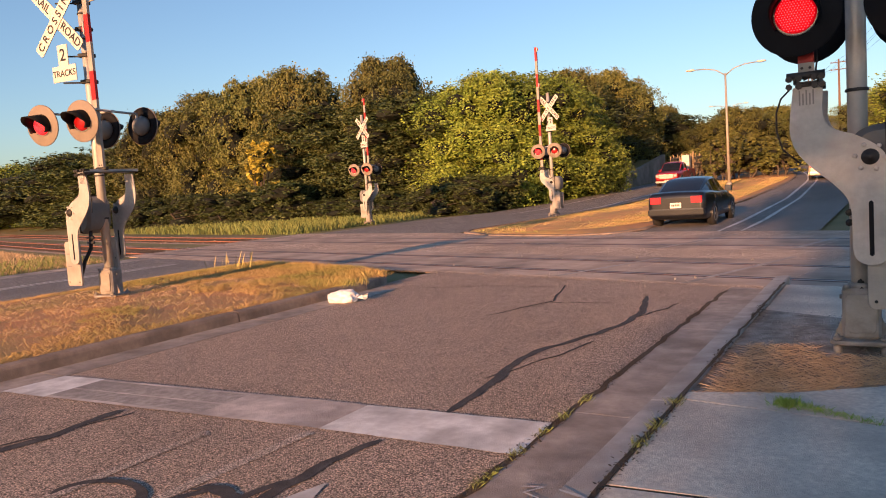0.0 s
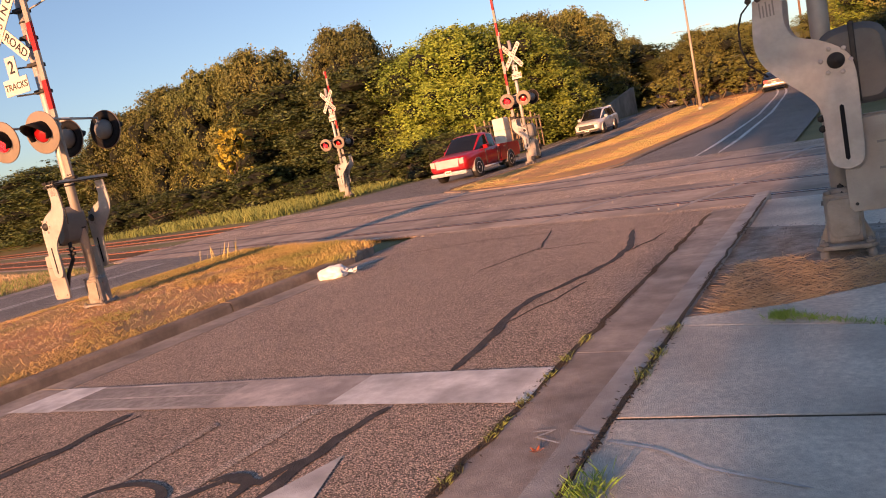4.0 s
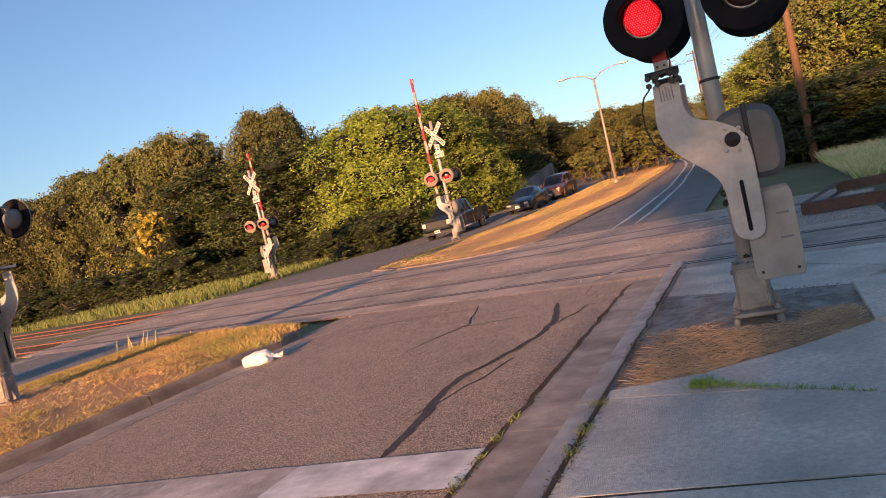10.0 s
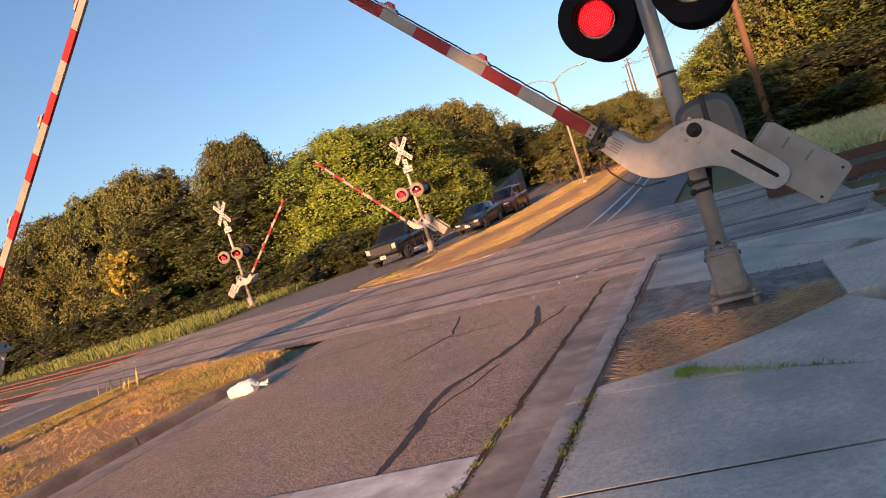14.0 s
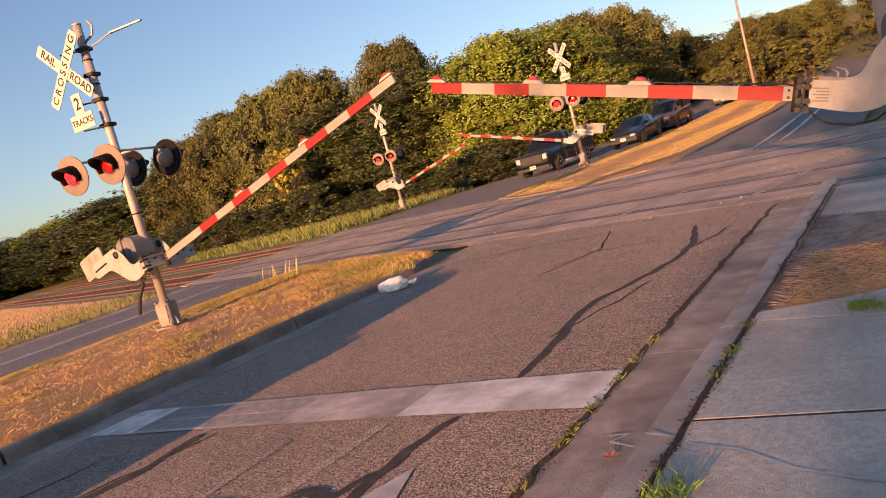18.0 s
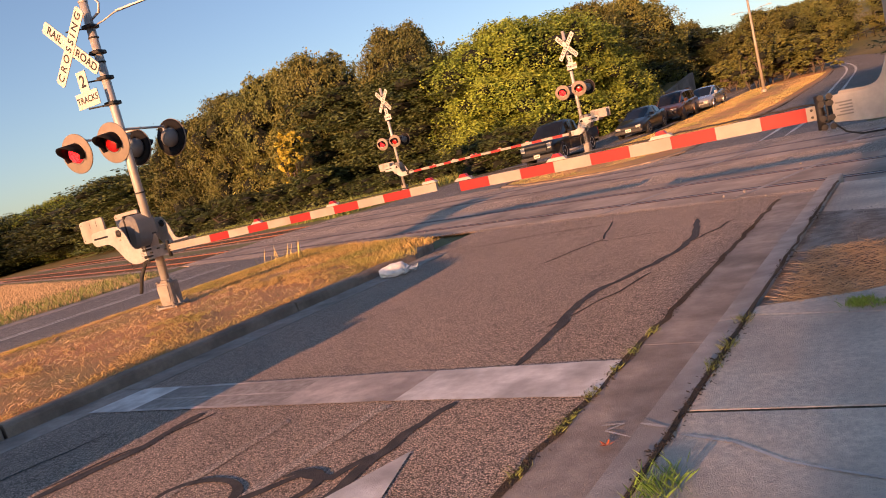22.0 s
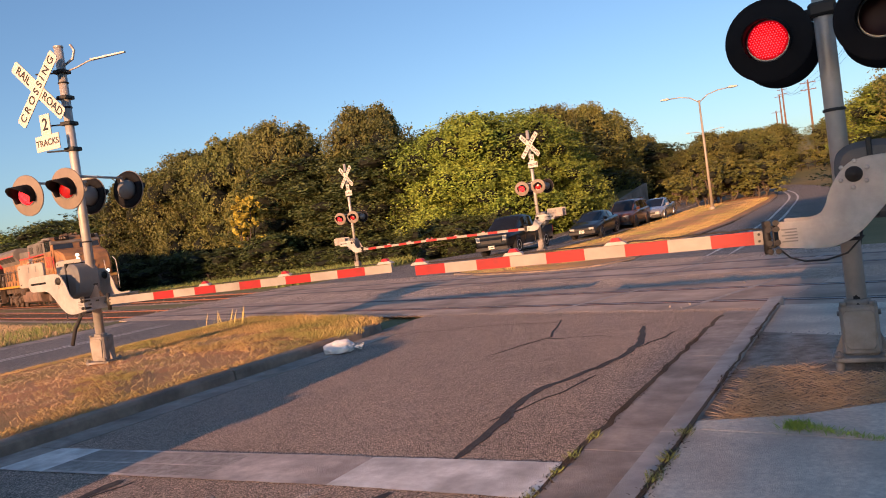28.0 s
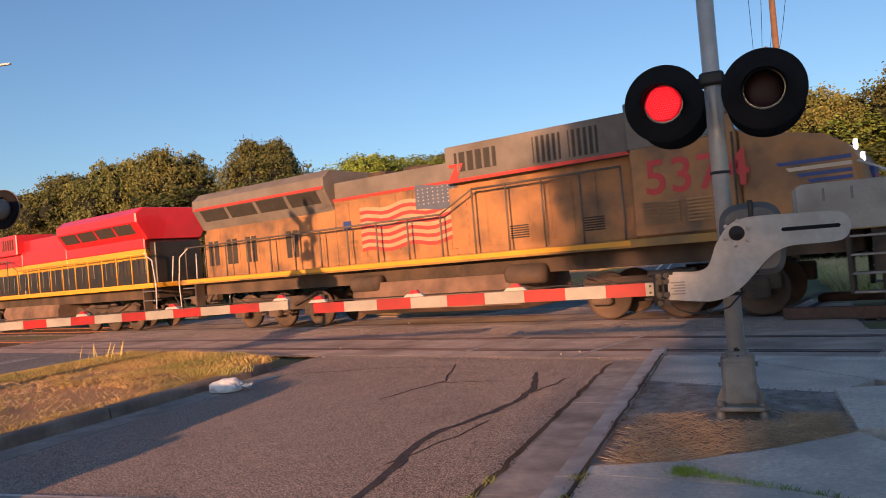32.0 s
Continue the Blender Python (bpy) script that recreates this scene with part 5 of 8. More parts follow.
# paler olive and elm copies put the hill's sunlit tops into leaf colour
HILL_TREES = [
    (OLIVE, -1.6, 120, 4.2, 10, 20), (OLIVE, -0.1, 95, 4.8, 9, 70), (OLIVE, 1.4, 70, 5.6, 8, 10), (ELM, 3.4, 50, 7.6, 7, 120), (OLIVE, 5.6, 44, 9.4, 8, 210), (ELM, 8.8, 46, 10.6, 9, 33),
    (OLIVE, 12.2, 44, 10.8, 9, 84), (OAK, 4.6, 40, 4.6, 5.5, 10), (OAK, 8.0, 39, 5.2, 6.5, 140), (OAK, 11.8, 38, 5.4, 7, 240), (OAK, 16, 44, 10.5, 9, 160), (OAK, 21, 46, 11, 10, 10), (OLIVE, 2.6, 90, 6.2, 12, 200), (OLIVE, 6.5, 70, 8.5, 12, 100),
]
for src, az, d, top, width, turn in WOOD_WEST + WOOD_EDGE + WOOD_BACK + MEDIAN_TREES + HILL_TREES:
    plant(src, az, d, top, width, turn)
for i, (az, d, top, width) in enumerate([(-56, 78, 0.9, 5), (-53.5, 66, 1.2, 4.5), (-51.5, 63, 0.5, 4), (-49.5, 60, 1.4, 4.6), (-47.3, 58, 0.3, 4), (-45.6, 57, 1.2, 4.4), (-43.4, 55, 1.9, 5), (-41, 54, 0.2, 4), (-38.6, 52, -0.1, 3.6), (-36.6, 50, 0.5, 3.8), (-34.5, 49, -0.2, 3.4), (-32.4, 48, 0.3, 3.6), (-30.4, 46, 0.9, 3.6), (-28.4, 48, 1.5, 4), (-26.4, 52, 1.9, 4.2), (-24.4, 55, 0.8, 3.4), (-22.4, 59, 1.2, 3.4), (-21.0, 63, 0.8, 3)]):
    plant(BUSH, az, d, top, width, 40 * i)
plant(YELLOW, -45.0, 56, 4.6, 3.2, 0)
for i, (az, d, top, width) in enumerate([(-10.6, 66, 2.4, 4.5), (-9.6, 68, 2.9, 4.5), (-8.0, 70, 2.5, 4.5), (-7.2, 68, 2.2, 4), (-12.0, 74, 2.0, 4)]):
    plant(SHRUB, az, d, top, width, 70 * i)


def blades(name, count, where, tall, m, label, category, width=0.012, lean=0.5, seed=1):
    """Loose blades: where(rnd) gives x, y, z."""
    rnd = random.Random(seed)
    vs, fs = [], []
    for _ in range(count):
        p = where(rnd)
        if p is None:
            continue
        x, y, z = p
        h = tall * rnd.uniform(0.4, 1.25)
        a = rnd.uniform(0, 6.28)
        b = rnd.uniform(0, 6.28)
        w = width * rnd.uniform(0.6, 1.3)
        dx, dy = math.cos(a) * w, math.sin(a) * w
        lx, ly = math.cos(b) * h * lean * rnd.random(), math.sin(b) * h * lean * rnd.random()
        i = len(vs)
        vs += [(x - dx, y - dy, z), (x + dx, y + dy, z), (x + lx * 0.45 + dx * 0.7, y + ly * 0.45 + dy * 0.7, z + h * 0.6), (x + lx, y + ly, z + h)]
        fs += [(i, i + 1, i + 2), (i, i + 2, i + 3)]
    me = bpy.data.meshes.new(name)
    me.from_pydata(vs, [], fs)
    me.materials.append(m)
    return tagged(new(name, me), label, category, kind="stuff")


def in_near_median(rnd):
    x, y = rnd.uniform(-13.55, -7.86), rnd.uniform(0.2, 12.5)
    if y > 11.15 + (-8.3 - x) * 0.28:
        return None
    bare = noise.noise((x * 0.4, y * 0.5, 4)) + 0.6 * noise.noise((x * 1.5, y * 1.5, 8)) + 0.4 * noise.noise((x * 4, y * 4, 3))
    edge = min(x + 13.65, -7.82 - x, 1.0)
    if bare < 0.12 and edge > 0.3 + 0.25 * noise.noise((x * 2, y * 2, 1)) and y < 9.6 + 0.8 * noise.noise((x, y, 6)) and rnd.random() < 0.9:
        return None
    return x, y, 0.125 + 0.1 * min(edge, 1)


blades("median_grass", 110000, in_near_median, 0.05, M_BLADE_DRY, "short dry golden grass on the near median", "grass", 0.0025, 1.9, 3)


def in_bare_soil(rnd):
    x, y = rnd.uniform(-13.4, -8.0), rnd.uniform(1.5, 10.5)
    if noise.noise((x * 2.2, y * 2.2, 12)) < 0.02:
        return None
    return x, y, 0.14 + 0.1 * math.sin(math.pi * (x + 13.6) / 5.8)


blades("median_straw", 15000, in_bare_soil, 0.035, M_BLADE_STRAW, "matted dead straw over bare red soil", "straw", 0.003, 3.4, 23)


def tip_tuft(rnd):
    a, q = rnd.uniform(0, 6.28), rnd.random()
    cx, cy = rnd.choice(((-8.5, 10.6), (-9.6, 11.1), (-11.2, 11.8), (-12.3, 12.0), (-8.15, 9.6), (-10.4, 11.3)))
    return cx + math.cos(a) * q * 0.7, cy + math.sin(a) * q * 0.45, 0.14


blades("median_tufts", 7000, tip_tuft, 0.12, M_BLADE_DRY, "taller dry tufts at the median's tip", "grass", 0.003, 1.0, 4)
blades("median_stalks", 26, lambda r: (-12.2 + r.gauss(0, 0.25), 11.0 + r.gauss(0, 0.2), 0.16), 0.42, M_BLADE_DRY, "a few tall bare stalks", "grass", 0.003, 0.5, 6)


def far_grass(rnd):
    y = rnd.uniform(20.6, 64)
    x0 = arc_x(-12.8, y)
    x1 = arc_x(-6.7, y)
    x = rnd.uniform(x0 + 0.3, x1 - 0.2)
    if y < 24 and (x + 10) ** 2 / 9 + (y - 24) ** 2 / 11 > 1:
        return None
    return x, y, height(x, y) + 0.1


blades("far_median_grass", 70000, far_grass, 0.045, M_BLADE_DRY, "short dry grass on the far median", "grass", 0.006, 1.6, 8)


def verge(rnd):
    t = rnd.random()
    az = -66 + 46 * t
    d = rnd.uniform(36, 60)
    x, y = at_az(az, d)
    if y < track_y(x, T2) + 3.0 or x > arc_x(-23.6, y) - 0.5:
        return None
    return x, y, height(x, y) - 0.06


blades("verge_grass", 42000, verge, 0.42, M_BLADE_GREEN, "tall green and straw grass below the wood", "grass", 0.025, 0.8, 9)


def left_field(rnd):
    x, y = rnd.uniform(-62, -22.4), rnd.uniform(6, 34)
    if y > track_y(x, T1) - 2.6 or x > -21.8:
        return None
    return x, y, -0.05


blades("left_field_straw", 170000, left_field, 0.12, M_BLADE_STRAW, "straw-coloured grass beside the track", "grass", 0.005, 1.0, 10)
blades("left_field_green", 90000, lambda r: (lambda p: p if p and p[0] > -26 - 3 * r.random() else None)(left_field(r)), 0.2, M_BLADE_GREEN, "green weeds along the road edge", "grass", 0.008, 0.9, 11)


def right_field(rnd):
    x, y = rnd.uniform(2.0, 14), rnd.uniform(19.5, 40)
    if y < track_y(x, T2) + 2.6:
        return None
    return x, y, height(x, y) - 0.05


blades("right_field_grass", 70000, right_field, 0.42, M_BLADE_PALE, "tall pale weeds past the tracks", "grass", 0.008, 0.8, 12)
blades("right_field_green", 20000, right_field, 0.35, M_BLADE_LAWN, "green weeds past the tracks", "grass", 0.01, 0.8, 13)


def pit_straw(rnd):
    x, y = rnd.uniform(-1.1, 0.5), rnd.uniform(5.0, 6.7)
    lim = 5.05 + max(0, x + 0.9) * 0.62
    if y < lim or (abs(x + 0.24) < 0.3 and y > 6.4) or rnd.random() < (y - lim) / 2.4:
        return None
    return x, y, 0.125


blades("pit_straw", 21000, pit_straw, 0.026, M_BLADE_STRAW, "matted dead straw in the dirt bed", "straw", 0.0014, 5.5, 14)
blades("joint_grass", 1100, lambda r: (lambda q: (-0.6 + 0.95 * q + r.gauss(0, 0.035), 4.93 - 0.44 * q + r.gauss(0, 0.045 * max(0.12, 1 - 1.9 * q)), 0.14))(r.random() ** 4.5), 0.036, M_BLADE_LAWN, "green grass growing in the pavement joint", "grass", 0.002, 1.3, 15)
blades("kerb_weeds", 420, lambda r: (lambda yy: (-1.97 + r.gauss(0, 0.02), yy + r.gauss(0, 0.05), 0.0))(r.choice((3.4, 3.55, 3.9, 4.3, 4.65, 5.05, 2.9))), 0.035, M_BLADE_GREEN, "small weeds in the gutter joint", "weeds", 0.0013, 1.6, 16)
blades("kerb_tufts", 300, lambda r: (lambda yy: (-1.22 + r.gauss(0, 0.02), yy + r.gauss(0, 0.06), 0.14))(r.choice((2.0, 3.9, 4.25, 4.75))), 0.05, M_BLADE_GREEN, "small grass tufts behind the kerb", "weeds", 0.002, 1.2, 17)

blades("kerb_clump", 240, lambda r: (-1.12 + r.gauss(0, 0.05), 2.58 + r.gauss(0, 0.08), 0.14), 0.07, M_BLADE_LAWN, "clump of long green grass behind the kerb", "grass", 0.0013, 1.2, 18)

# ---- locomotives ----
M_LOCO = mat("armour_orange", (0.42, 0.2, 0.075), (0.32, 0.15, 0.055), 1.2, 0.65, bump=0.15, bscale=20, dirt=(0.13, 0.08, 0.05), dscale=1.3, damt=0.5)
M_LOCO_DUST = mat("dusty_orange", (0.42, 0.23, 0.1), (0.34, 0.185, 0.085), 2.0, 0.75, bump=0.2, bscale=20, dirt=(0.16, 0.11, 0.07), dscale=1.1, damt=0.5)
M_LOCO_GREY = mat("roof_grey", (0.2, 0.175, 0.155), (0.15, 0.135, 0.12), 1.8, 0.7, bump=0.15, bscale=18, dirt=(0.1, 0.085, 0.07), dscale=1.0, damt=0.4)
M_LOCO_FRAME = mat("frame_dirt", (0.075, 0.052, 0.038), (0.03, 0.022, 0.018), 3, 0.9, bump=0.5, bscale=20, dirt=(0.17, 0.11, 0.075), dscale=1.5, damt=0.4)
M_TANK = mat("tank_dust", (0.24, 0.145, 0.1), (0.15, 0.09, 0.065), 1.6, 0.9, bump=0.3, bscale=20, dirt=(0.07, 0.05, 0.04), dscale=1.2, damt=0.5)
M_LOCO_RED = mat("stripe_red", (0.6, 0.05, 0.03), (0.48, 0.04, 0.03), 2, 0.55)
M_LOCO_NUM = mat("number_red", (0.5, 0.03, 0.035), (0.42, 0.03, 0.03), 4, 0.5)
M_BELLE_RED = mat("belle_red", (0.62, 0.02, 0.025), (0.52, 0.015, 0.02), 1.5, 0.35, coat=0.4, dirt=(0.35, 0.02, 0.02), dscale=0.8, damt=0.3)
M_BELLE_YEL = mat("belle_yellow", (0.75, 0.36, 0.02), (0.65, 0.3, 0.02), 1.5, 0.4, coat=0.3)
M_BELLE_BLK = mat("belle_black", (0.018, 0.016, 0.016), (0.03, 0.025, 0.022), 1.5, 0.4, coat=0.3)
M_GLASS_DARK = mat("dark_glass", (0.02, 0.025, 0.03), (0.03, 0.035, 0.04), 2, 0.06, spec=0.8)
M_GRILLE = mat("grille_dark", (0.045, 0.04, 0.035), (0.03, 0.027, 0.024), 5, 0.8)
M_BLUE = mat("emblem_blue", (0.03, 0.06, 0.22), (0.025, 0.05, 0.18), 4, 0.5)
M_FLAGRED = mat("flag_red", (0.4, 0.045, 0.04), (0.34, 0.06, 0.045), 3, 0.6)
M_FLAGWHITE = mat("flag_white", (0.62, 0.5, 0.38), (0.55, 0.42, 0.3), 3, 0.6)
M_FLAGPALE = mat("flag_pale", (0.48, 0.32, 0.2), (0.4, 0.25, 0.14), 3, 0.65)
M_FLAGBLUE = mat("flag_blue", (0.1, 0.12, 0.17), (0.08, 0.1, 0.14), 4, 0.6)
M_HEADLAMP = mat("headlamp_glow", (1.0, 0.93, 0.8), rough=0.3, emit=2.2)
M_STEEL = mat("worn_steel", (0.3, 0.28, 0.26), (0.2, 0.185, 0.17), 6, 0.5, 0.7)
M_RAILING = mat("railing_grey", (0.13, 0.1, 0.08), (0.09, 0.075, 0.06), 4, 0.6)


def bpart(name, dims, m, parent, label="", bev=0.02):
    bm = bmesh.new()
    box(bm, *dims, 0, bev)
    return part(name, fixed(bm), m, parent, label)


def truck(parent, xc):
    t = bpart("truck", (xc - 2.05, xc + 2.05, -1.15, -0.98, 0.55, 0.95), M_LOCO_FRAME, parent, "dirty six-wheel truck", 0.03)
    for yy in (-1.16, 1.16):
        for k in (-1, 0, 1):
            bm = bmesh.new()
            lathe(bm, [(0.0, yy * 0.62), (0.3, yy * 0.62), (0.47, yy * 0.6), (0.53, yy * 0.58), (0.53, yy * 0.7), (0.44, yy * 0.71), (0.4, yy * 0.69), (0.18, yy * 0.7), (0.0, yy * 0.72)], "y", 26, 0, (xc + k * 1.62, 0, 0.53))
            part("wheel", fixed(bm), M_LOCO_FRAME, t, "flanged steel wheel")
            bm = bmesh.new()
            box(bm, xc + k * 1.62 - 0.24, xc + k * 1.62 + 0.24, yy - 0.1, yy + 0.1, 0.36, 0.78, 0, 0.04)
            part("axle_box", fixed(bm), M_LOCO_FRAME, t)
        for k in (-1.5, -0.5, 0.5, 1.5):
            bm = bmesh.new()
            x = xc + k * 0.81 * 1.3
            for q in range(4):
                lathe(bm, [(0.06, 0.4 + q * 0.1), (0.12, 0.42 + q * 0.1), (0.12, 0.46 + q * 0.1), (0.06, 0.48 + q * 0.1)], "z", 10, 0, (x, yy, 0))
            part("spring", fixed(bm), M_LOCO_FRAME, t)
    bpart("truck_frame", (xc - 2.3, xc + 2.3, 0.98, 1.15, 0.55, 0.95), M_LOCO_FRAME, t, "", 0.03)
    for yy in (-1.22, 1.22):
        bm = bmesh.new()
        tube(bm, (xc - 1.9, yy, 1.0), (xc - 1.0, yy, 0.7), 0.05, 0.05, 8)
        tube(bm, (xc + 1.9, yy, 1.0), (xc + 1.0, yy, 0.7), 0.05, 0.05, 8)
        tube(bm, (xc - 0.5, yy, 0.98), (xc + 0.5, yy, 0.98), 0.07, 0.07, 8)
        part("brake_rig", fixed(bm), M_LOCO_FRAME, t)


def railing(parent, x0, x1, y, z0, n, top=1.05, m=None):
    for i in range(n + 1):
        x = x0 + (x1 - x0) * i / n
        bm = bmesh.new()
        tube(bm, (x, y, z0), (x, y, z0 + top), 0.024, 0.024, 6)
        part("stanchion", fixed(bm), m or M_RAILING, parent)
    bm = bmesh.new()
    tube(bm, (x0, y, z0 + top), (x1, y, z0 + top), 0.027, 0.027, 6)
    part("handrail", fixed(bm), m or M_RAILING, parent)


def wave_band(bm, x0, x1, z, h, amp, ph, y, n=14, mi=0):
    prev = None
    for i in range(n + 1):
        x = x0 + (x1 - x0) * i / n
        o = amp * math.sin(ph + (x - x0) * 4.2) + 0.12 * (x - x0) * 0.25
        a, b = bm.verts.new((x, y, z + o)), bm.verts.new((x, y, z + o + h))
        if prev:
            bm.faces.new((prev[0], a, b, prev[1])).material_index = mi
        prev = (a, b)


def locomotive(belle=False):
    LEN = 20.6
    lab = "red, yellow and black diesel locomotive coupled behind the leader" if belle else "weathered orange diesel locomotive with grey roof and red numbers"
    lo = empty("locomotive", pose(0, 0, 0), lab, "locomotive", "locomotives of the train")
    low = M_BELLE_BLK if belle else M_LOCO
    mid = M_BELLE_YEL if belle else M_LOCO
    top = M_BELLE_RED if belle else M_LOCO
    roof = M_BELLE_RED if belle else M_LOCO_GREY
    dusty = M_BELLE_BLK if belle else M_LOCO_DUST
    # frame, walkway edge, tank
    bpart("underframe", (-LEN + 0.5, -0.5, -1.05, 1.05, 1.15, 1.55), M_LOCO_FRAME, lo, "dirty steel underframe", 0.03)
    bpart("walkway", (-LEN, 0, -1.52, 1.52, 1.55, 1.72), M_BELLE_YEL if belle else mat_walk, lo, "yellow-edged walkway")
    bm = bmesh.new()
    prism(bm, [(-1.35, 0.45), (-1.0, 0.32), (1.0, 0.32), (1.35, 0.45), (1.42, 0.9), (1.3, 1.18), (-1.3, 1.18), (-1.42, 0.9)], -12.9, -7.6, "x", 0, 0.06)
    tank = part("fuel_tank", fixed(bm), M_TANK, lo, "grimy belly fuel tank")
    for x in (-12.4, -7.4):
        bm = bmesh.new()
        lathe(bm, [(0.0, x - 0.5), (0.2, x - 0.5), (0.24, x - 0.42), (0.24, x + 0.42), (0.2, x + 0.5), (0, x + 0.5)], "x", 14, 0, (0, -1.25, 1.15))
        part("air_tank", fixed(bm), M_LOCO_FRAME, tank)
    truck(lo, -4.0)
    truck(lo, -16.4)
    # nose and cab
    bm = bmesh.new()
    prism(bm, [(-0.42, 1.72), (-0.34, 2.2), (-0.42, 2.75), (-0.62, 3.1), (-0.95, 3.32), (-2.5, 3.66), (-2.5, 1.72)], -1.38, 1.38, "y", 0, 0.12)
    nose = part("nose", fixed(bm), top if belle else M_LOCO, lo, "blunt short nose")
    bm = bmesh.new()
    prism(bm, [(-2.45, 1.72), (-2.45, 3.5), (-2.62, 4.25), (-2.85, 4.45), (-4.6, 4.5), (-4.6, 1.72)], -1.5, 1.5, "y", 0, 0.07)
    cab = part("cab", fixed(bm), top if belle else M_LOCO, lo, "wide crew cab")
    bm = bmesh.new()
    prism(bm, [(-2.5, 4.05), (-2.66, 4.28), (-2.9, 4.49), (-4.64, 4.545), (-4.64, 3.55), (-2.9, 3.55)], -1.515, 1.515, "y", 0, 0.06)
    part("cab_top", fixed(bm), roof, cab, "grey cab roof and upper walls")
    for yy in (-1.53, 1.53):
        sg = -1 if yy < 0 else 1
        bm = bmesh.new()
        for xa, xb in ((-3.95, -3.32), (-3.27, -2.72)):
            prism(bm, [(xa, 3.62), (xb, 3.62), (xb, 4.2), (xa + 0.04, 4.2)], *sorted((yy - sg * 0.02, yy + sg * 0.012)), "y")
        part("side_window", fixed(bm), M_GLASS_DARK, cab, "dark cab side window")
        bm = bmesh.new()
        prism(bm, [(-4.05, 4.28), (-2.6, 4.26), (-2.6, 4.33), (-4.05, 4.36)], *sorted((yy, yy + sg * 0.35)), "y")
        part("window_visor", fixed(bm), M_LOCO_GREY, cab)
        bm = bmesh.new()
        for q in range(7):
            box(bm, -4.35, -3.6, *sorted((yy, yy + sg * 0.02)), 1.98 + q * 0.07, 2.02 + q * 0.07)
            box(bm, -3.45, -2.75, *sorted((yy, yy + sg * 0.02)), 1.98 + q * 0.07, 2.02 + q * 0.07)
        part("louvre", fixed(bm), dusty, cab)
        bm = bmesh.new()
        box(bm, -2.52, -2.48, *sorted((yy - sg * 0.01, yy + sg * 0.012)), 1.8, 3.6)
        part("panel_seam", fixed(bm), M_GRILLE, cab)
    for yy in (-0.78, 0.78):
        bm = bmesh.new()
        prism(bm, [(yy - 0.6, 3.66), (yy + 0.6, 3.66), (yy + 0.55, 4.16), (yy - 0.55, 4.16)], 0, 0.03, "x")
        w = part("windshield", fixed(bm), M_GLASS_DARK, cab, "dark front window")
        w.matrix_basis = Matrix.Translation((-2.5, 0, 0)) @ Matrix.Translation((0, 0, 3.66)) @ pose(0, 0, 0, 0, -13, 0) @ Matrix.Translation((0, 0, -3.66))
        bpart("number_board", (-2.72, -2.5, yy - 0.42, yy + 0.42, 4.24, 4.46), M_BLACK, cab, "black number board", 0.015)
        if not belle:
            text_mesh("5374", 0.2, M_FLAGWHITE, cab, pose(-2.495, yy, 4.35, 90, 0, 90), "number", 0.002)
    # bell-shaped pair of headlights, ditch lights
    for z in (2.86, 3.12):
        bm = bmesh.new()
        lathe(bm, [(0.0, 0.02), (0.1, 0.015), (0.105, -0.03)], "x", 16, 0, (-0.4 - (0.06 if z < 3 else 0.16), -0.55 if not belle else 0.0, z))
        part("headlight", fixed(bm), M_HEADLAMP, nose, "glowing round headlight")
    for yy in (-0.95, 0.95):
        bpart("lamp_box", (-0.2, 0.02, yy - 0.15, yy + 0.15, 1.74, 2.08), M_LOCO_FRAME, lo, "", 0.02)
        bm = bmesh.new()
        lathe(bm, [(0.0, 0.02), (0.1, 0.015), (0.105, -0.02)], "x", 16, 0, (0.03, yy, 1.92))
        part("ditch_light", fixed(bm), M_HEADLAMP, lo, "glowing low headlight")
    # front pilot, plough, steps, coupler
    bpart("pilot", (-0.35, 0.0, -1.45, 1.45, 0.75, 1.55), M_LOCO_FRAME, lo, "dark pilot plate")
    bm = bmesh.new()
    prism(bm, [(-0.25, 0.16), (0.35, 0.16), (0.12, 0.5), (0.02, 0.8), (-0.25, 0.8)], -1.4, 1.4, "y", 0, 0.03)
    part("snow_plough", fixed(bm), M_LOCO_FRAME, lo, "low steel plough")
    for xe, d in ((0.05, 1), (-LEN - 0.05, -1)):
        bm = bmesh.new()
        prism(bm, [(xe, 0.82), (xe + d * 0.5, 0.82), (xe + d * 0.62, 0.9), (xe + d * 0.62, 1.12), (xe, 1.12)], -0.13, 0.13, "y", 0, 0.02)
        part("coupler", fixed(bm), M_LOCO_FRAME, lo)
        for yy in (-0.75, -0.5, 0.5, 0.75):
            bm = bmesh.new()
            pipe(bm, [(xe, yy, 1.2), (xe + d * 0.2, yy, 1.0), (xe + d * 0.28, yy * 0.9, 0.7), (xe + d * 0.2, yy * 0.8, 0.5)], 0.025, 6)
            part("air_hose", fixed(bm), M_RUBBER, lo)
        for yy in (-1.5, 1.5):
            bm = bmesh.new()
            pipe(bm, [(xe + d * 0.06, yy, 0.7), (xe + d * 0.12, yy, 1.6), (xe - d * 0.02, yy, 2.5), (xe - d * 0.5, yy, 2.75)], 0.022, 6)
            part("grab_rail", fixed(bm), M_WHITE, lo, "bent pale grab rail")
            bm = bmesh.new()
            pipe(bm, [(xe + d * 0.06, yy * 0.55, 1.7), (xe + d * 0.12, yy * 0.5, 2.6)], 0.022, 6)
            part("grab_rail", fixed(bm), M_WHITE, lo, "bent pale grab rail")
            for q in range(4):
                xa, xb = sorted((xe - d * 0.05, xe - d * 0.75))
                bpart("step", (xa, xb, *sorted((yy, yy * 0.8)), 0.42 + q * 0.33, 0.46 + q * 0.33), M_STEEL, lo, "", 0.008)
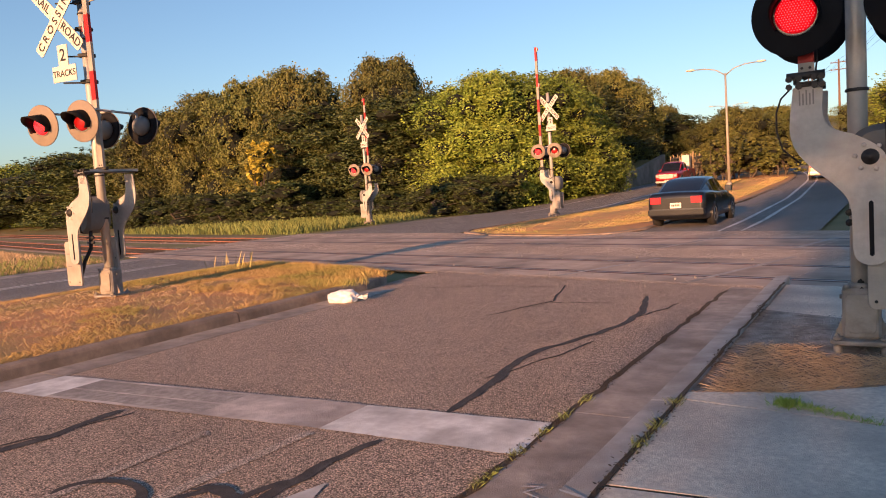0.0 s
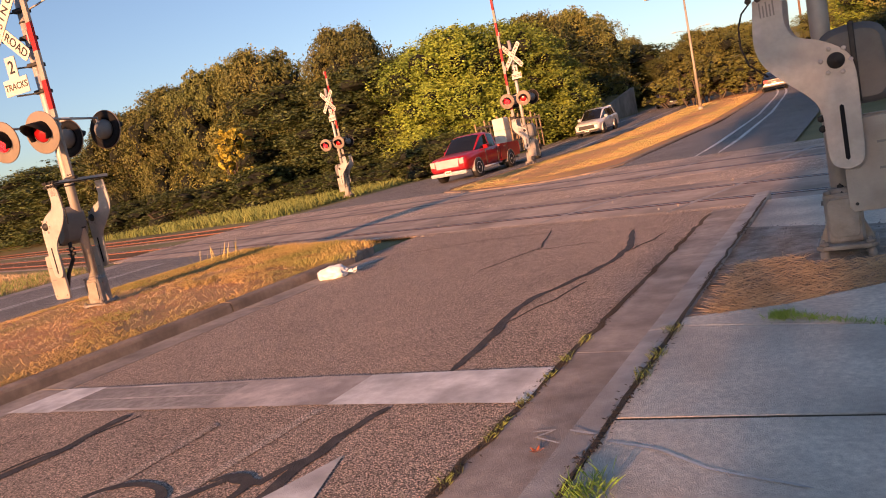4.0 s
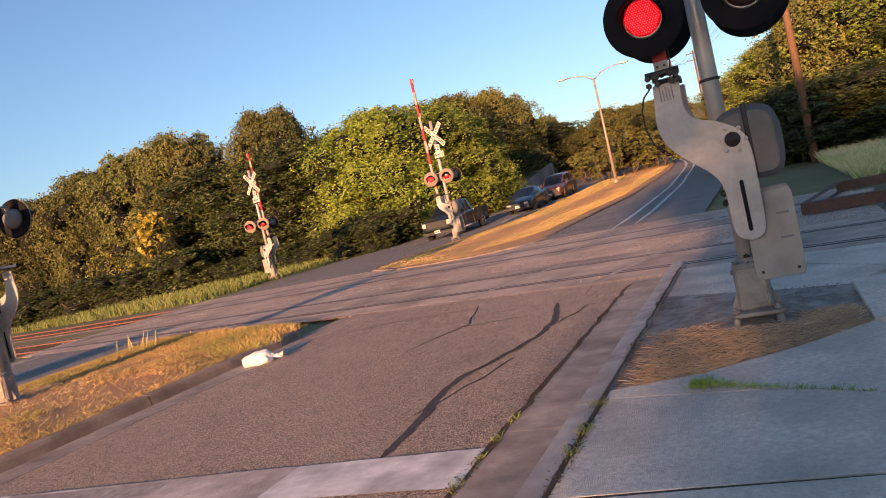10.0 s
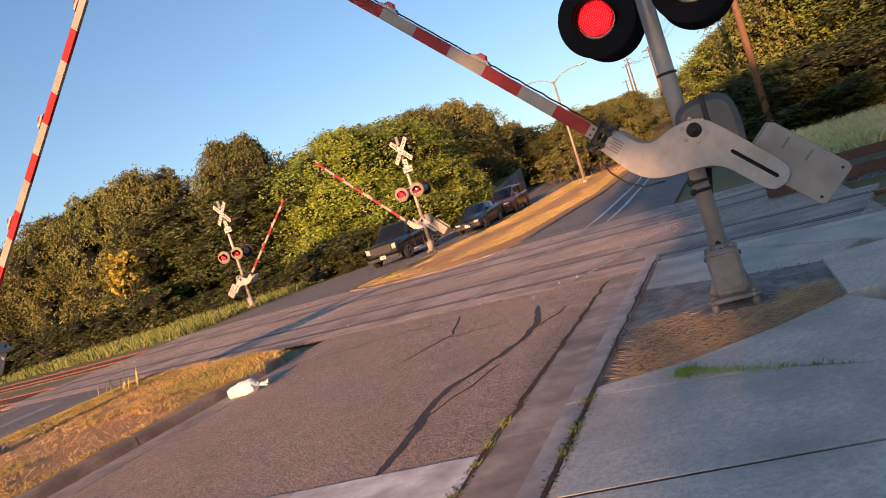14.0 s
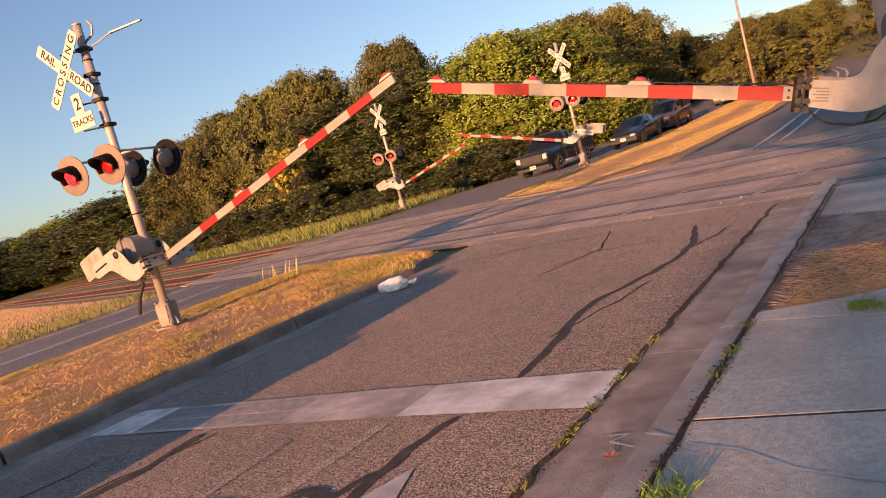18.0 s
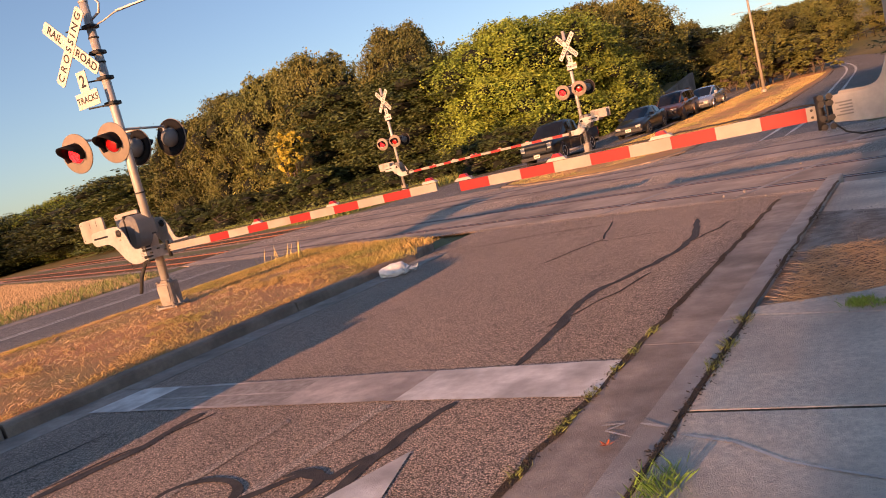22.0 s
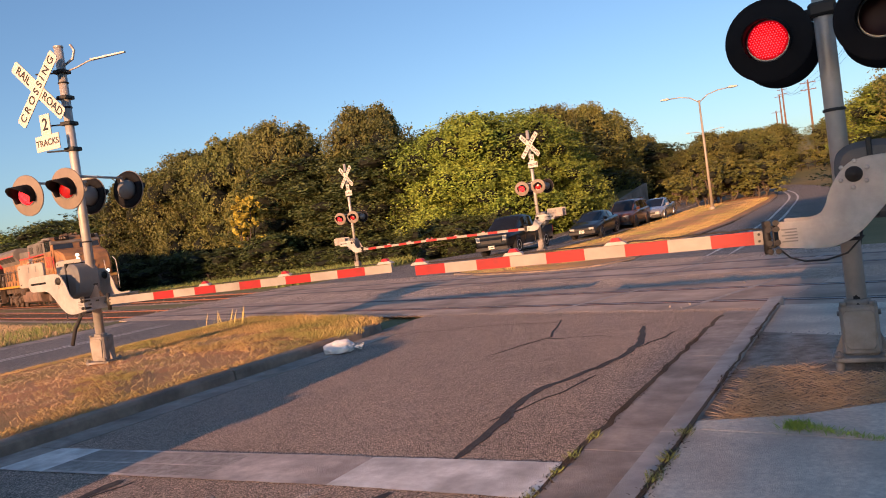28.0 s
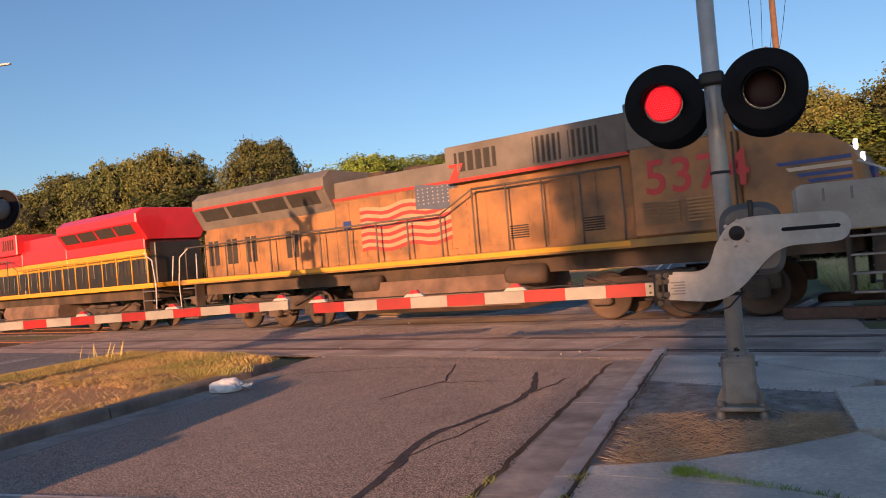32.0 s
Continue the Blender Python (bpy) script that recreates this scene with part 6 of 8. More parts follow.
            xa, xb = sorted((xe - d * 0.72, xe - d * 0.8))
            bpart("step_side", (xa, xb, *sorted((yy, yy * 0.78)), 0.4, 1.55), M_LOCO_FRAME, lo, "", 0.01)
    # equipment hood behind the cab
    A0, A1, H1, R1 = -4.6, -9.4, -13.6, -19.6
    def band(name, xa, xb, w, z0, z1, m, label=""):
        return bpart(name, (min(xa, xb), max(xa, xb), -w, w, z0, z1), m, lo, label, 0.03)
    hood = band("equipment_hood", A1, A0, 1.12, 1.72, 3.55, low, "equipment hood with doors")
    up = band("blower_housing", A1, A0, 1.36, 3.5, 4.4, roof, "tall grey blower housing")
    eng = band("engine_hood", H1, A1, 1.1, 1.72, 3.6, low, "engine hood with rows of doors")
    engu = band("engine_hood_top", H1, A1, 1.06, 3.6, 4.08, roof, "grey hood top")
    rad = band("radiator_hood", R1, H1, 1.12, 1.72, 3.35, low, "rear hood with tall doors")
    if belle:
        for xa, xb in ((A1, A0), (H1, A1), (R1, H1)):
            band("yellow_band", xa, xb, 1.15, 2.62, 2.98, mid, "yellow band")
            band("red_band", xa, xb, 1.155, 2.98, 3.62, top, "red upper band")
    bm = bmesh.new()
    prism(bm, [(-1.12, 3.3), (-1.5, 3.95), (-1.5, 4.25), (-1.2, 4.48), (1.2, 4.48), (1.5, 4.25), (1.5, 3.95), (1.12, 3.3)], R1 - 0.15, H1, "x", 0, 0.05)
    wing = part("radiator_section", fixed(bm), roof, lo, "flared radiator section")
    for sg in (-1, 1):
        for q in range(4):
            bm = bmesh.new()
            xa = H1 - 0.3 - q * 1.4
            a, b = (sg * 1.15, 3.4), (sg * 1.47, 3.9)
            f = [(xa, a[0] + sg * 0.02, a[1]), (xa - 1.25, a[0] + sg * 0.02, a[1]), (xa - 1.25, b[0] + sg * 0.02, b[1]), (xa, b[0] + sg * 0.02, b[1])]
            face(bm, f if sg > 0 else f[::-1])
            part("radiator_screen", bm, M_GRILLE, wing, "dark radiator screen")
    band("rear_platform_box", R1 - 0.35, R1, 0.95, 1.72, 3.2, low)
    if not belle:
        # red line under the grey
        for yy in (-1.375, 1.375):
            bpart("red_stripe", (A1, A0, *sorted((yy, yy * 1.004)), 3.5, 3.58), M_LOCO_RED, lo, "thin red stripe", 0)
        for yy in (-1.115, 1.115):
            bpart("red_stripe", (H1, A1, *sorted((yy, yy * 1.005)), 3.54, 3.62), M_LOCO_RED, lo, "", 0)
        for yy in (-1.515, 1.515):
            bpart("red_stripe", (R1, H1, *sorted((yy, yy * 1.003)), 3.92, 4.0), M_LOCO_RED, lo, "", 0)
    # doors, grilles, fan housings
    for sg in (-1, 1):
        for i in range(8):
            xa = A0 - 0.35 - i * 0.58
            bm = bmesh.new()
            box(bm, xa - 0.5, xa, *sorted((sg * 1.12, sg * 1.14)), 1.9, 3.4, 0, 0.008)
            part("hood_door", fixed(bm), low, hood)
        for i in range(7):
            xa = A1 - 0.15 - i * 0.58
            bm = bmesh.new()
            box(bm, xa - 0.52, xa, *sorted((sg * 1.1, sg * 1.122)), 1.9, 3.48, 0, 0.008)
            part("hood_door", fixed(bm), low, eng)
        for i in range(6):
            xa = H1 - 0.5 - i * 0.95
            bm = bmesh.new()
            box(bm, xa - 0.7, xa, *sorted((sg * 1.12, sg * 1.14)), 1.95 + 0.12 * (i % 2), 3.05 + 0.1 * (i % 3), 0, 0.01)
            d = part("rear_door", fixed(bm), low, rad)
            if i in (1, 3, 4, 5):
                bm = bmesh.new()
                for q in range(2):
                    box(bm, xa - 0.62 + q * 0.3, xa - 0.4 + q * 0.3, *sorted((sg * 1.14, sg * 1.147)), 2.1, 2.9)
                part("grille", fixed(bm), M_GRILLE, d)
        for k, (xa, xb, z0, z1) in enumerate(((-9.1, -7.9, 3.75, 4.22), (-6.9, -6.2, 3.65, 4.25), (-6.0, -5.3, 3.65, 4.25))):
            bm = bmesh.new()
            box(bm, xa, xb, *sorted((sg * 1.36, sg * 1.375)), z0, z1)
            g = part("vent", fixed(bm), M_GRILLE, up, "dark intake grille")
            for q in range(5):
                bm = bmesh.new()
                x = xa + (xb - xa) * (q + 0.5) / 5
                box(bm, x - 0.03, x + 0.03, *sorted((sg * 1.375, sg * 1.39)), z0, z1)
                part("vent_bar", fixed(bm), roof, g)
        for xa in (-5.4, -7.3):
            bm = bmesh.new()
            for q in range(6):
                box(bm, xa - 0.5, xa, *sorted((sg * 1.14, sg * 1.155)), 2.0 + q * 0.055, 2.03 + q * 0.055)
            part("louvre", fixed(bm), M_GRILLE, hood)
    bm = bmesh.new()
    lathe(bm, [(0.5, 4.06), (0.55, 4.1), (0.5, 4.26), (0.0, 4.26)], "z", 20, 0, (-11.2, 0, 0))
    box(bm, -12.9, -12.2, -0.4, 0.4, 4.06, 4.3, 0, 0.04)
    part("exhaust_stack", fixed(bm), M_LOCO_FRAME, engu)
    bm = bmesh.new()
    for xx in (-3.2, -3.5):
        for q in (-0.3, 0, 0.3):
            tube(bm, (xx, q, 4.5), (xx, q, 4.68), 0.05, 0.08, 8)
    box(bm, -4.3, -3.8, -0.5, 0.5, 4.5, 4.66, 0, 0.05)
    part("horn_cluster", fixed(bm), M_LOCO_FRAME, cab)
    # railings along the walkways
    for yy in (-1.48, 1.48):
        railing(lo, -4.8, -8.6, yy, 1.72, 4, 1.55, M_RAILING)
        railing(lo, -9.6, -20.3, yy, 1.72, 10, 1.05, M_BELLE_YEL if belle else M_RAILING)
        bm = bmesh.new()
        tube(bm, (-8.6, yy, 3.27), (-9.6, yy, 2.77), 0.02, 0.02, 6)
        part("handrail", fixed(bm), M_RAILING, lo)
    if belle:
        for k in range(18):
            if k in (6, 11):
                continue
            bpart("lettering_bar", (-13.2 + k * 0.2, -13.06 + k * 0.2, -1.135, -1.122, 2.12, 2.36), M_BELLE_YEL, lo, "", 0)
    else:
        for q, digit in enumerate("5374"):
            text_mesh(digit, 0.98, M_LOCO_NUM, cab, pose(-4.05 + q * 0.53, -1.512, 2.9 - 0.01 * q, 90, 0, 0), "number", 0.004)
        bm = bmesh.new()
        prism(bm, [(-9.35, 3.5), (-8.95, 3.5), (-8.98, 3.58), (-9.05, 3.58), (-8.85, 3.95), (-9.3, 3.95), (-9.26, 3.87), (-9.1, 3.87)], -1.384, -1.377, "y")
        part("red_flash", fixed(bm), M_LOCO_RED, lo, "red zigzag at the stripe's end")
        bpart("yellow_sill", (-20.3, -4.7, -1.535, -1.522, 1.6, 1.7), M_BELLE_YEL, lo, "yellow sill stripe", 0)
        # flag on the engine hood, in faded colours
        y0 = -1.13
        bm = bmesh.new()
        for q in range(6):
            wave_band(bm, -12.6, -9.0, 2.02 + q * 0.2, 0.1, 0.055, 0.4 + q * 0.1, y0 - 0.003)
        part("flag_stripe", bm, M_FLAGRED, eng, "faded red flag stripes")
        bm = bmesh.new()
        for q in range(6):
            wave_band(bm, -12.6, -9.0, 2.12 + q * 0.2, 0.1, 0.055, 0.45 + q * 0.1, y0 - 0.002)
        part("flag_stripe", bm, M_FLAGPALE, eng, "faded pale flag stripes")
        bm = bmesh.new()
        wave_band(bm, -10.6, -9.25, 2.95, 0.62, 0.05, 1.1, y0 - 0.006)
        fl = part("flag_canton", bm, M_FLAGBLUE, eng, "faded dark blue canton with pale stars")
        bm = bmesh.new()
        for q in range(40):
            xx, zz = -10.5 + (q % 8) * 0.16, 3.12 + (q // 8) * 0.095
            face(bm, [(xx - 0.02, y0 - 0.009, zz), (xx, y0 - 0.009, zz - 0.02), (xx + 0.02, y0 - 0.009, zz), (xx, y0 - 0.009, zz + 0.02)])
        part("star_field", bm, M_FLAGWHITE, fl)
        for q in range(2):
            bpart("lettering_bar", (-13.4, -12.75 - 0.05 * q, y0 - 0.012, y0 - 0.004, 2.3 - q * 0.17, 2.4 - q * 0.17), M_FRAMEBAR, eng, "", 0)
        bm = bmesh.new()
        prism(bm, [(-13.25, 2.75), (-13.1, 2.68), (-12.95, 2.75), (-12.95, 2.95), (-13.25, 2.95)], y0 - 0.01, y0 - 0.003, "y")
        part("emblem", fixed(bm), M_BLUE, eng, "small blue shield emblem")
        # spread wings and shield on the nose, plain shapes
        for side in (-1, 1):
            for q in range(4):
                bm = bmesh.new()
                prism(bm, [(-1.75 + q * 0.17, 2.82 - q * 0.12), (-0.55, 2.82 - q * 0.12), (-0.55, 2.89 - q * 0.12), (-1.8 + q * 0.17, 2.89 - q * 0.12)], *sorted((side * 1.376, side * 1.386)), "y")
                part("wing_bar", fixed(bm), M_FLAGWHITE if q == 1 else M_BLUE, nose, "blue and white wing emblem bars")
        bm = bmesh.new()
        prism(bm, [(-0.3, 2.7), (-0.26, 2.4), (0.0, 2.2), (0.26, 2.4), (0.3, 2.7), (0.15, 2.74), (-0.15, 2.74)], -0.42, -0.33, "x")
        sh = part("shield", fixed(bm), M_BLUE, nose, "shield emblem on the nose")
        for q in (-0.14, 0, 0.14):
            bm = bmesh.new()
            prism(bm, [(q - 0.035, 2.33), (q + 0.035, 2.33), (q + 0.035, 2.56), (q - 0.035, 2.56)], -0.33, -0.322, "x")
            part("shield_bar", fixed(bm), M_FLAGRED, sh)
    return lo


mat_walk = mat("walkway_edge", (0.4, 0.22, 0.05), (0.3, 0.17, 0.05), 2, 0.7, dirt=(0.14, 0.1, 0.06), dscale=1.2, damt=0.5)
M_FRAMEBAR = mat("faded_letter", (0.3, 0.15, 0.06), rough=0.7)
leader = locomotive(False)
second = locomotive(True)

# ---- vehicles ----
def paint_mat(name, c, rough=0.28, metal=0.2):
    return mat(name, c, tuple(v * 0.85 for v in c), 1.2, rough, metal, coat=0.3, dirt=tuple(v * 0.8 + 0.02 for v in c), dscale=1.2, damt=0.25)


M_CARGLASS = mat("car_glass", (0.008, 0.009, 0.011), (0.012, 0.013, 0.016), 1, 0.05, spec=0.4)
M_TYRE = mat("tyre", (0.022, 0.021, 0.02), (0.032, 0.03, 0.028), 8, 0.85)
M_RIM = mat("rim", (0.6, 0.59, 0.58), (0.48, 0.47, 0.46), 6, 0.35, 0.4)
M_CHROME = mat("chrome", (0.72, 0.71, 0.7), (0.6, 0.6, 0.6), 3, 0.22, 0.6)
M_TRIM = mat("black_trim", (0.02, 0.02, 0.021), (0.03, 0.03, 0.03), 4, 0.6)
M_HEADGLASS = mat("headlight_glass", (0.7, 0.68, 0.64), (0.5, 0.49, 0.46), 5, 0.1, 0.3, coat=0.6)
M_TAIL = mat("tail_light", (0.5, 0.015, 0.02), (0.4, 0.012, 0.015), 4, 0.2, emit=0.5, coat=0.5)
M_PLATE = mat("plate", (0.7, 0.68, 0.62), (0.6, 0.58, 0.52), 3, 0.5)


def wheel(car, x, y, r, w=0.22, spokes=6):
    bm = bmesh.new()
    h = w / 2
    lathe(bm, [(r * 0.66, -h * 0.9), (r * 0.9, -h), (r * 0.985, -h * 0.75), (r, 0), (r * 0.985, h * 0.75), (r * 0.9, h), (r * 0.66, h * 0.9)], "x", 28)
    t = part("wheel", fixed(bm), M_TYRE, car, "black tyre")
    t.matrix_basis = pose(x, y, r)
    bm = bmesh.new()
    s = 1 if x > 0 else -1
    lathe(bm, [(0.0, s * h * 0.35), (r * 0.6, s * h * 0.3), (r * 0.67, s * h * 0.95), (r * 0.62, s * h * 0.98), (r * 0.58, s * h * 0.5)], "x", 28)
    for i in range(spokes):
        a = 2 * math.pi * i / spokes
        c, q = math.cos(a), math.sin(a)
        p = [Vector((s * h * 0.82, c * r * 0.1 - q * 0.035, q * r * 0.1 + c * 0.035)), Vector((s * h * 0.82, c * r * 0.1 + q * 0.035, q * r * 0.1 - c * 0.035)), Vector((s * h * 0.72, c * r * 0.62 + q * 0.028, q * r * 0.62 - c * 0.028)), Vector((s * h * 0.72, c * r * 0.62 - q * 0.028, q * r * 0.62 + c * 0.028))]
        face(bm, p)
    lathe(bm, [(0.0, s * h * 0.95), (r * 0.13, s * h * 0.9), (r * 0.15, s * h * 0.6)], "x", 12)
    part("rim", fixed(bm), M_RIM, t, "bright alloy rim")
    return t


def arch(car, x, y, r, m=None):
    bm = bmesh.new()
    s = 1 if x > 0 else -1
    n = 14
    ring = []
    for i in range(n + 1):
        a = math.radians(-12 + 204 * i / n)
        c, q = math.cos(a), math.sin(a)
        ring.append([bm.verts.new((x - s * 0.12, y + c * r * 1.16, r + q * r * 1.16)), bm.verts.new((x + s * 0.012, y + c * r * 1.16, r + q * r * 1.16)), bm.verts.new((x + s * 0.012, y + c * r * 1.1, r + q * r * 1.1)), bm.verts.new((x - s * 0.12, y + c * r * 1.1, r + q * r * 1.1))])
    for a, b in zip(ring, ring[1:]):
        for k in range(4):
            bm.faces.new((a[k], a[(k + 1) % 4], b[(k + 1) % 4], b[k]))
    part("wheel_arch", fixed(bm), m or M_TRIM, car)


def smooth_rows(rows, k=4):
    """Catmull-Rom between rows of numbers."""
    out = []
    n = len(rows)
    for i in range(n - 1):
        p0, p1, p2, p3 = rows[max(i - 1, 0)], rows[i], rows[i + 1], rows[min(i + 2, n - 1)]
        for q in range(k):
            t = q / k
            out.append(tuple(0.5 * (2 * b_ + (c_ - a_) * t + (2 * a_ - 5 * b_ + 4 * c_ - d_) * t * t + (3 * b_ - a_ - 3 * c_ + d_) * t ** 3) for a_, b_, c_, d_ in zip(p0, p1, p2, p3)))
    return out + [rows[-1]]


def body_shell(car, rows, paint, label="painted body shell"):
    """Rows along y: (y, low z, waist z, half width, top z, half width at top)."""
    bm = bmesh.new()
    prev = None
    for y, zb, zm, wm, zt, wt in smooth_rows(rows):
        half = [(wm * 0.84, zb), (wm * 0.955, zb + 0.05), (wm * 0.985, (zb + zm) / 2), (wm, zm), (wm * 0.99, zm + (zt - zm) * 0.45), (wt + (wm - wt) * 0.45, zt - 0.075), (wt, zt - 0.025), (wt * 0.9, zt - 0.004), (wt * 0.45, zt + 0.014), (0.0, zt + 0.02)]
        ring = [bm.verts.new((a_, y, b_)) for a_, b_ in half] + [bm.verts.new((-a_, y, b_)) for a_, b_ in half[-2::-1]]
        if prev:
            for i in range(len(ring)):
                j = (i + 1) % len(ring)
                bm.faces.new((prev[i], prev[j], ring[j], ring[i])).smooth = i != len(ring) - 1
        else:
            bm.faces.new(ring[::-1])
        prev = ring
    bm.faces.new(prev)
    return part("body", fixed(bm), paint, car, label)


def cabin(car, rows, front, rear, paint, posts):
    """Rows along y: (y, belt z, belt half width, roof z, roof half width); glass before the front header and behind the rear one."""
    glass, skin = bmesh.new(), bmesh.new()
    fine = smooth_rows(rows, 3)

    def ring(row):
        y, z0, w0, z1, w1 = row
        h = z1 - z0
        half = [(w0, z0), (w0 + (w1 - w0) * 0.8 + 0.012, z0 + h * 0.84), (w1 * 0.95, z0 + h * 0.965), (w1 * 0.6, z1 + min(h, 0.2) * 0.08), (0.0, z1 + min(h, 0.2) * 0.12)]
        return [Vector((a_, y, b_)) for a_, b_ in half] + [Vector((-a_, y, b_)) for a_, b_ in half[-2::-1]]
    for r0, r1 in zip(fine, fine[1:]):
        p, q = ring(r0), ring(r1)
        mid = (r0[0] + r1[0]) / 2
        for i in range(8):
            top = 2 <= i <= 5
            rail = i in (1, 6)
            bm = skin if rail or (top and rear < mid < front) else glass
            f = bm.faces.new([bm.verts.new(v) for v in (p[i], p[i + 1], q[i + 1], q[i])])
            f.smooth = True
    bmesh.ops.remove_doubles(glass, verts=glass.verts, dist=1e-4)
    bmesh.ops.remove_doubles(skin, verts=skin.verts, dist=1e-4)
    bmesh.ops.recalc_face_normals(glass, faces=glass.faces)
    bmesh.ops.recalc_face_normals(skin, faces=skin.faces)
    part("glazing", glass, M_CARGLASS, car, "dark tinted windows")
    part("roof", skin, paint, car)
    for y0, lean, wide, colour in posts:
        for sgn in (-1, 1):
            near = min(fine, key=lambda r_: abs(r_[0] - y0))
            p = ring(near)
            a_, b_ = p[0], p[1]
            bm = bmesh.new()
            o = Vector((0.006, 0, 0))
            pts = [a_ + o + Vector((0, -wide, -0.01)), a_ + o + Vector((0, wide, -0.01)), b_ + o + Vector((0, wide + lean, 0.02)), b_ + o + Vector((0, -wide + lean, 0.02))]
            inner = [v - Vector((0.03, 0, 0)) for v in pts]
            flip = lambda v: (sgn * v.x, v.y, v.z)
            vo, vi = [bm.verts.new(flip(v)) for v in pts], [bm.verts.new(flip(v)) for v in inner]
            bm.faces.new(vo)
            for i in range(4):
                j = (i + 1) % 4
                bm.faces.new((vo[i], vo[j], vi[j], vi[i]))
            part("pillar", fixed(bm), paint if colour else M_TRIM, car)


def wheel_well(car, x, y, r):
    bm = bmesh.new()
    sgn = 1 if x > 0 else -1
    lathe(bm, [(0.0, sgn * 0.0), (r * 1.1, sgn * 0.0), (r * 1.1, -sgn * 0.2), (0.0, -sgn * 0.2)], "x", 24, 0, (x, y, r * 1.02))
    part("wheel_well", fixed(bm), M_TRIM, car, "dark wheel well")


def fit_out(car, kind, L, W, paint, zf, zr, grille, head, tail):
    f, r = L / 2, -L / 2
    bm = bmesh.new()
    prism(bm, grille, f - 0.06, f + 0.012, "y", 0, 0.008)
    part("grille", fixed(bm), M_TRIM if kind != "chrome" else M_CHROME, car, "front grille")
    for s in (-1, 1):
        bm = bmesh.new()
        x0, x1, z0, z1 = head
        prism(bm, [(s * x0, z0), (s * x1, z0 + 0.03), (s * (x1 + 0.01), z1), (s * x0, z1 - 0.02)], f - 0.16, f + 0.004, "y", 0, 0.012)
        part("headlight", fixed(bm), M_HEADGLASS, car, "clear headlight")
        bm = bmesh.new()
        x0, x1, z0, z1 = tail
        prism(bm, [(s * x0, z0), (s * x1, z0), (s * x1, z1), (s * x0, z1)], r - 0.006, r + 0.14, "y", 0, 0.012)
        part("tail_light", fixed(bm), M_TAIL, car, "red tail light")
        bm = bmesh.new()
        yy = 0.16 * L
        prism(bm, [(yy, zf), (yy + 0.05, zf + 0.17), (yy - 0.13, zf + 0.19), (yy - 0.15, zf + 0.02)], *sorted((s * (W / 2 - 0.08), s * (W / 2 + 0.13))), "x", 0, 0.02)
        part("door_mirror", fixed(bm), paint, car)
        for yd in (0.02, -0.2):
            bm = bmesh.new()
            box(bm, *sorted((s * (W / 2 - 0.02), s * (W / 2 + 0.016))), yd * L - 0.11, yd * L + 0.07, zf - 0.12, zf - 0.085, 0, 0.008)
            part("door_handle", fixed(bm), M_CHROME if kind == "chrome" else paint, car)
        for yd in (0.16, -0.055, -0.25):
            bm = bmesh.new()
            box(bm, *sorted((s * (W / 2 - 0.03), s * (W / 2 + 0.0025))), yd * L - 0.006, yd * L + 0.006, 0.42, zf - 0.02)
            part("door_seam", fixed(bm), M_TRIM, car)
    bm = bmesh.new()
    box(bm, -W / 2 + 0.1, W / 2 - 0.1, f - 0.12, f + 0.03, 0.3, 0.45, 0, 0.03)
    part("bumper", fixed(bm), M_CHROME if kind == "chrome" else M_TRIM, car)
    bm = bmesh.new()
    box(bm, -W / 2 + 0.08, W / 2 - 0.08, r - 0.04, r + 0.12, 0.36, 0.56, 0, 0.03)
    part("bumper", fixed(bm), M_CHROME if kind == "chrome" else paint, car)
    for yy, d in ((f + 0.03, 1), (r - 0.012, -1)):
        bm = bmesh.new()
        box(bm, -0.16, 0.16, yy - 0.008, yy + 0.008, zr - 0.42 if d < 0 else 0.36, zr - 0.26 if d < 0 else 0.52)
        p = part("number_plate", fixed(bm), M_PLATE, car, "pale blank number plate")
        bm = bmesh.new()
        z0 = zr - 0.37 if d < 0 else 0.41
        for q in range(5):
            box(bm, -0.12 + q * 0.05, -0.085 + q * 0.05, yy - 0.01, yy + 0.01, z0, z0 + 0.06)
        part("plate_bar", fixed(bm), M_TRIM, p)


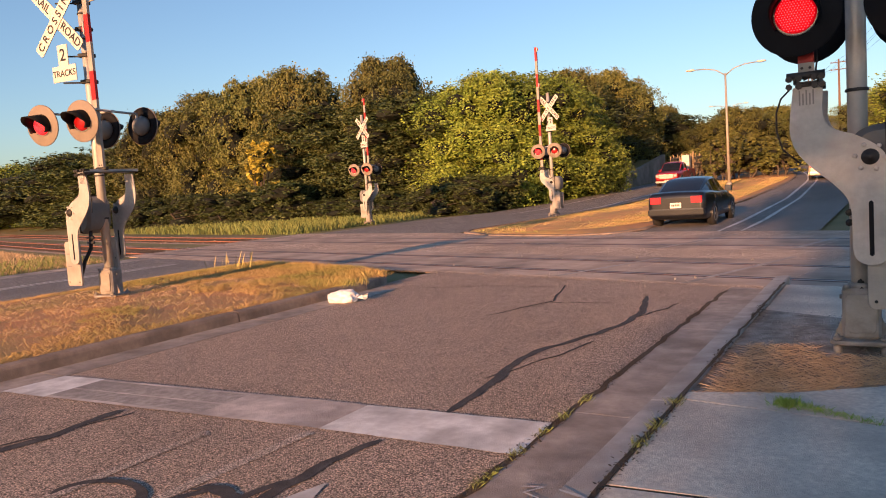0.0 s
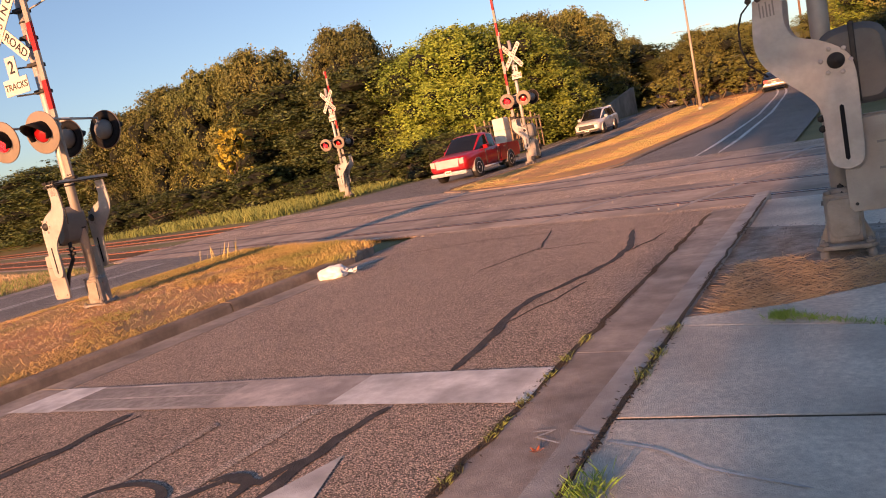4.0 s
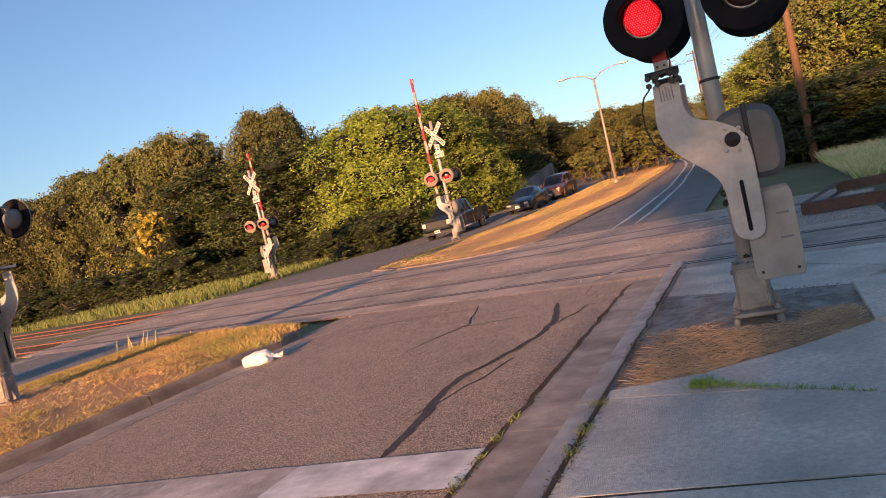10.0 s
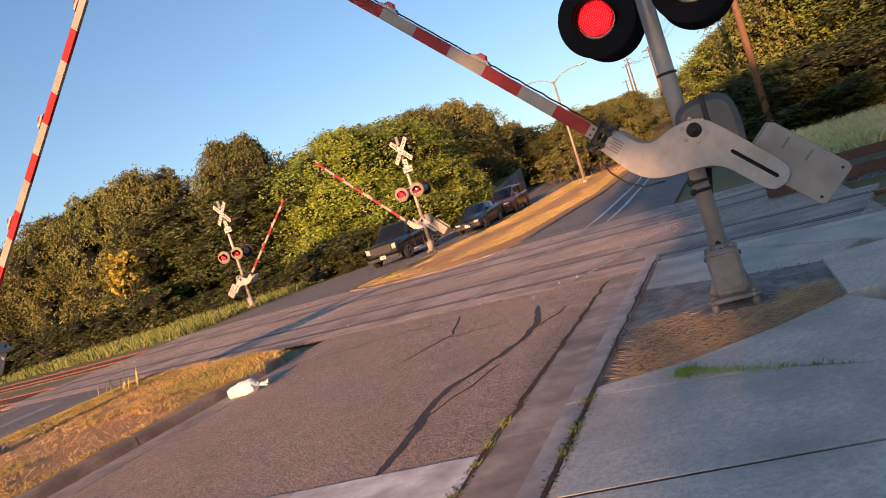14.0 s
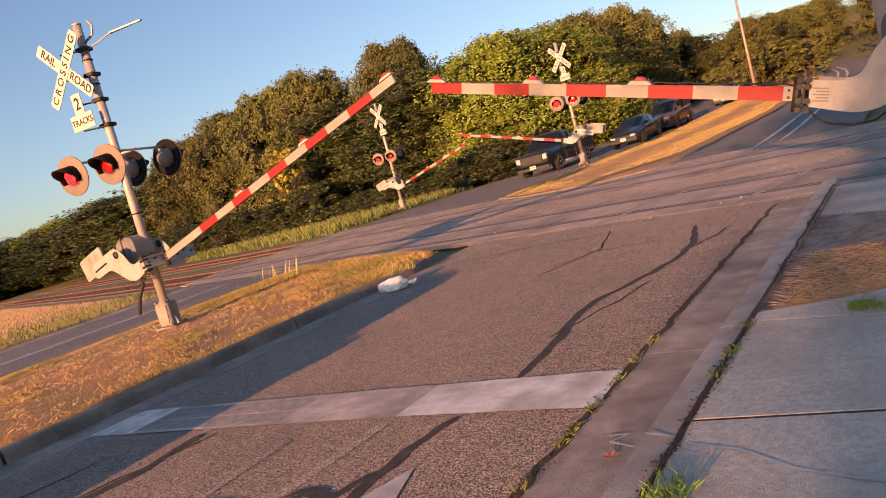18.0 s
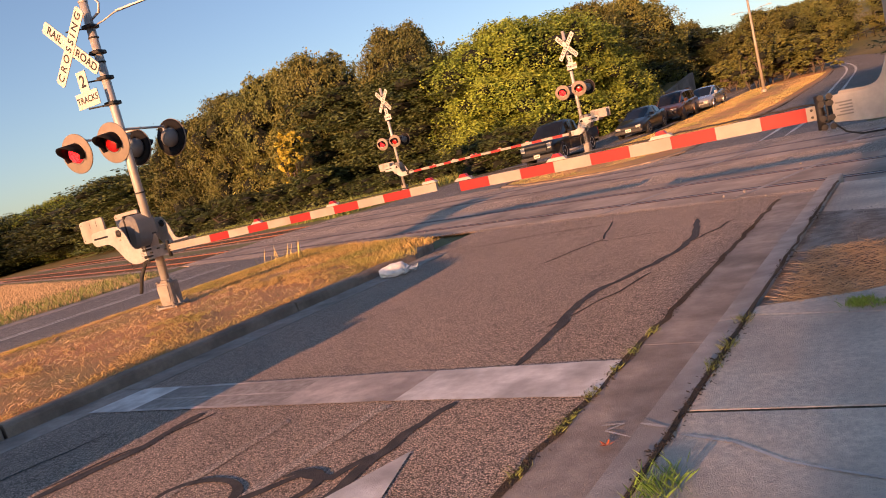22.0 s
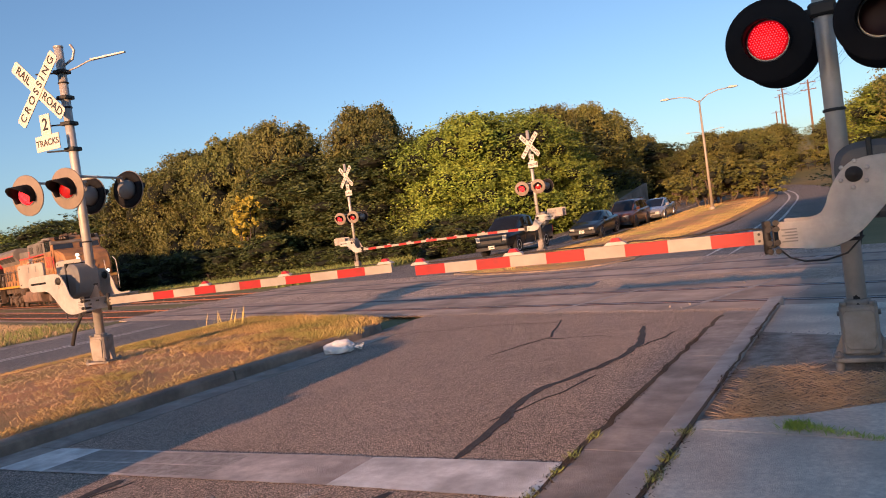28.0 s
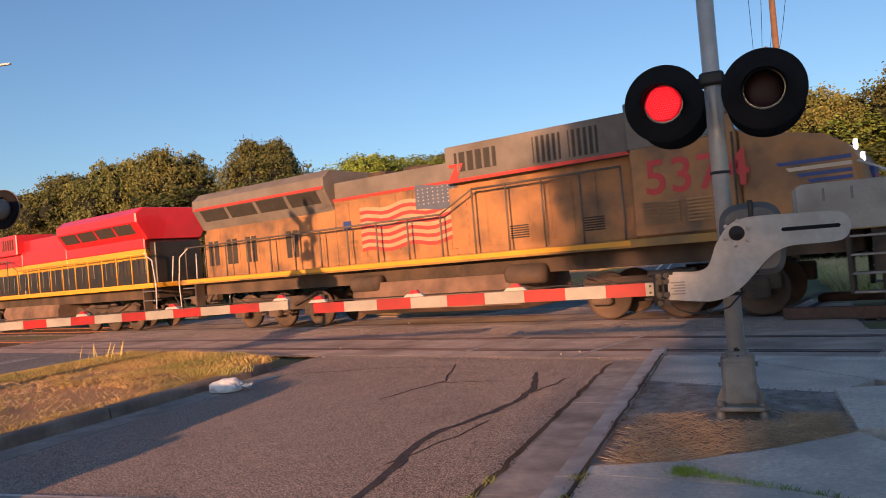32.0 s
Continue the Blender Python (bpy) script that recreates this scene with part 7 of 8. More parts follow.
def sedan(name, paint, label, m=None):
    L, W = 4.83, 1.82
    car = empty(name, m or pose(0, 0, 0), label, "car", "cars on the road")
    body_shell(car, [(-2.4, 0.42, 0.66, 0.7, 0.86, 0.6), (-2.34, 0.3, 0.66, 0.82, 1.0, 0.74), (-2.1, 0.22, 0.66, 0.88, 1.05, 0.8), (-1.4, 0.2, 0.64, 0.91, 1.05, 0.83), (-0.4, 0.2, 0.62, 0.915, 0.99, 0.84), (0.7, 0.2, 0.62, 0.915, 0.97, 0.83), (1.15, 0.2, 0.62, 0.91, 0.95, 0.8), (1.7, 0.2, 0.6, 0.9, 0.87, 0.74), (2.15, 0.22, 0.56, 0.86, 0.77, 0.68), (2.34, 0.27, 0.52, 0.76, 0.68, 0.6), (2.4, 0.34, 0.5, 0.62, 0.6, 0.5)], paint)
    cabin(car, [(-1.95, 1.02, 0.72, 1.045, 0.62), (-1.4, 1.02, 0.79, 1.26, 0.6), (-0.95, 1.01, 0.82, 1.41, 0.6), (-0.35, 0.99, 0.83, 1.455, 0.62), (0.15, 0.97, 0.83, 1.42, 0.61), (0.65, 0.95, 0.81, 1.2, 0.63), (1.25, 0.93, 0.76, 0.95, 0.66)], 0.2, -1.0, paint, [(-0.28, -0.03, 0.05, False), (-1.15, 0.2, 0.09, True)])
    for x in (-0.82, 0.82):
        for y in (1.42, -1.36):
            wheel(car, x, y, 0.325)
            wheel_well(car, math.copysign(0.917, x), y, 0.325)
            arch(car, x + (0.09 if x > 0 else -0.09), y, 0.325, paint)
    fit_out(car, "plain", L, W, paint, 0.94, 1.0, [(-0.42, 0.5), (0.42, 0.5), (0.46, 0.62), (-0.46, 0.62)], (0.44, 0.72, 0.52, 0.66), (0.44, 0.76, 0.72, 0.92))
    return car


def suv(name, paint, label):
    L, W = 4.91, 1.92
    car = empty(name, pose(0, 0, 0), label, "car", "cars on the road")
    body_shell(car, [(-2.43, 0.45, 0.8, 0.78, 1.04, 0.7), (-2.36, 0.34, 0.8, 0.92, 1.12, 0.84), (-2.0, 0.26, 0.78, 0.955, 1.14, 0.88), (-1.0, 0.25, 0.74, 0.965, 1.12, 0.88), (0.3, 0.25, 0.72, 0.965, 1.1, 0.87), (1.0, 0.25, 0.72, 0.96, 1.08, 0.85), (1.6, 0.25, 0.7, 0.95, 1.03, 0.8), (2.15, 0.28, 0.66, 0.9, 0.95, 0.74), (2.38, 0.34, 0.6, 0.8, 0.84, 0.66), (2.44, 0.42, 0.58, 0.66, 0.74, 0.56)], paint)
    cabin(car, [(-2.4, 1.1, 0.82, 1.13, 0.74), (-2.2, 1.1, 0.85, 1.56, 0.68), (-1.9, 1.1, 0.87, 1.67, 0.69), (-0.8, 1.09, 0.88, 1.735, 0.7), (0.15, 1.08, 0.88, 1.69, 0.69), (0.6, 1.07, 0.87, 1.48, 0.69), (1.28, 1.05, 0.82, 1.07, 0.72)], 0.2, -2.1, paint, [(-0.1, -0.02, 0.05, False), (-1.1, -0.05, 0.05, False), (-1.95, 0.22, 0.12, True)])
    bm = bmesh.new()
    prism(bm, [(-0.6, -2.5), (0.6, -2.5), (0.64, -2.0), (-0.64, -2.0)], 1.69, 1.74, "z", 0, 0.015)
    part("roof_spoiler", fixed(bm), paint, car)
    for s in (-0.6, 0.6):
        bm = bmesh.new()
        box(bm, s - 0.02, s + 0.02, -1.8, 0.1, 1.75, 1.785, 0, 0.01)
        part("roof_rail", fixed(bm), M_TRIM, car)
    for x in (-0.85, 0.85):
        for y in (1.45, -1.35):
            wheel(car, x, y, 0.37)
            wheel_well(car, math.copysign(0.967, x), y, 0.37)
            arch(car, x + (0.11 if x > 0 else -0.11), y, 0.37, paint)
    fit_out(car, "plain", L, W, paint, 1.06, 1.16, [(-0.6, 0.52), (0.6, 0.52), (0.52, 0.78), (-0.52, 0.78)], (0.46, 0.78, 0.72, 0.84), (0.5, 0.84, 0.86, 1.06))
    for s in (-1, 1):
        bm = bmesh.new()
        box(bm, *sorted((s * 0.9, s * 0.965)), -0.95, 1.0, 0.24, 0.32, 0, 0.01)
        part("side_skirt", fixed(bm), M_TRIM, car)
    return car


def pickup(name, paint, label, kind="chrome", grille_m=None):
    L, W = 5.79, 2.02
    car = empty(name, pose(0, 0, 0), label, "pickup truck", "cars on the road")
    body_shell(car, [(-0.66, 0.4, 0.85, 1.0, 1.22, 0.94), (0.2, 0.38, 0.82, 1.005, 1.21, 0.94), (1.2, 0.38, 0.82, 1.005, 1.2, 0.93), (1.6, 0.38, 0.8, 1.0, 1.19, 0.9), (2.2, 0.4, 0.8, 0.99, 1.14, 0.86), (2.65, 0.44, 0.78, 0.95, 1.09, 0.8), (2.83, 0.5, 0.76, 0.88, 1.02, 0.74), (2.88, 0.56, 0.75, 0.78, 0.95, 0.68)], paint, "painted cab and bonnet")
    # the bed: floor, sides, tailgate
    bed = bpart("bed", (-0.94, 0.94, -2.84, -0.66, 0.6, 0.68), paint, car, "open cargo bed", 0.01)
    for s in (-1, 1):
        bm = bmesh.new()
        prism(bm, [(-2.85, 0.5), (-0.64, 0.42), (-0.64, 1.22), (-2.85, 1.18)], *sorted((s * 0.9, s * 1.0)), "x", 0, 0.02)
        part("bed_side", fixed(bm), paint, bed)
    bm = bmesh.new()
    box(bm, -0.96, 0.96, -2.875, -2.79, 0.58, 1.18, 0, 0.02)
    part("tailgate", fixed(bm), paint, bed)
    cabin(car, [(-0.64, 1.19, 0.92, 1.22, 0.82), (-0.5, 1.19, 0.92, 1.76, 0.74), (-0.25, 1.19, 0.93, 1.87, 0.75), (0.3, 1.19, 0.93, 1.91, 0.76), (0.72, 1.18, 0.92, 1.84, 0.74), (1.1, 1.18, 0.9, 1.58, 0.75), (1.64, 1.16, 0.86, 1.18, 0.78)], 0.78, -0.4, paint, [(0.32, -0.02, 0.06, True), (-0.45, 0.05, 0.09, True)])
    for x in (-0.9, 0.9):
        for y in (1.82, -1.72):
            wheel(car, x, y, 0.4, 0.26)
            wheel_well(car, math.copysign(1.007, x), y, 0.4)
            arch(car, x + (0.1 if x > 0 else -0.1), y, 0.4, M_CHROME if grille_m else paint)
    fit_out(car, kind, L, W, paint, 1.16, 1.15, [(-0.56, 0.64), (0.56, 0.64), (0.6, 1.0), (-0.6, 1.0)], (0.62, 0.84, 0.72, 1.0), (0.84, 0.99, 0.72, 1.08))
    for q in range(3):
        bm = bmesh.new()
        box(bm, -0.52 + q * 0.36, -0.2 + q * 0.36, 2.87, 2.895, 0.68, 0.96, 0, 0.01)
        part("grille_mesh", fixed(bm), grille_m or M_TRIM, car)
    for s in (-1, 1):
        bm = bmesh.new()
        tube(bm, (s * 1.0, -0.55, 0.36), (s * 1.0, 1.25, 0.36), 0.045, 0.045, 10)
        part("side_step", fixed(bm), M_CHROME, car)
    return car


M_PLANK = mat("pale_timber", (0.42, 0.3, 0.18), (0.33, 0.23, 0.13), 6, 0.85, rnd=0.3, bump=0.2)
M_APPLIANCE = mat("white_enamel", (0.68, 0.66, 0.6), (0.6, 0.58, 0.52), 2, 0.4, dirt=(0.45, 0.4, 0.33), dscale=2, damt=0.3)


def trailer():
    """A flat trailer with mesh sides; its own load stands on it. The drawbar points to +y."""
    t = empty("utility_trailer", pose(0, 0, 0), "dark steel utility trailer with slatted timber sides and scrap load", "trailer")
    bpart("deck", (-0.95, 0.95, -2.1, 1.9, 0.55, 0.66), M_TRIM, t, "dark deck", 0.01)
    bm = bmesh.new()
    tube(bm, (-0.6, 1.9, 0.55), (0, 3.0, 0.5), 0.04, 0.04, 8)
    tube(bm, (0.6, 1.9, 0.55), (0, 3.0, 0.5), 0.04, 0.04, 8)
    part("drawbar", fixed(bm), M_BLACKMETAL, t)
    for x in (-1.05, 1.05):
        wheel(t, x, -0.7, 0.34, 0.2)
        bm = bmesh.new()
        prism(bm, [(-1.2, 0.45), (-1.12, 0.74), (-0.3, 0.74), (-0.2, 0.45), (-0.26, 0.45), (-0.34, 0.7), (-1.06, 0.7), (-1.14, 0.45)], *sorted((x * 0.9, x * 1.09)), "x")
        part("mudguard", fixed(bm), M_TRIM, t)
    for s in (-0.96, 0.96):
        for z in (0.95, 1.2):
            bm = bmesh.new()
            tube(bm, (s, -2.1, z), (s, 1.9, z), 0.025, 0.025, 6)
            part("side_rail", fixed(bm), M_BLACKMETAL, t)
        for i in range(8):
            y = -2.05 + i * 0.55
            bm = bmesh.new()
            box(bm, s - 0.03, s + 0.03, y - 0.045, y + 0.045, 0.6, 2.25 + 0.12 * (i % 3), 0, 0.006)
            part("slat", fixed(bm), M_PLANK, t, "upright timber slat")
        for z in (1.55, 2.15):
            bm = bmesh.new()
            box(bm, s - 0.05, s - 0.02, -2.1, 1.85, z - 0.05, z + 0.05, 0, 0.006)
            part("slat", fixed(bm), M_PLANK, t)
    rnd = random.Random(9)
    for i in range(16):
        x, y = rnd.uniform(-0.7, 0.7), rnd.uniform(0.1, 1.4)
        bm = bmesh.new()
        box(bm, x - 0.05, x + 0.05, y - 0.02, y + 0.02, 0.66, rnd.uniform(2.0, 2.75), 0, 0.006)
        b = part("board", fixed(bm), M_PLANK, t, "loose upright board")
        b.matrix_basis = pose(0, 0, 0, 0, rnd.uniform(-2, 2), 0)
    for x, y, w, h in ((-0.35, 1.6, 0.62, 1.75), (0.4, -1.3, 0.7, 1.3), (-0.4, -1.5, 0.6, 1.0)):
        bm = bmesh.new()
        box(bm, x - w / 2, x + w / 2, y - 0.33, y + 0.33, 0.66, 0.66 + h, 0, 0.03)
        a = part("appliance", fixed(bm), M_APPLIANCE, t, "old white kitchen appliance")
        bm = bmesh.new()
        box(bm, x - w / 2 - 0.004, x + w / 2 + 0.004, y - 0.334, y + 0.334, 0.66 + h * 0.66, 0.67 + h * 0.66)
        part("door_seam", fixed(bm), M_TRIM, a)
    return t


red_pickup = pickup("pickup_truck", paint_mat("red_paint", (0.42, 0.012, 0.02)), "shiny red crew-cab pickup truck towing a trailer", "chrome", M_CHROME)
load_trailer = trailer()
white_suv = suv("sport_utility_car", paint_mat("pearl_paint", (0.72, 0.7, 0.67)), "pearl white sport utility car with dark windows")
black_pickup = pickup("pickup_truck", paint_mat("black_paint_car", (0.012, 0.016, 0.022)), "black crew-cab pickup truck waiting at the gate", "plain")
black_sedan = sedan("sedan_car", paint_mat("dark_paint", (0.014, 0.02, 0.028)), "black sedan waiting in the queue")
brown_suv = suv("sport_utility_car", paint_mat("brown_paint", (0.12, 0.05, 0.028)), "dark brown sport utility car waiting in the queue")
silver_sedan = sedan("sedan_car", paint_mat("silver_paint", (0.5, 0.51, 0.52), 0.25, 0.6), "silver sedan at the end of the queue")
grey_sedan = sedan("sedan_car", paint_mat("grey_paint_car", (0.008, 0.01, 0.016)), "dark navy sedan driving away over the crossing")
tan_suv = suv("sport_utility_car", paint_mat("tan_paint", (0.5, 0.42, 0.32)), "tan sport utility car far along the road")
near_pickup = pickup("pickup_truck", paint_mat("grey_pickup_paint", (0.2, 0.2, 0.2)), "grey pickup truck stopped behind the stop bar", "chrome")

# ---- street furniture and small things ----
def street_lamp(x, y, h, reach, label, turn=0):
    g = height(x, y)
    t = empty("street_lamp", pose(x, y, g, 0, 0, turn), label, "street lamp", "street lamps on the median")
    bm = bmesh.new()
    tube(bm, (0, 0, -0.1), (0, 0, h), 0.11, 0.06, 12)
    part("pole", fixed(bm), M_LAMPPOLE, t, "slim tapered pole")
    bm = bmesh.new()
    lathe(bm, [(0.2, -0.05), (0.2, 0.25), (0.15, 0.32), (0.1, 0.34)], "z", 12)
    part("pole_base", fixed(bm), M_LAMPPOLE, t)
    for s in (-1, 1):
        bm = bmesh.new()
        pts = [(0, 0, h - 0.15), (s * reach * 0.3, 0, h + 0.28), (s * reach * 0.65, 0, h + 0.45), (s * reach, 0, h + 0.48)]
        pipe(bm, pts, 0.035, 8)
        a = part("lamp_arm", fixed(bm), M_LAMPPOLE, t)
        bm = bmesh.new()
        prism(bm, [(s * reach, -0.02), (s * (reach + 0.25), -0.07), (s * (reach + 0.65), -0.03), (s * (reach + 0.62), 0.06), (s * (reach + 0.1), 0.09)], -0.13, 0.13, "y", 0, 0.03)
        hd = part("lamp_head", fixed(bm), M_GALV, a, "cobra-head lamp")
        hd.matrix_basis = pose(0, 0, h + 0.48)
    return t


M_LAMPPOLE = mat("lamp_pole", (0.4, 0.35, 0.29), (0.32, 0.28, 0.23), 5, 0.6, 0.3)
street_lamp(-10.0, 55.0, 7.9, 2.0, "tan double-armed street lamp on the dry median")
street_lamp(arc_x(-9.4, 112), 112, 7.9, 2.0, "distant double-armed street lamp on the median")
street_lamp(arc_x(-10, 165), 165, 7.9, 2.0, "distant double-armed street lamp on the median")


def utility_pole(x, y, h, r, label, arms=1, z=None):
    g = height(x, y) if z is None else z
    t = empty("utility_pole", pose(x, y, g), label, "utility pole", "utility poles")
    bm = bmesh.new()
    tube(bm, (0, 0, -0.5), (0, 0, h), r, r * 0.65, 12)
    part("pole", fixed(bm), M_WOODPOLE, t, "round timber pole")
    for q in range(arms):
        bm = bmesh.new()
        z0 = h - 0.5 - q * 1.1
        box(bm, -1.15, 1.15, -0.2, -0.08, z0 - 0.06, z0 + 0.06, 0, 0.01)
        a = part("cross_arm", fixed(bm), M_WOODPOLE, t)
        for sx in (-1.0, -0.45, 0.45, 1.0):
            bm = bmesh.new()
            lathe(bm, [(0.0, z0 + 0.06), (0.05, z0 + 0.07), (0.03, z0 + 0.13), (0.05, z0 + 0.16), (0.0, z0 + 0.2)], "z", 8, 0, (sx, -0.14, 0))
            part("insulator", fixed(bm), M_GREYPAINT, a)
    return Vector((x, y, g + h - 0.5))


tops = [utility_pole(1.9, 34, 14.5, 0.17, "dark timber utility pole past the tracks"),
        utility_pole(3.0, 66, 16, 0.2, "sunlit timber utility pole with wires", 2),
        utility_pole(-7.3, 132, 12.5, 0.2, "distant timber utility pole on the hill", 2),
        utility_pole(-17.2, 205, 13, 0.24, "distant timber utility pole on the hill", 2),
        utility_pole(-18.6, 212, 12, 0.24, "distant timber utility pole on the hill", 1),
        utility_pole(-21.0, 225, 9, 0.22, "distant timber utility pole on the hill", 1)]
back = Vector((4.0, -40, 15.5))
for k in range(4):
    cu_bm = bmesh.new()
    line = [back] + tops[:4]
    for a, b in zip(line, line[1:]):
        pa, pb = a + Vector(((k - 1.5) * 0.6, 0, -0.25 * (k % 2))), b + Vector(((k - 1.5) * 0.6, 0, -0.25 * (k % 2)))
        prev = None
        sag = (pb - pa).length * 0.018
        for i in range(17):
            t = i / 16
            p = pa.lerp(pb, t) - Vector((0, 0, sag * 4 * t * (1 - t)))
            if prev is not None:
                tube(cu_bm, prev, p, 0.016, 0.016, 5, 0, False)
            prev = p
    tagged(part("overhead_wire", cu_bm, M_RUBBER), "black sagging overhead wire between poles", "wire", "overhead wires")
# retaining wall beside the far carriageway
wall = empty("retaining_wall", pose(0, 0, 0), "weathered grey concrete retaining wall rising beside the road", "wall", kind="structure")
for i in range(8):
    y0, y1 = 60 + i * 2.4, 62.38 + i * 2.4
    bm = bmesh.new()
    h0, h1 = 0.3 + (y0 - 60) * 0.12, 0.3 + (y1 - 60) * 0.12
    z0, z1 = height(-20.7, y0), height(-20.7, y1)
    vs = [bm.verts.new(p) for p in ((-20.7, y0, z0 - 0.2), (-20.7, y1, z1 - 0.2), (-20.7, y1, z1 + h1), (-20.7, y0, z0 + h0), (-21.1, y0, z0 - 0.2), (-21.1, y1, z1 - 0.2), (-21.1, y1, z1 + h1), (-21.1, y0, z0 + h0))]
    for q in ((0, 1, 2, 3), (5, 4, 7, 6), (3, 2, 6, 7), (0, 3, 7, 4), (1, 5, 6, 2)):
        bm.faces.new([vs[j] for j in q])
    part("wall_panel", fixed(bm), M_WALL_OLD, wall)
bm = bmesh.new()
prev = None
for i in range(14):
    y = 58 + i * 1.5
    h = max(0.1, 0.3 + (y - 60) * 0.12)
    row = [bm.verts.new((x, y, height(x, y) + (h - 0.05) * min(1, 0.9 + (-21.1 - x) * 0.05))) for x in (-21.05, -24, -29, -37)]
    if prev:
        for q in range(3):
            bm.faces.new((prev[q], prev[q + 1], row[q + 1], row[q]))
    prev = row
tagged(part("wall_bank", bm, M_GROUND), "grassy bank held by the retaining wall", "bank", kind="structure")

# crumpled white bag by the kerb
bm = bmesh.new()
bmesh.ops.create_icosphere(bm, subdivisions=4, radius=1)
for vv in bm.verts:
    d = vv.co.copy()
    k = 1 + 0.28 * noise.noise(d * 1.7) + 0.14 * noise.noise(d * 4.5) + 0.05 * noise.noise(d * 11)
    vv.co = Vector((d.x * 0.25 * k, d.y * 0.17 * k, max(d.z * 0.13 * k, -0.055) + 0.058))
bm2 = bm
for f in bm2.faces:
    f.smooth = True
bag = empty("plastic_bag", pose(-7.25, 8.75, 0.006, 0, 0, 20), "crumpled white plastic bag lying against the kerb", "bag")
part("bag_body", bm2, M_BAG, bag)
bm = bmesh.new()
for i in range(7):
    a = i / 7 * 6.28
    face(bm, [(0.2, 0, 0.06), (0.34 + 0.05 * math.cos(a), 0.05 * math.sin(a), 0.07 + 0.05 * math.cos(a * 2)), (0.33 + 0.05 * math.cos(a + 0.9), 0.05 * math.sin(a + 0.9), 0.06 + 0.05 * math.cos(a * 2 + 1))])
part("bag_neck", bm, M_BAG, bag)

# fences past the tracks on the right
fence = empty("board_fence", pose(0, 0, 0), "weathered brown timber board fence under the trees", "fence")
for i in range(22):
    bm = bmesh.new()
    x, y = 3.6 + i * 0.16, 36.5 + i * 0.03
    z = height(x, y)
    hh = 1.75 + 0.25 * min(1, max(0, (i - 13) / 5))
    box(bm, x - 0.072, x + 0.072, y - 0.012, y + 0.012, z - 0.1, z + hh + 0.02 * (i % 3), 0, 0.004)
    part("board", fixed(bm), M_FENCEWOOD, fence)
for zz in (0.4, 1.4):
    bm = bmesh.new()
    box(bm, 3.5, 7.1, 36.9, 36.98, height(5, 37) + zz - 0.05, height(5, 37) + zz + 0.05, 0, 0.006)
    part("fence_rail", fixed(bm), M_FENCEWOOD, fence)
link = empty("chain_link_fence", pose(0, 0, 0), "grey chain-link fence panel past the tracks", "fence")
for i in range(5):
    bm = bmesh.new()
    x, y = 6.3 + i * 2.4, 33.0
    tube(bm, (x, y, height(x, y) - 0.2), (x, y, height(x, y) + 1.9), 0.035, 0.035, 8)
    part("post", fixed(bm), M_GALV, link)
bm = bmesh.new()
tube(bm, (6.3, 33, height(6, 33) + 1.85), (15.9, 33, height(15, 33) + 1.85), 0.025, 0.025, 8)
part("top_rail", fixed(bm), M_GALV, link)
bm = bmesh.new()
for i in range(-18, 96):
    x0 = 6.3 + i * 0.1
    for d in (1, -1):
        xa, xb = (x0, x0 + 1.8) if d > 0 else (x0 + 1.8, x0)
        za, zb = 0.02, 1.82
        if min(xa, xb) < 6.3 or max(xa, xb) > 15.9:
            continue
        tube(bm, (xa, 33, height(xa, 33) + za), (xb, 33, height(xb, 33) + zb), 0.004, 0.004, 3, 0, False)
part("wire_mesh", bm, M_GALV, link)
# guard rail on the far hill
rail_ob = empty("guard_rail", pose(0, 0, 0), "dark low guard rail on the far slope", "guard rail")
for i in range(9):
    x, y = -9.5 + i * 0.9, 116 + i * 0.8
    bm = bmesh.new()
    tube(bm, (x, y, height(x, y) - 0.2), (x, y, height(x, y) + 0.9), 0.06, 0.06, 6)
    part("post", fixed(bm), M_BLACKMETAL, rail_ob)
    if i:
        bm = bmesh.new()
        tube(bm, (x - 0.9, y - 0.8, height(x - 0.9, y - 0.8) + 0.75), (x, y, height(x, y) + 0.75), 0.09, 0.09, 6)
        part("rail_beam", fixed(bm), M_BLACKMETAL, rail_ob)
# stones, straw and litter on the crossing and in the dirt bed
bm = bmesh.new()
rnd = random.Random(21)
for _ in range(1500):
    x, y = rnd.uniform(-1.2, 0.5), rnd.uniform(5.3, 8.3)
    if y < 5.1 + max(0, x + 0.9) * 0.62 or y > 8.45 - (x + 1.2) * 0.42:
        continue
    p = Vector((x, y, 0.122))
    r = rnd.uniform(0.004, 0.016)
    vs = [bm.verts.new(p + Vector((rnd.uniform(-1, 1), rnd.uniform(-1, 1), rnd.uniform(-0.2, 1))).normalized() * r) for _ in range(4)]
    for q in ((0, 1, 2), (0, 2, 3), (0, 3, 1), (1, 3, 2)):
        bm.faces.new([vs[i] for i in q])
for _ in range(420):
    x = rnd.uniform(-12.5, -2)
    y = track_y(x, T1) + rnd.choice((-1.7, -1.2, 0.9, 2.0, 3.6, 5.8)) + rnd.gauss(0, 0.3)
    if x < -8 and rnd.random() < 0.5:
        y = 11.2 - 0.28 * (x + 8.4) + rnd.uniform(0.2, 1.0)
    p = Vector((x, y, 0.012))
    r = rnd.uniform(0.008, 0.035)
    vs = [bm.verts.new(p + Vector((rnd.uniform(-1, 1), rnd.uniform(-1, 1), rnd.uniform(-0.2, 1))).normalized() * r) for _ in range(4)]
    for q in ((0, 1, 2), (0, 2, 3), (0, 3, 1), (1, 3, 2)):
        bm.faces.new([vs[i] for i in q])
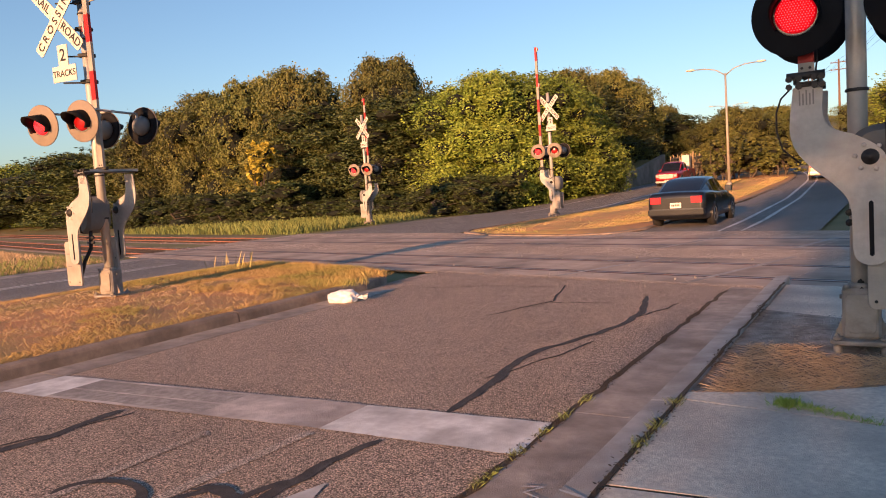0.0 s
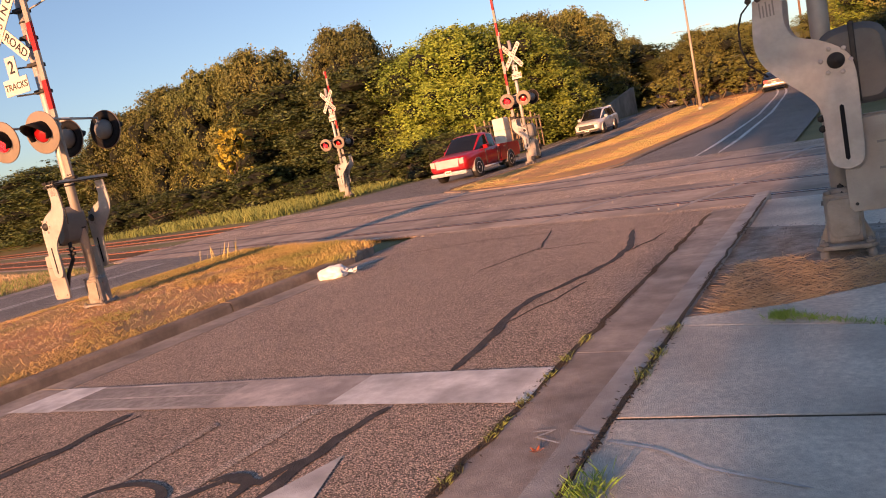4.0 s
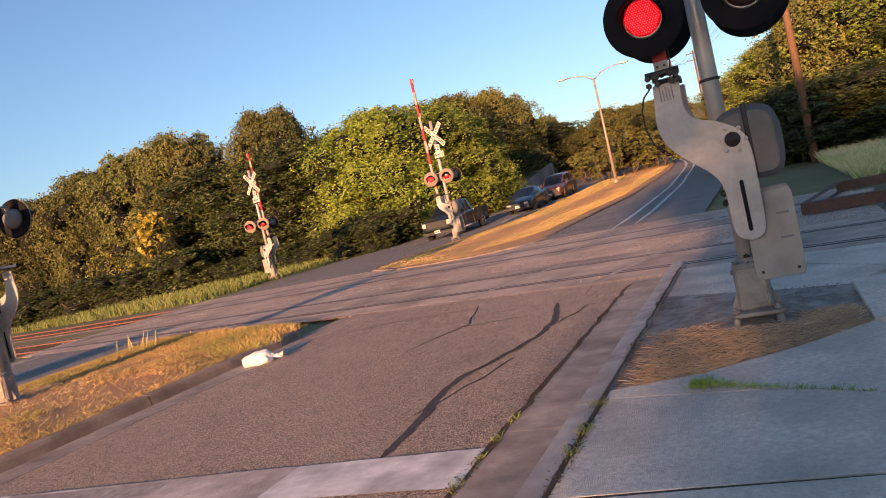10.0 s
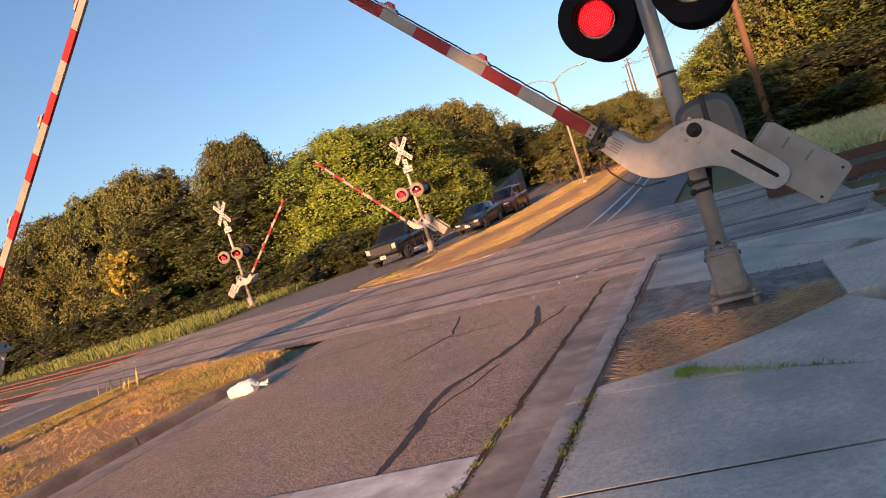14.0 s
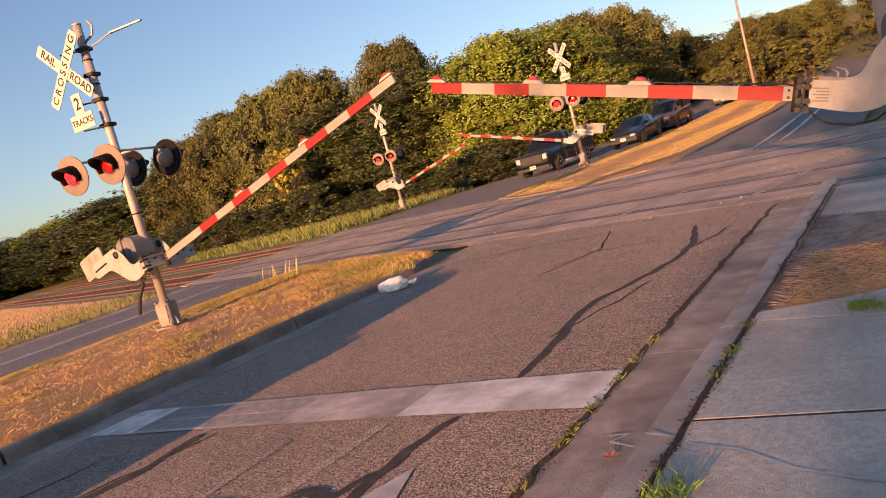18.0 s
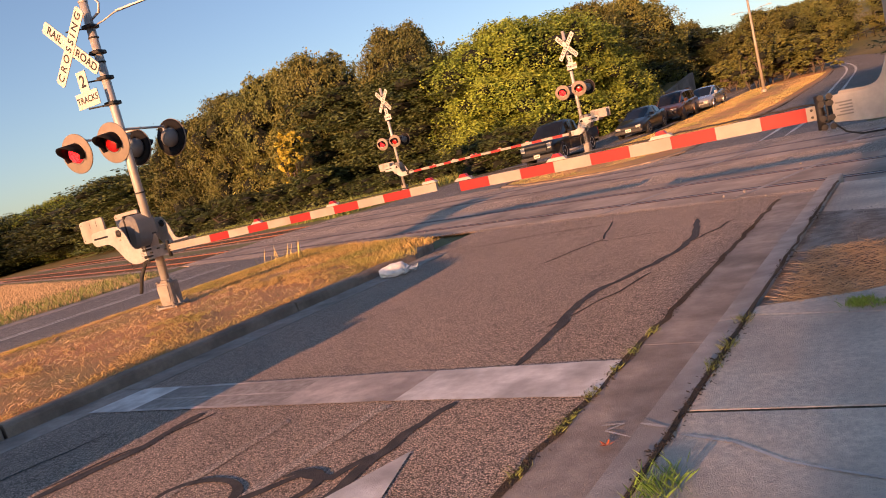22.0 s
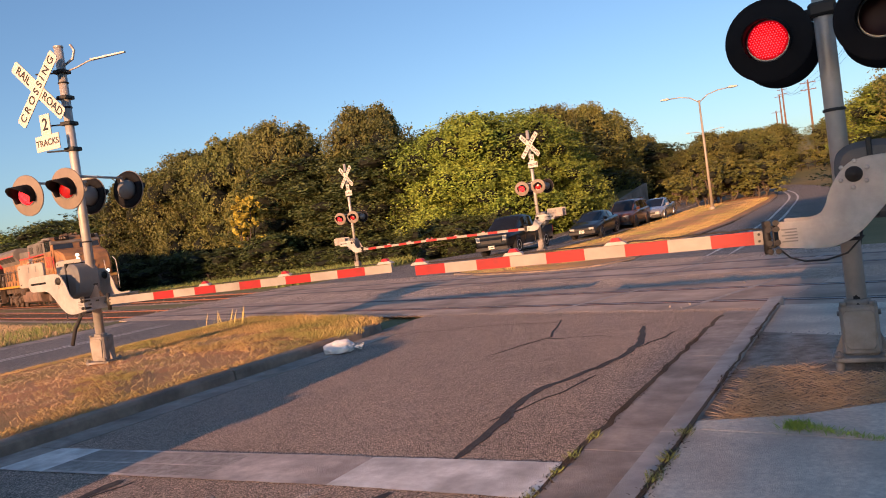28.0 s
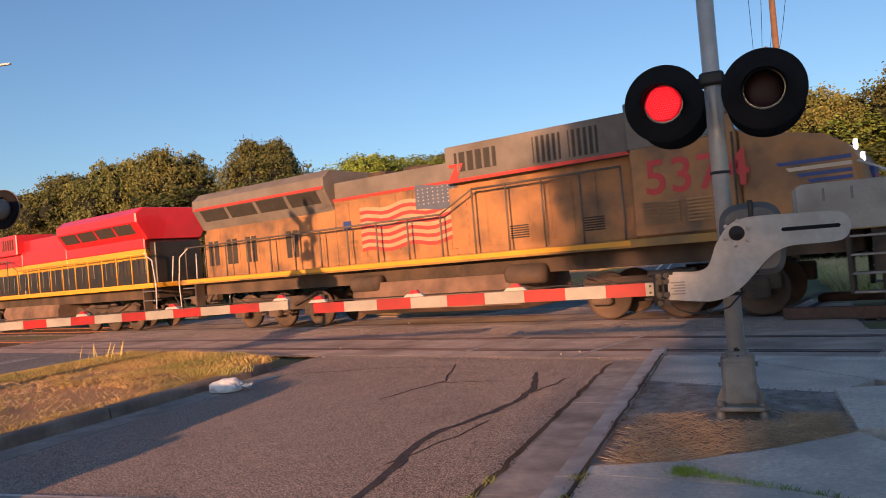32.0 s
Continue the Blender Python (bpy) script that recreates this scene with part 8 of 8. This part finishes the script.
tagged(part("loose_stones", bm, M_GRAVEL), "small pale stones scattered over crossing and dirt bed", "stones", kind="stuff")
# steel beam lying by the far track on the right
beam = empty("rusty_track_frame", pose(0, 0, 0), "rusty steel frame beside the far track", "steel frame")
for s in (-1.5, 1.9):
    bm = bmesh.new()
    sweep(bm, T2, frange(0.9, 14, 8), [(-0.08, 0), (0.08, 0), (0.08, 0.2), (-0.08, 0.2)], s, 0.02)
    part("beam", fixed(bm), M_RUSTBEAM, beam)
bm = bmesh.new()
sweep(bm, T2, [0.85, 1.0], [(-1.5, 0), (1.9, 0), (1.9, 0.2), (-1.5, 0.2)], 0, 0.02)
part("end_beam", fixed(bm), M_RUSTBEAM, beam)

# ---- what moves ----
def gate_rows(base, side, rows):
    """Gate angles over time: 90 is upright, 0 lies across the road."""
    return [(t, base @ pose(0, 0, 0, 0, -side * a, 0)) for t, a in rows]


def lane_rows(x0, away, rows, back=0.0):
    """Along a lane: seconds and y; the lane bends with the road."""
    out = []
    for t, y in rows:
        y += back
        x = arc_x(x0, y)
        k = (arc_x(x0, y + 1) - arc_x(x0, y - 1)) / 2
        turn = -math.degrees(math.atan(k)) + (0 if away else 180)
        pitch = math.degrees(math.atan((height(x, y + 1.5) - height(x, y - 1.5)) / 3)) * (1 if away else -1)
        out.append((t, pose(x, y, height(x, y) + 0.005, 0, 0, turn) @ pose(0, 0, 0, pitch, 0, 0)))
    return out


def train_rows(lag, flip):
    out = []
    for t in [0, 4, 8, 12, 16, 20, 22] + [23 + 0.5 * i for i in range(19)]:
        f = -9.0 + 11.1 * (t - 31) + 0.5 * max(0, t - 31) - lag
        xa, xb = f - 3.8, f - 15.8
        ya, yb = track_y(xa, T2), track_y(xb, T2)
        a = math.atan2(ya - yb, xa - xb)
        x, y = xa + 4.0 * math.cos(a), ya + 4.0 * math.sin(a)
        if flip:
            out.append((t, pose(x - 20.6 * math.cos(a), y - 20.6 * math.sin(a), 0.02, 0, 0, math.degrees(a) + 180)))
        else:
            out.append((t, pose(x, y, 0.02, 0, 0, math.degrees(a))))
    return out


R_GATE = [(0, 90), (10.4, 90), (11.0, 87), (11.5, 81.1), (12.0, 75), (12.5, 67.6), (13.0, 60), (13.5, 53), (14.0, 48), (14.5, 44), (15.0, 39.7), (15.5, 35), (17.5, 20.5), (18.0, 16.8), (18.5, 13), (19.0, 8.6), (19.5, 4.5), (20.0, 1.5), (20.5, 0.4), (32, 0.4)]
L_GATE = [(0, 90), (10.4, 90), (11.0, 83), (12.0, 65), (13.0, 50.5), (14.0, 42.6), (15.0, 35.8), (15.5, 31.8), (17.5, 17.8), (18.0, 14.6), (18.5, 11), (19.0, 7.5), (19.5, 3.5), (20.0, 1.2), (20.5, 0.4), (32, 0.4)]
RED_Y = [(0, 64.2), (4.5, 27.3), (8, -1.4), (12, -34), (14, -40), (32, -58)]


def motions():
    for piv, side, rows in ((gate_r, -1, R_GATE), (gate_l, 1, L_GATE), (gate_b, -1, R_GATE), (gate_c, 1, L_GATE)):
        walk(piv, gate_rows(piv.matrix_basis.copy(), side, rows))
    walk(leader, train_rows(0.0, False))
    walk(second, train_rows(21.4, True))
    walk(red_pickup, lane_rows(-16.0, False, RED_Y))
    walk(load_trailer, lane_rows(-16.0, False, RED_Y, 4.95 - 0.7))
    walk(white_suv, lane_rows(-16.6, False, [(0, 80), (4.5, 48.4), (6.5, 33), (7.5, 25), (8.5, 16.4), (9, 11.9), (10.5, -1), (13, -18), (16, -30), (32, -50)]))
    walk(black_pickup, lane_rows(-16.5, False, [(0, 108), (4.5, 74), (6, 64), (7, 56), (8, 49.7), (9, 43.8), (10, 39.3), (11, 36.8), (12, 35.7), (12.8, 35.5), (32, 35.5)]))
    walk(black_sedan, lane_rows(-14.55, False, [(0, 95.5), (4.5, 71.6), (6, 67.9), (7, 63.3), (8, 56.9), (9, 51.2), (10, 47.4), (11, 44.6), (12, 43.1), (13, 42.7), (32, 42.7)]))
    walk(brown_suv, lane_rows(-14.1, False, [(0, 132.4), (4.5, 95.4), (6, 83.0), (7, 75.1), (8, 67.1), (9, 60.0), (10, 53.9), (11, 50.8), (12, 48.7), (13, 48.1), (32, 48.1)]))
    walk(silver_sedan, lane_rows(-13.3, False, [(0, 151.3), (10, 110.5), (13, 81.6), (15, 73.1), (17.5, 64.6), (19, 58.6), (20, 55.2), (21, 53.2), (22, 52.7), (32, 52.7)]))
    walk(grey_sedan, lane_rows(-5.6, True, [(0, 24.8), (2.5, 50.5), (4.5, 71), (6, 85), (9, 112), (12, 138), (20, 172), (32, 178)]))
    walk(tan_suv, lane_rows(-4.2, True, [(0, 60), (2.5, 87), (5, 114), (9, 150), (20, 176), (32, 179)]))
    walk(near_pickup, lane_rows(-6.45, True, [(0, -58), (10, -48), (12, -32), (13.5, -20), (14.5, -10), (15.5, -5.2), (16.5, -3.3), (32, -3.3)]))


motions()
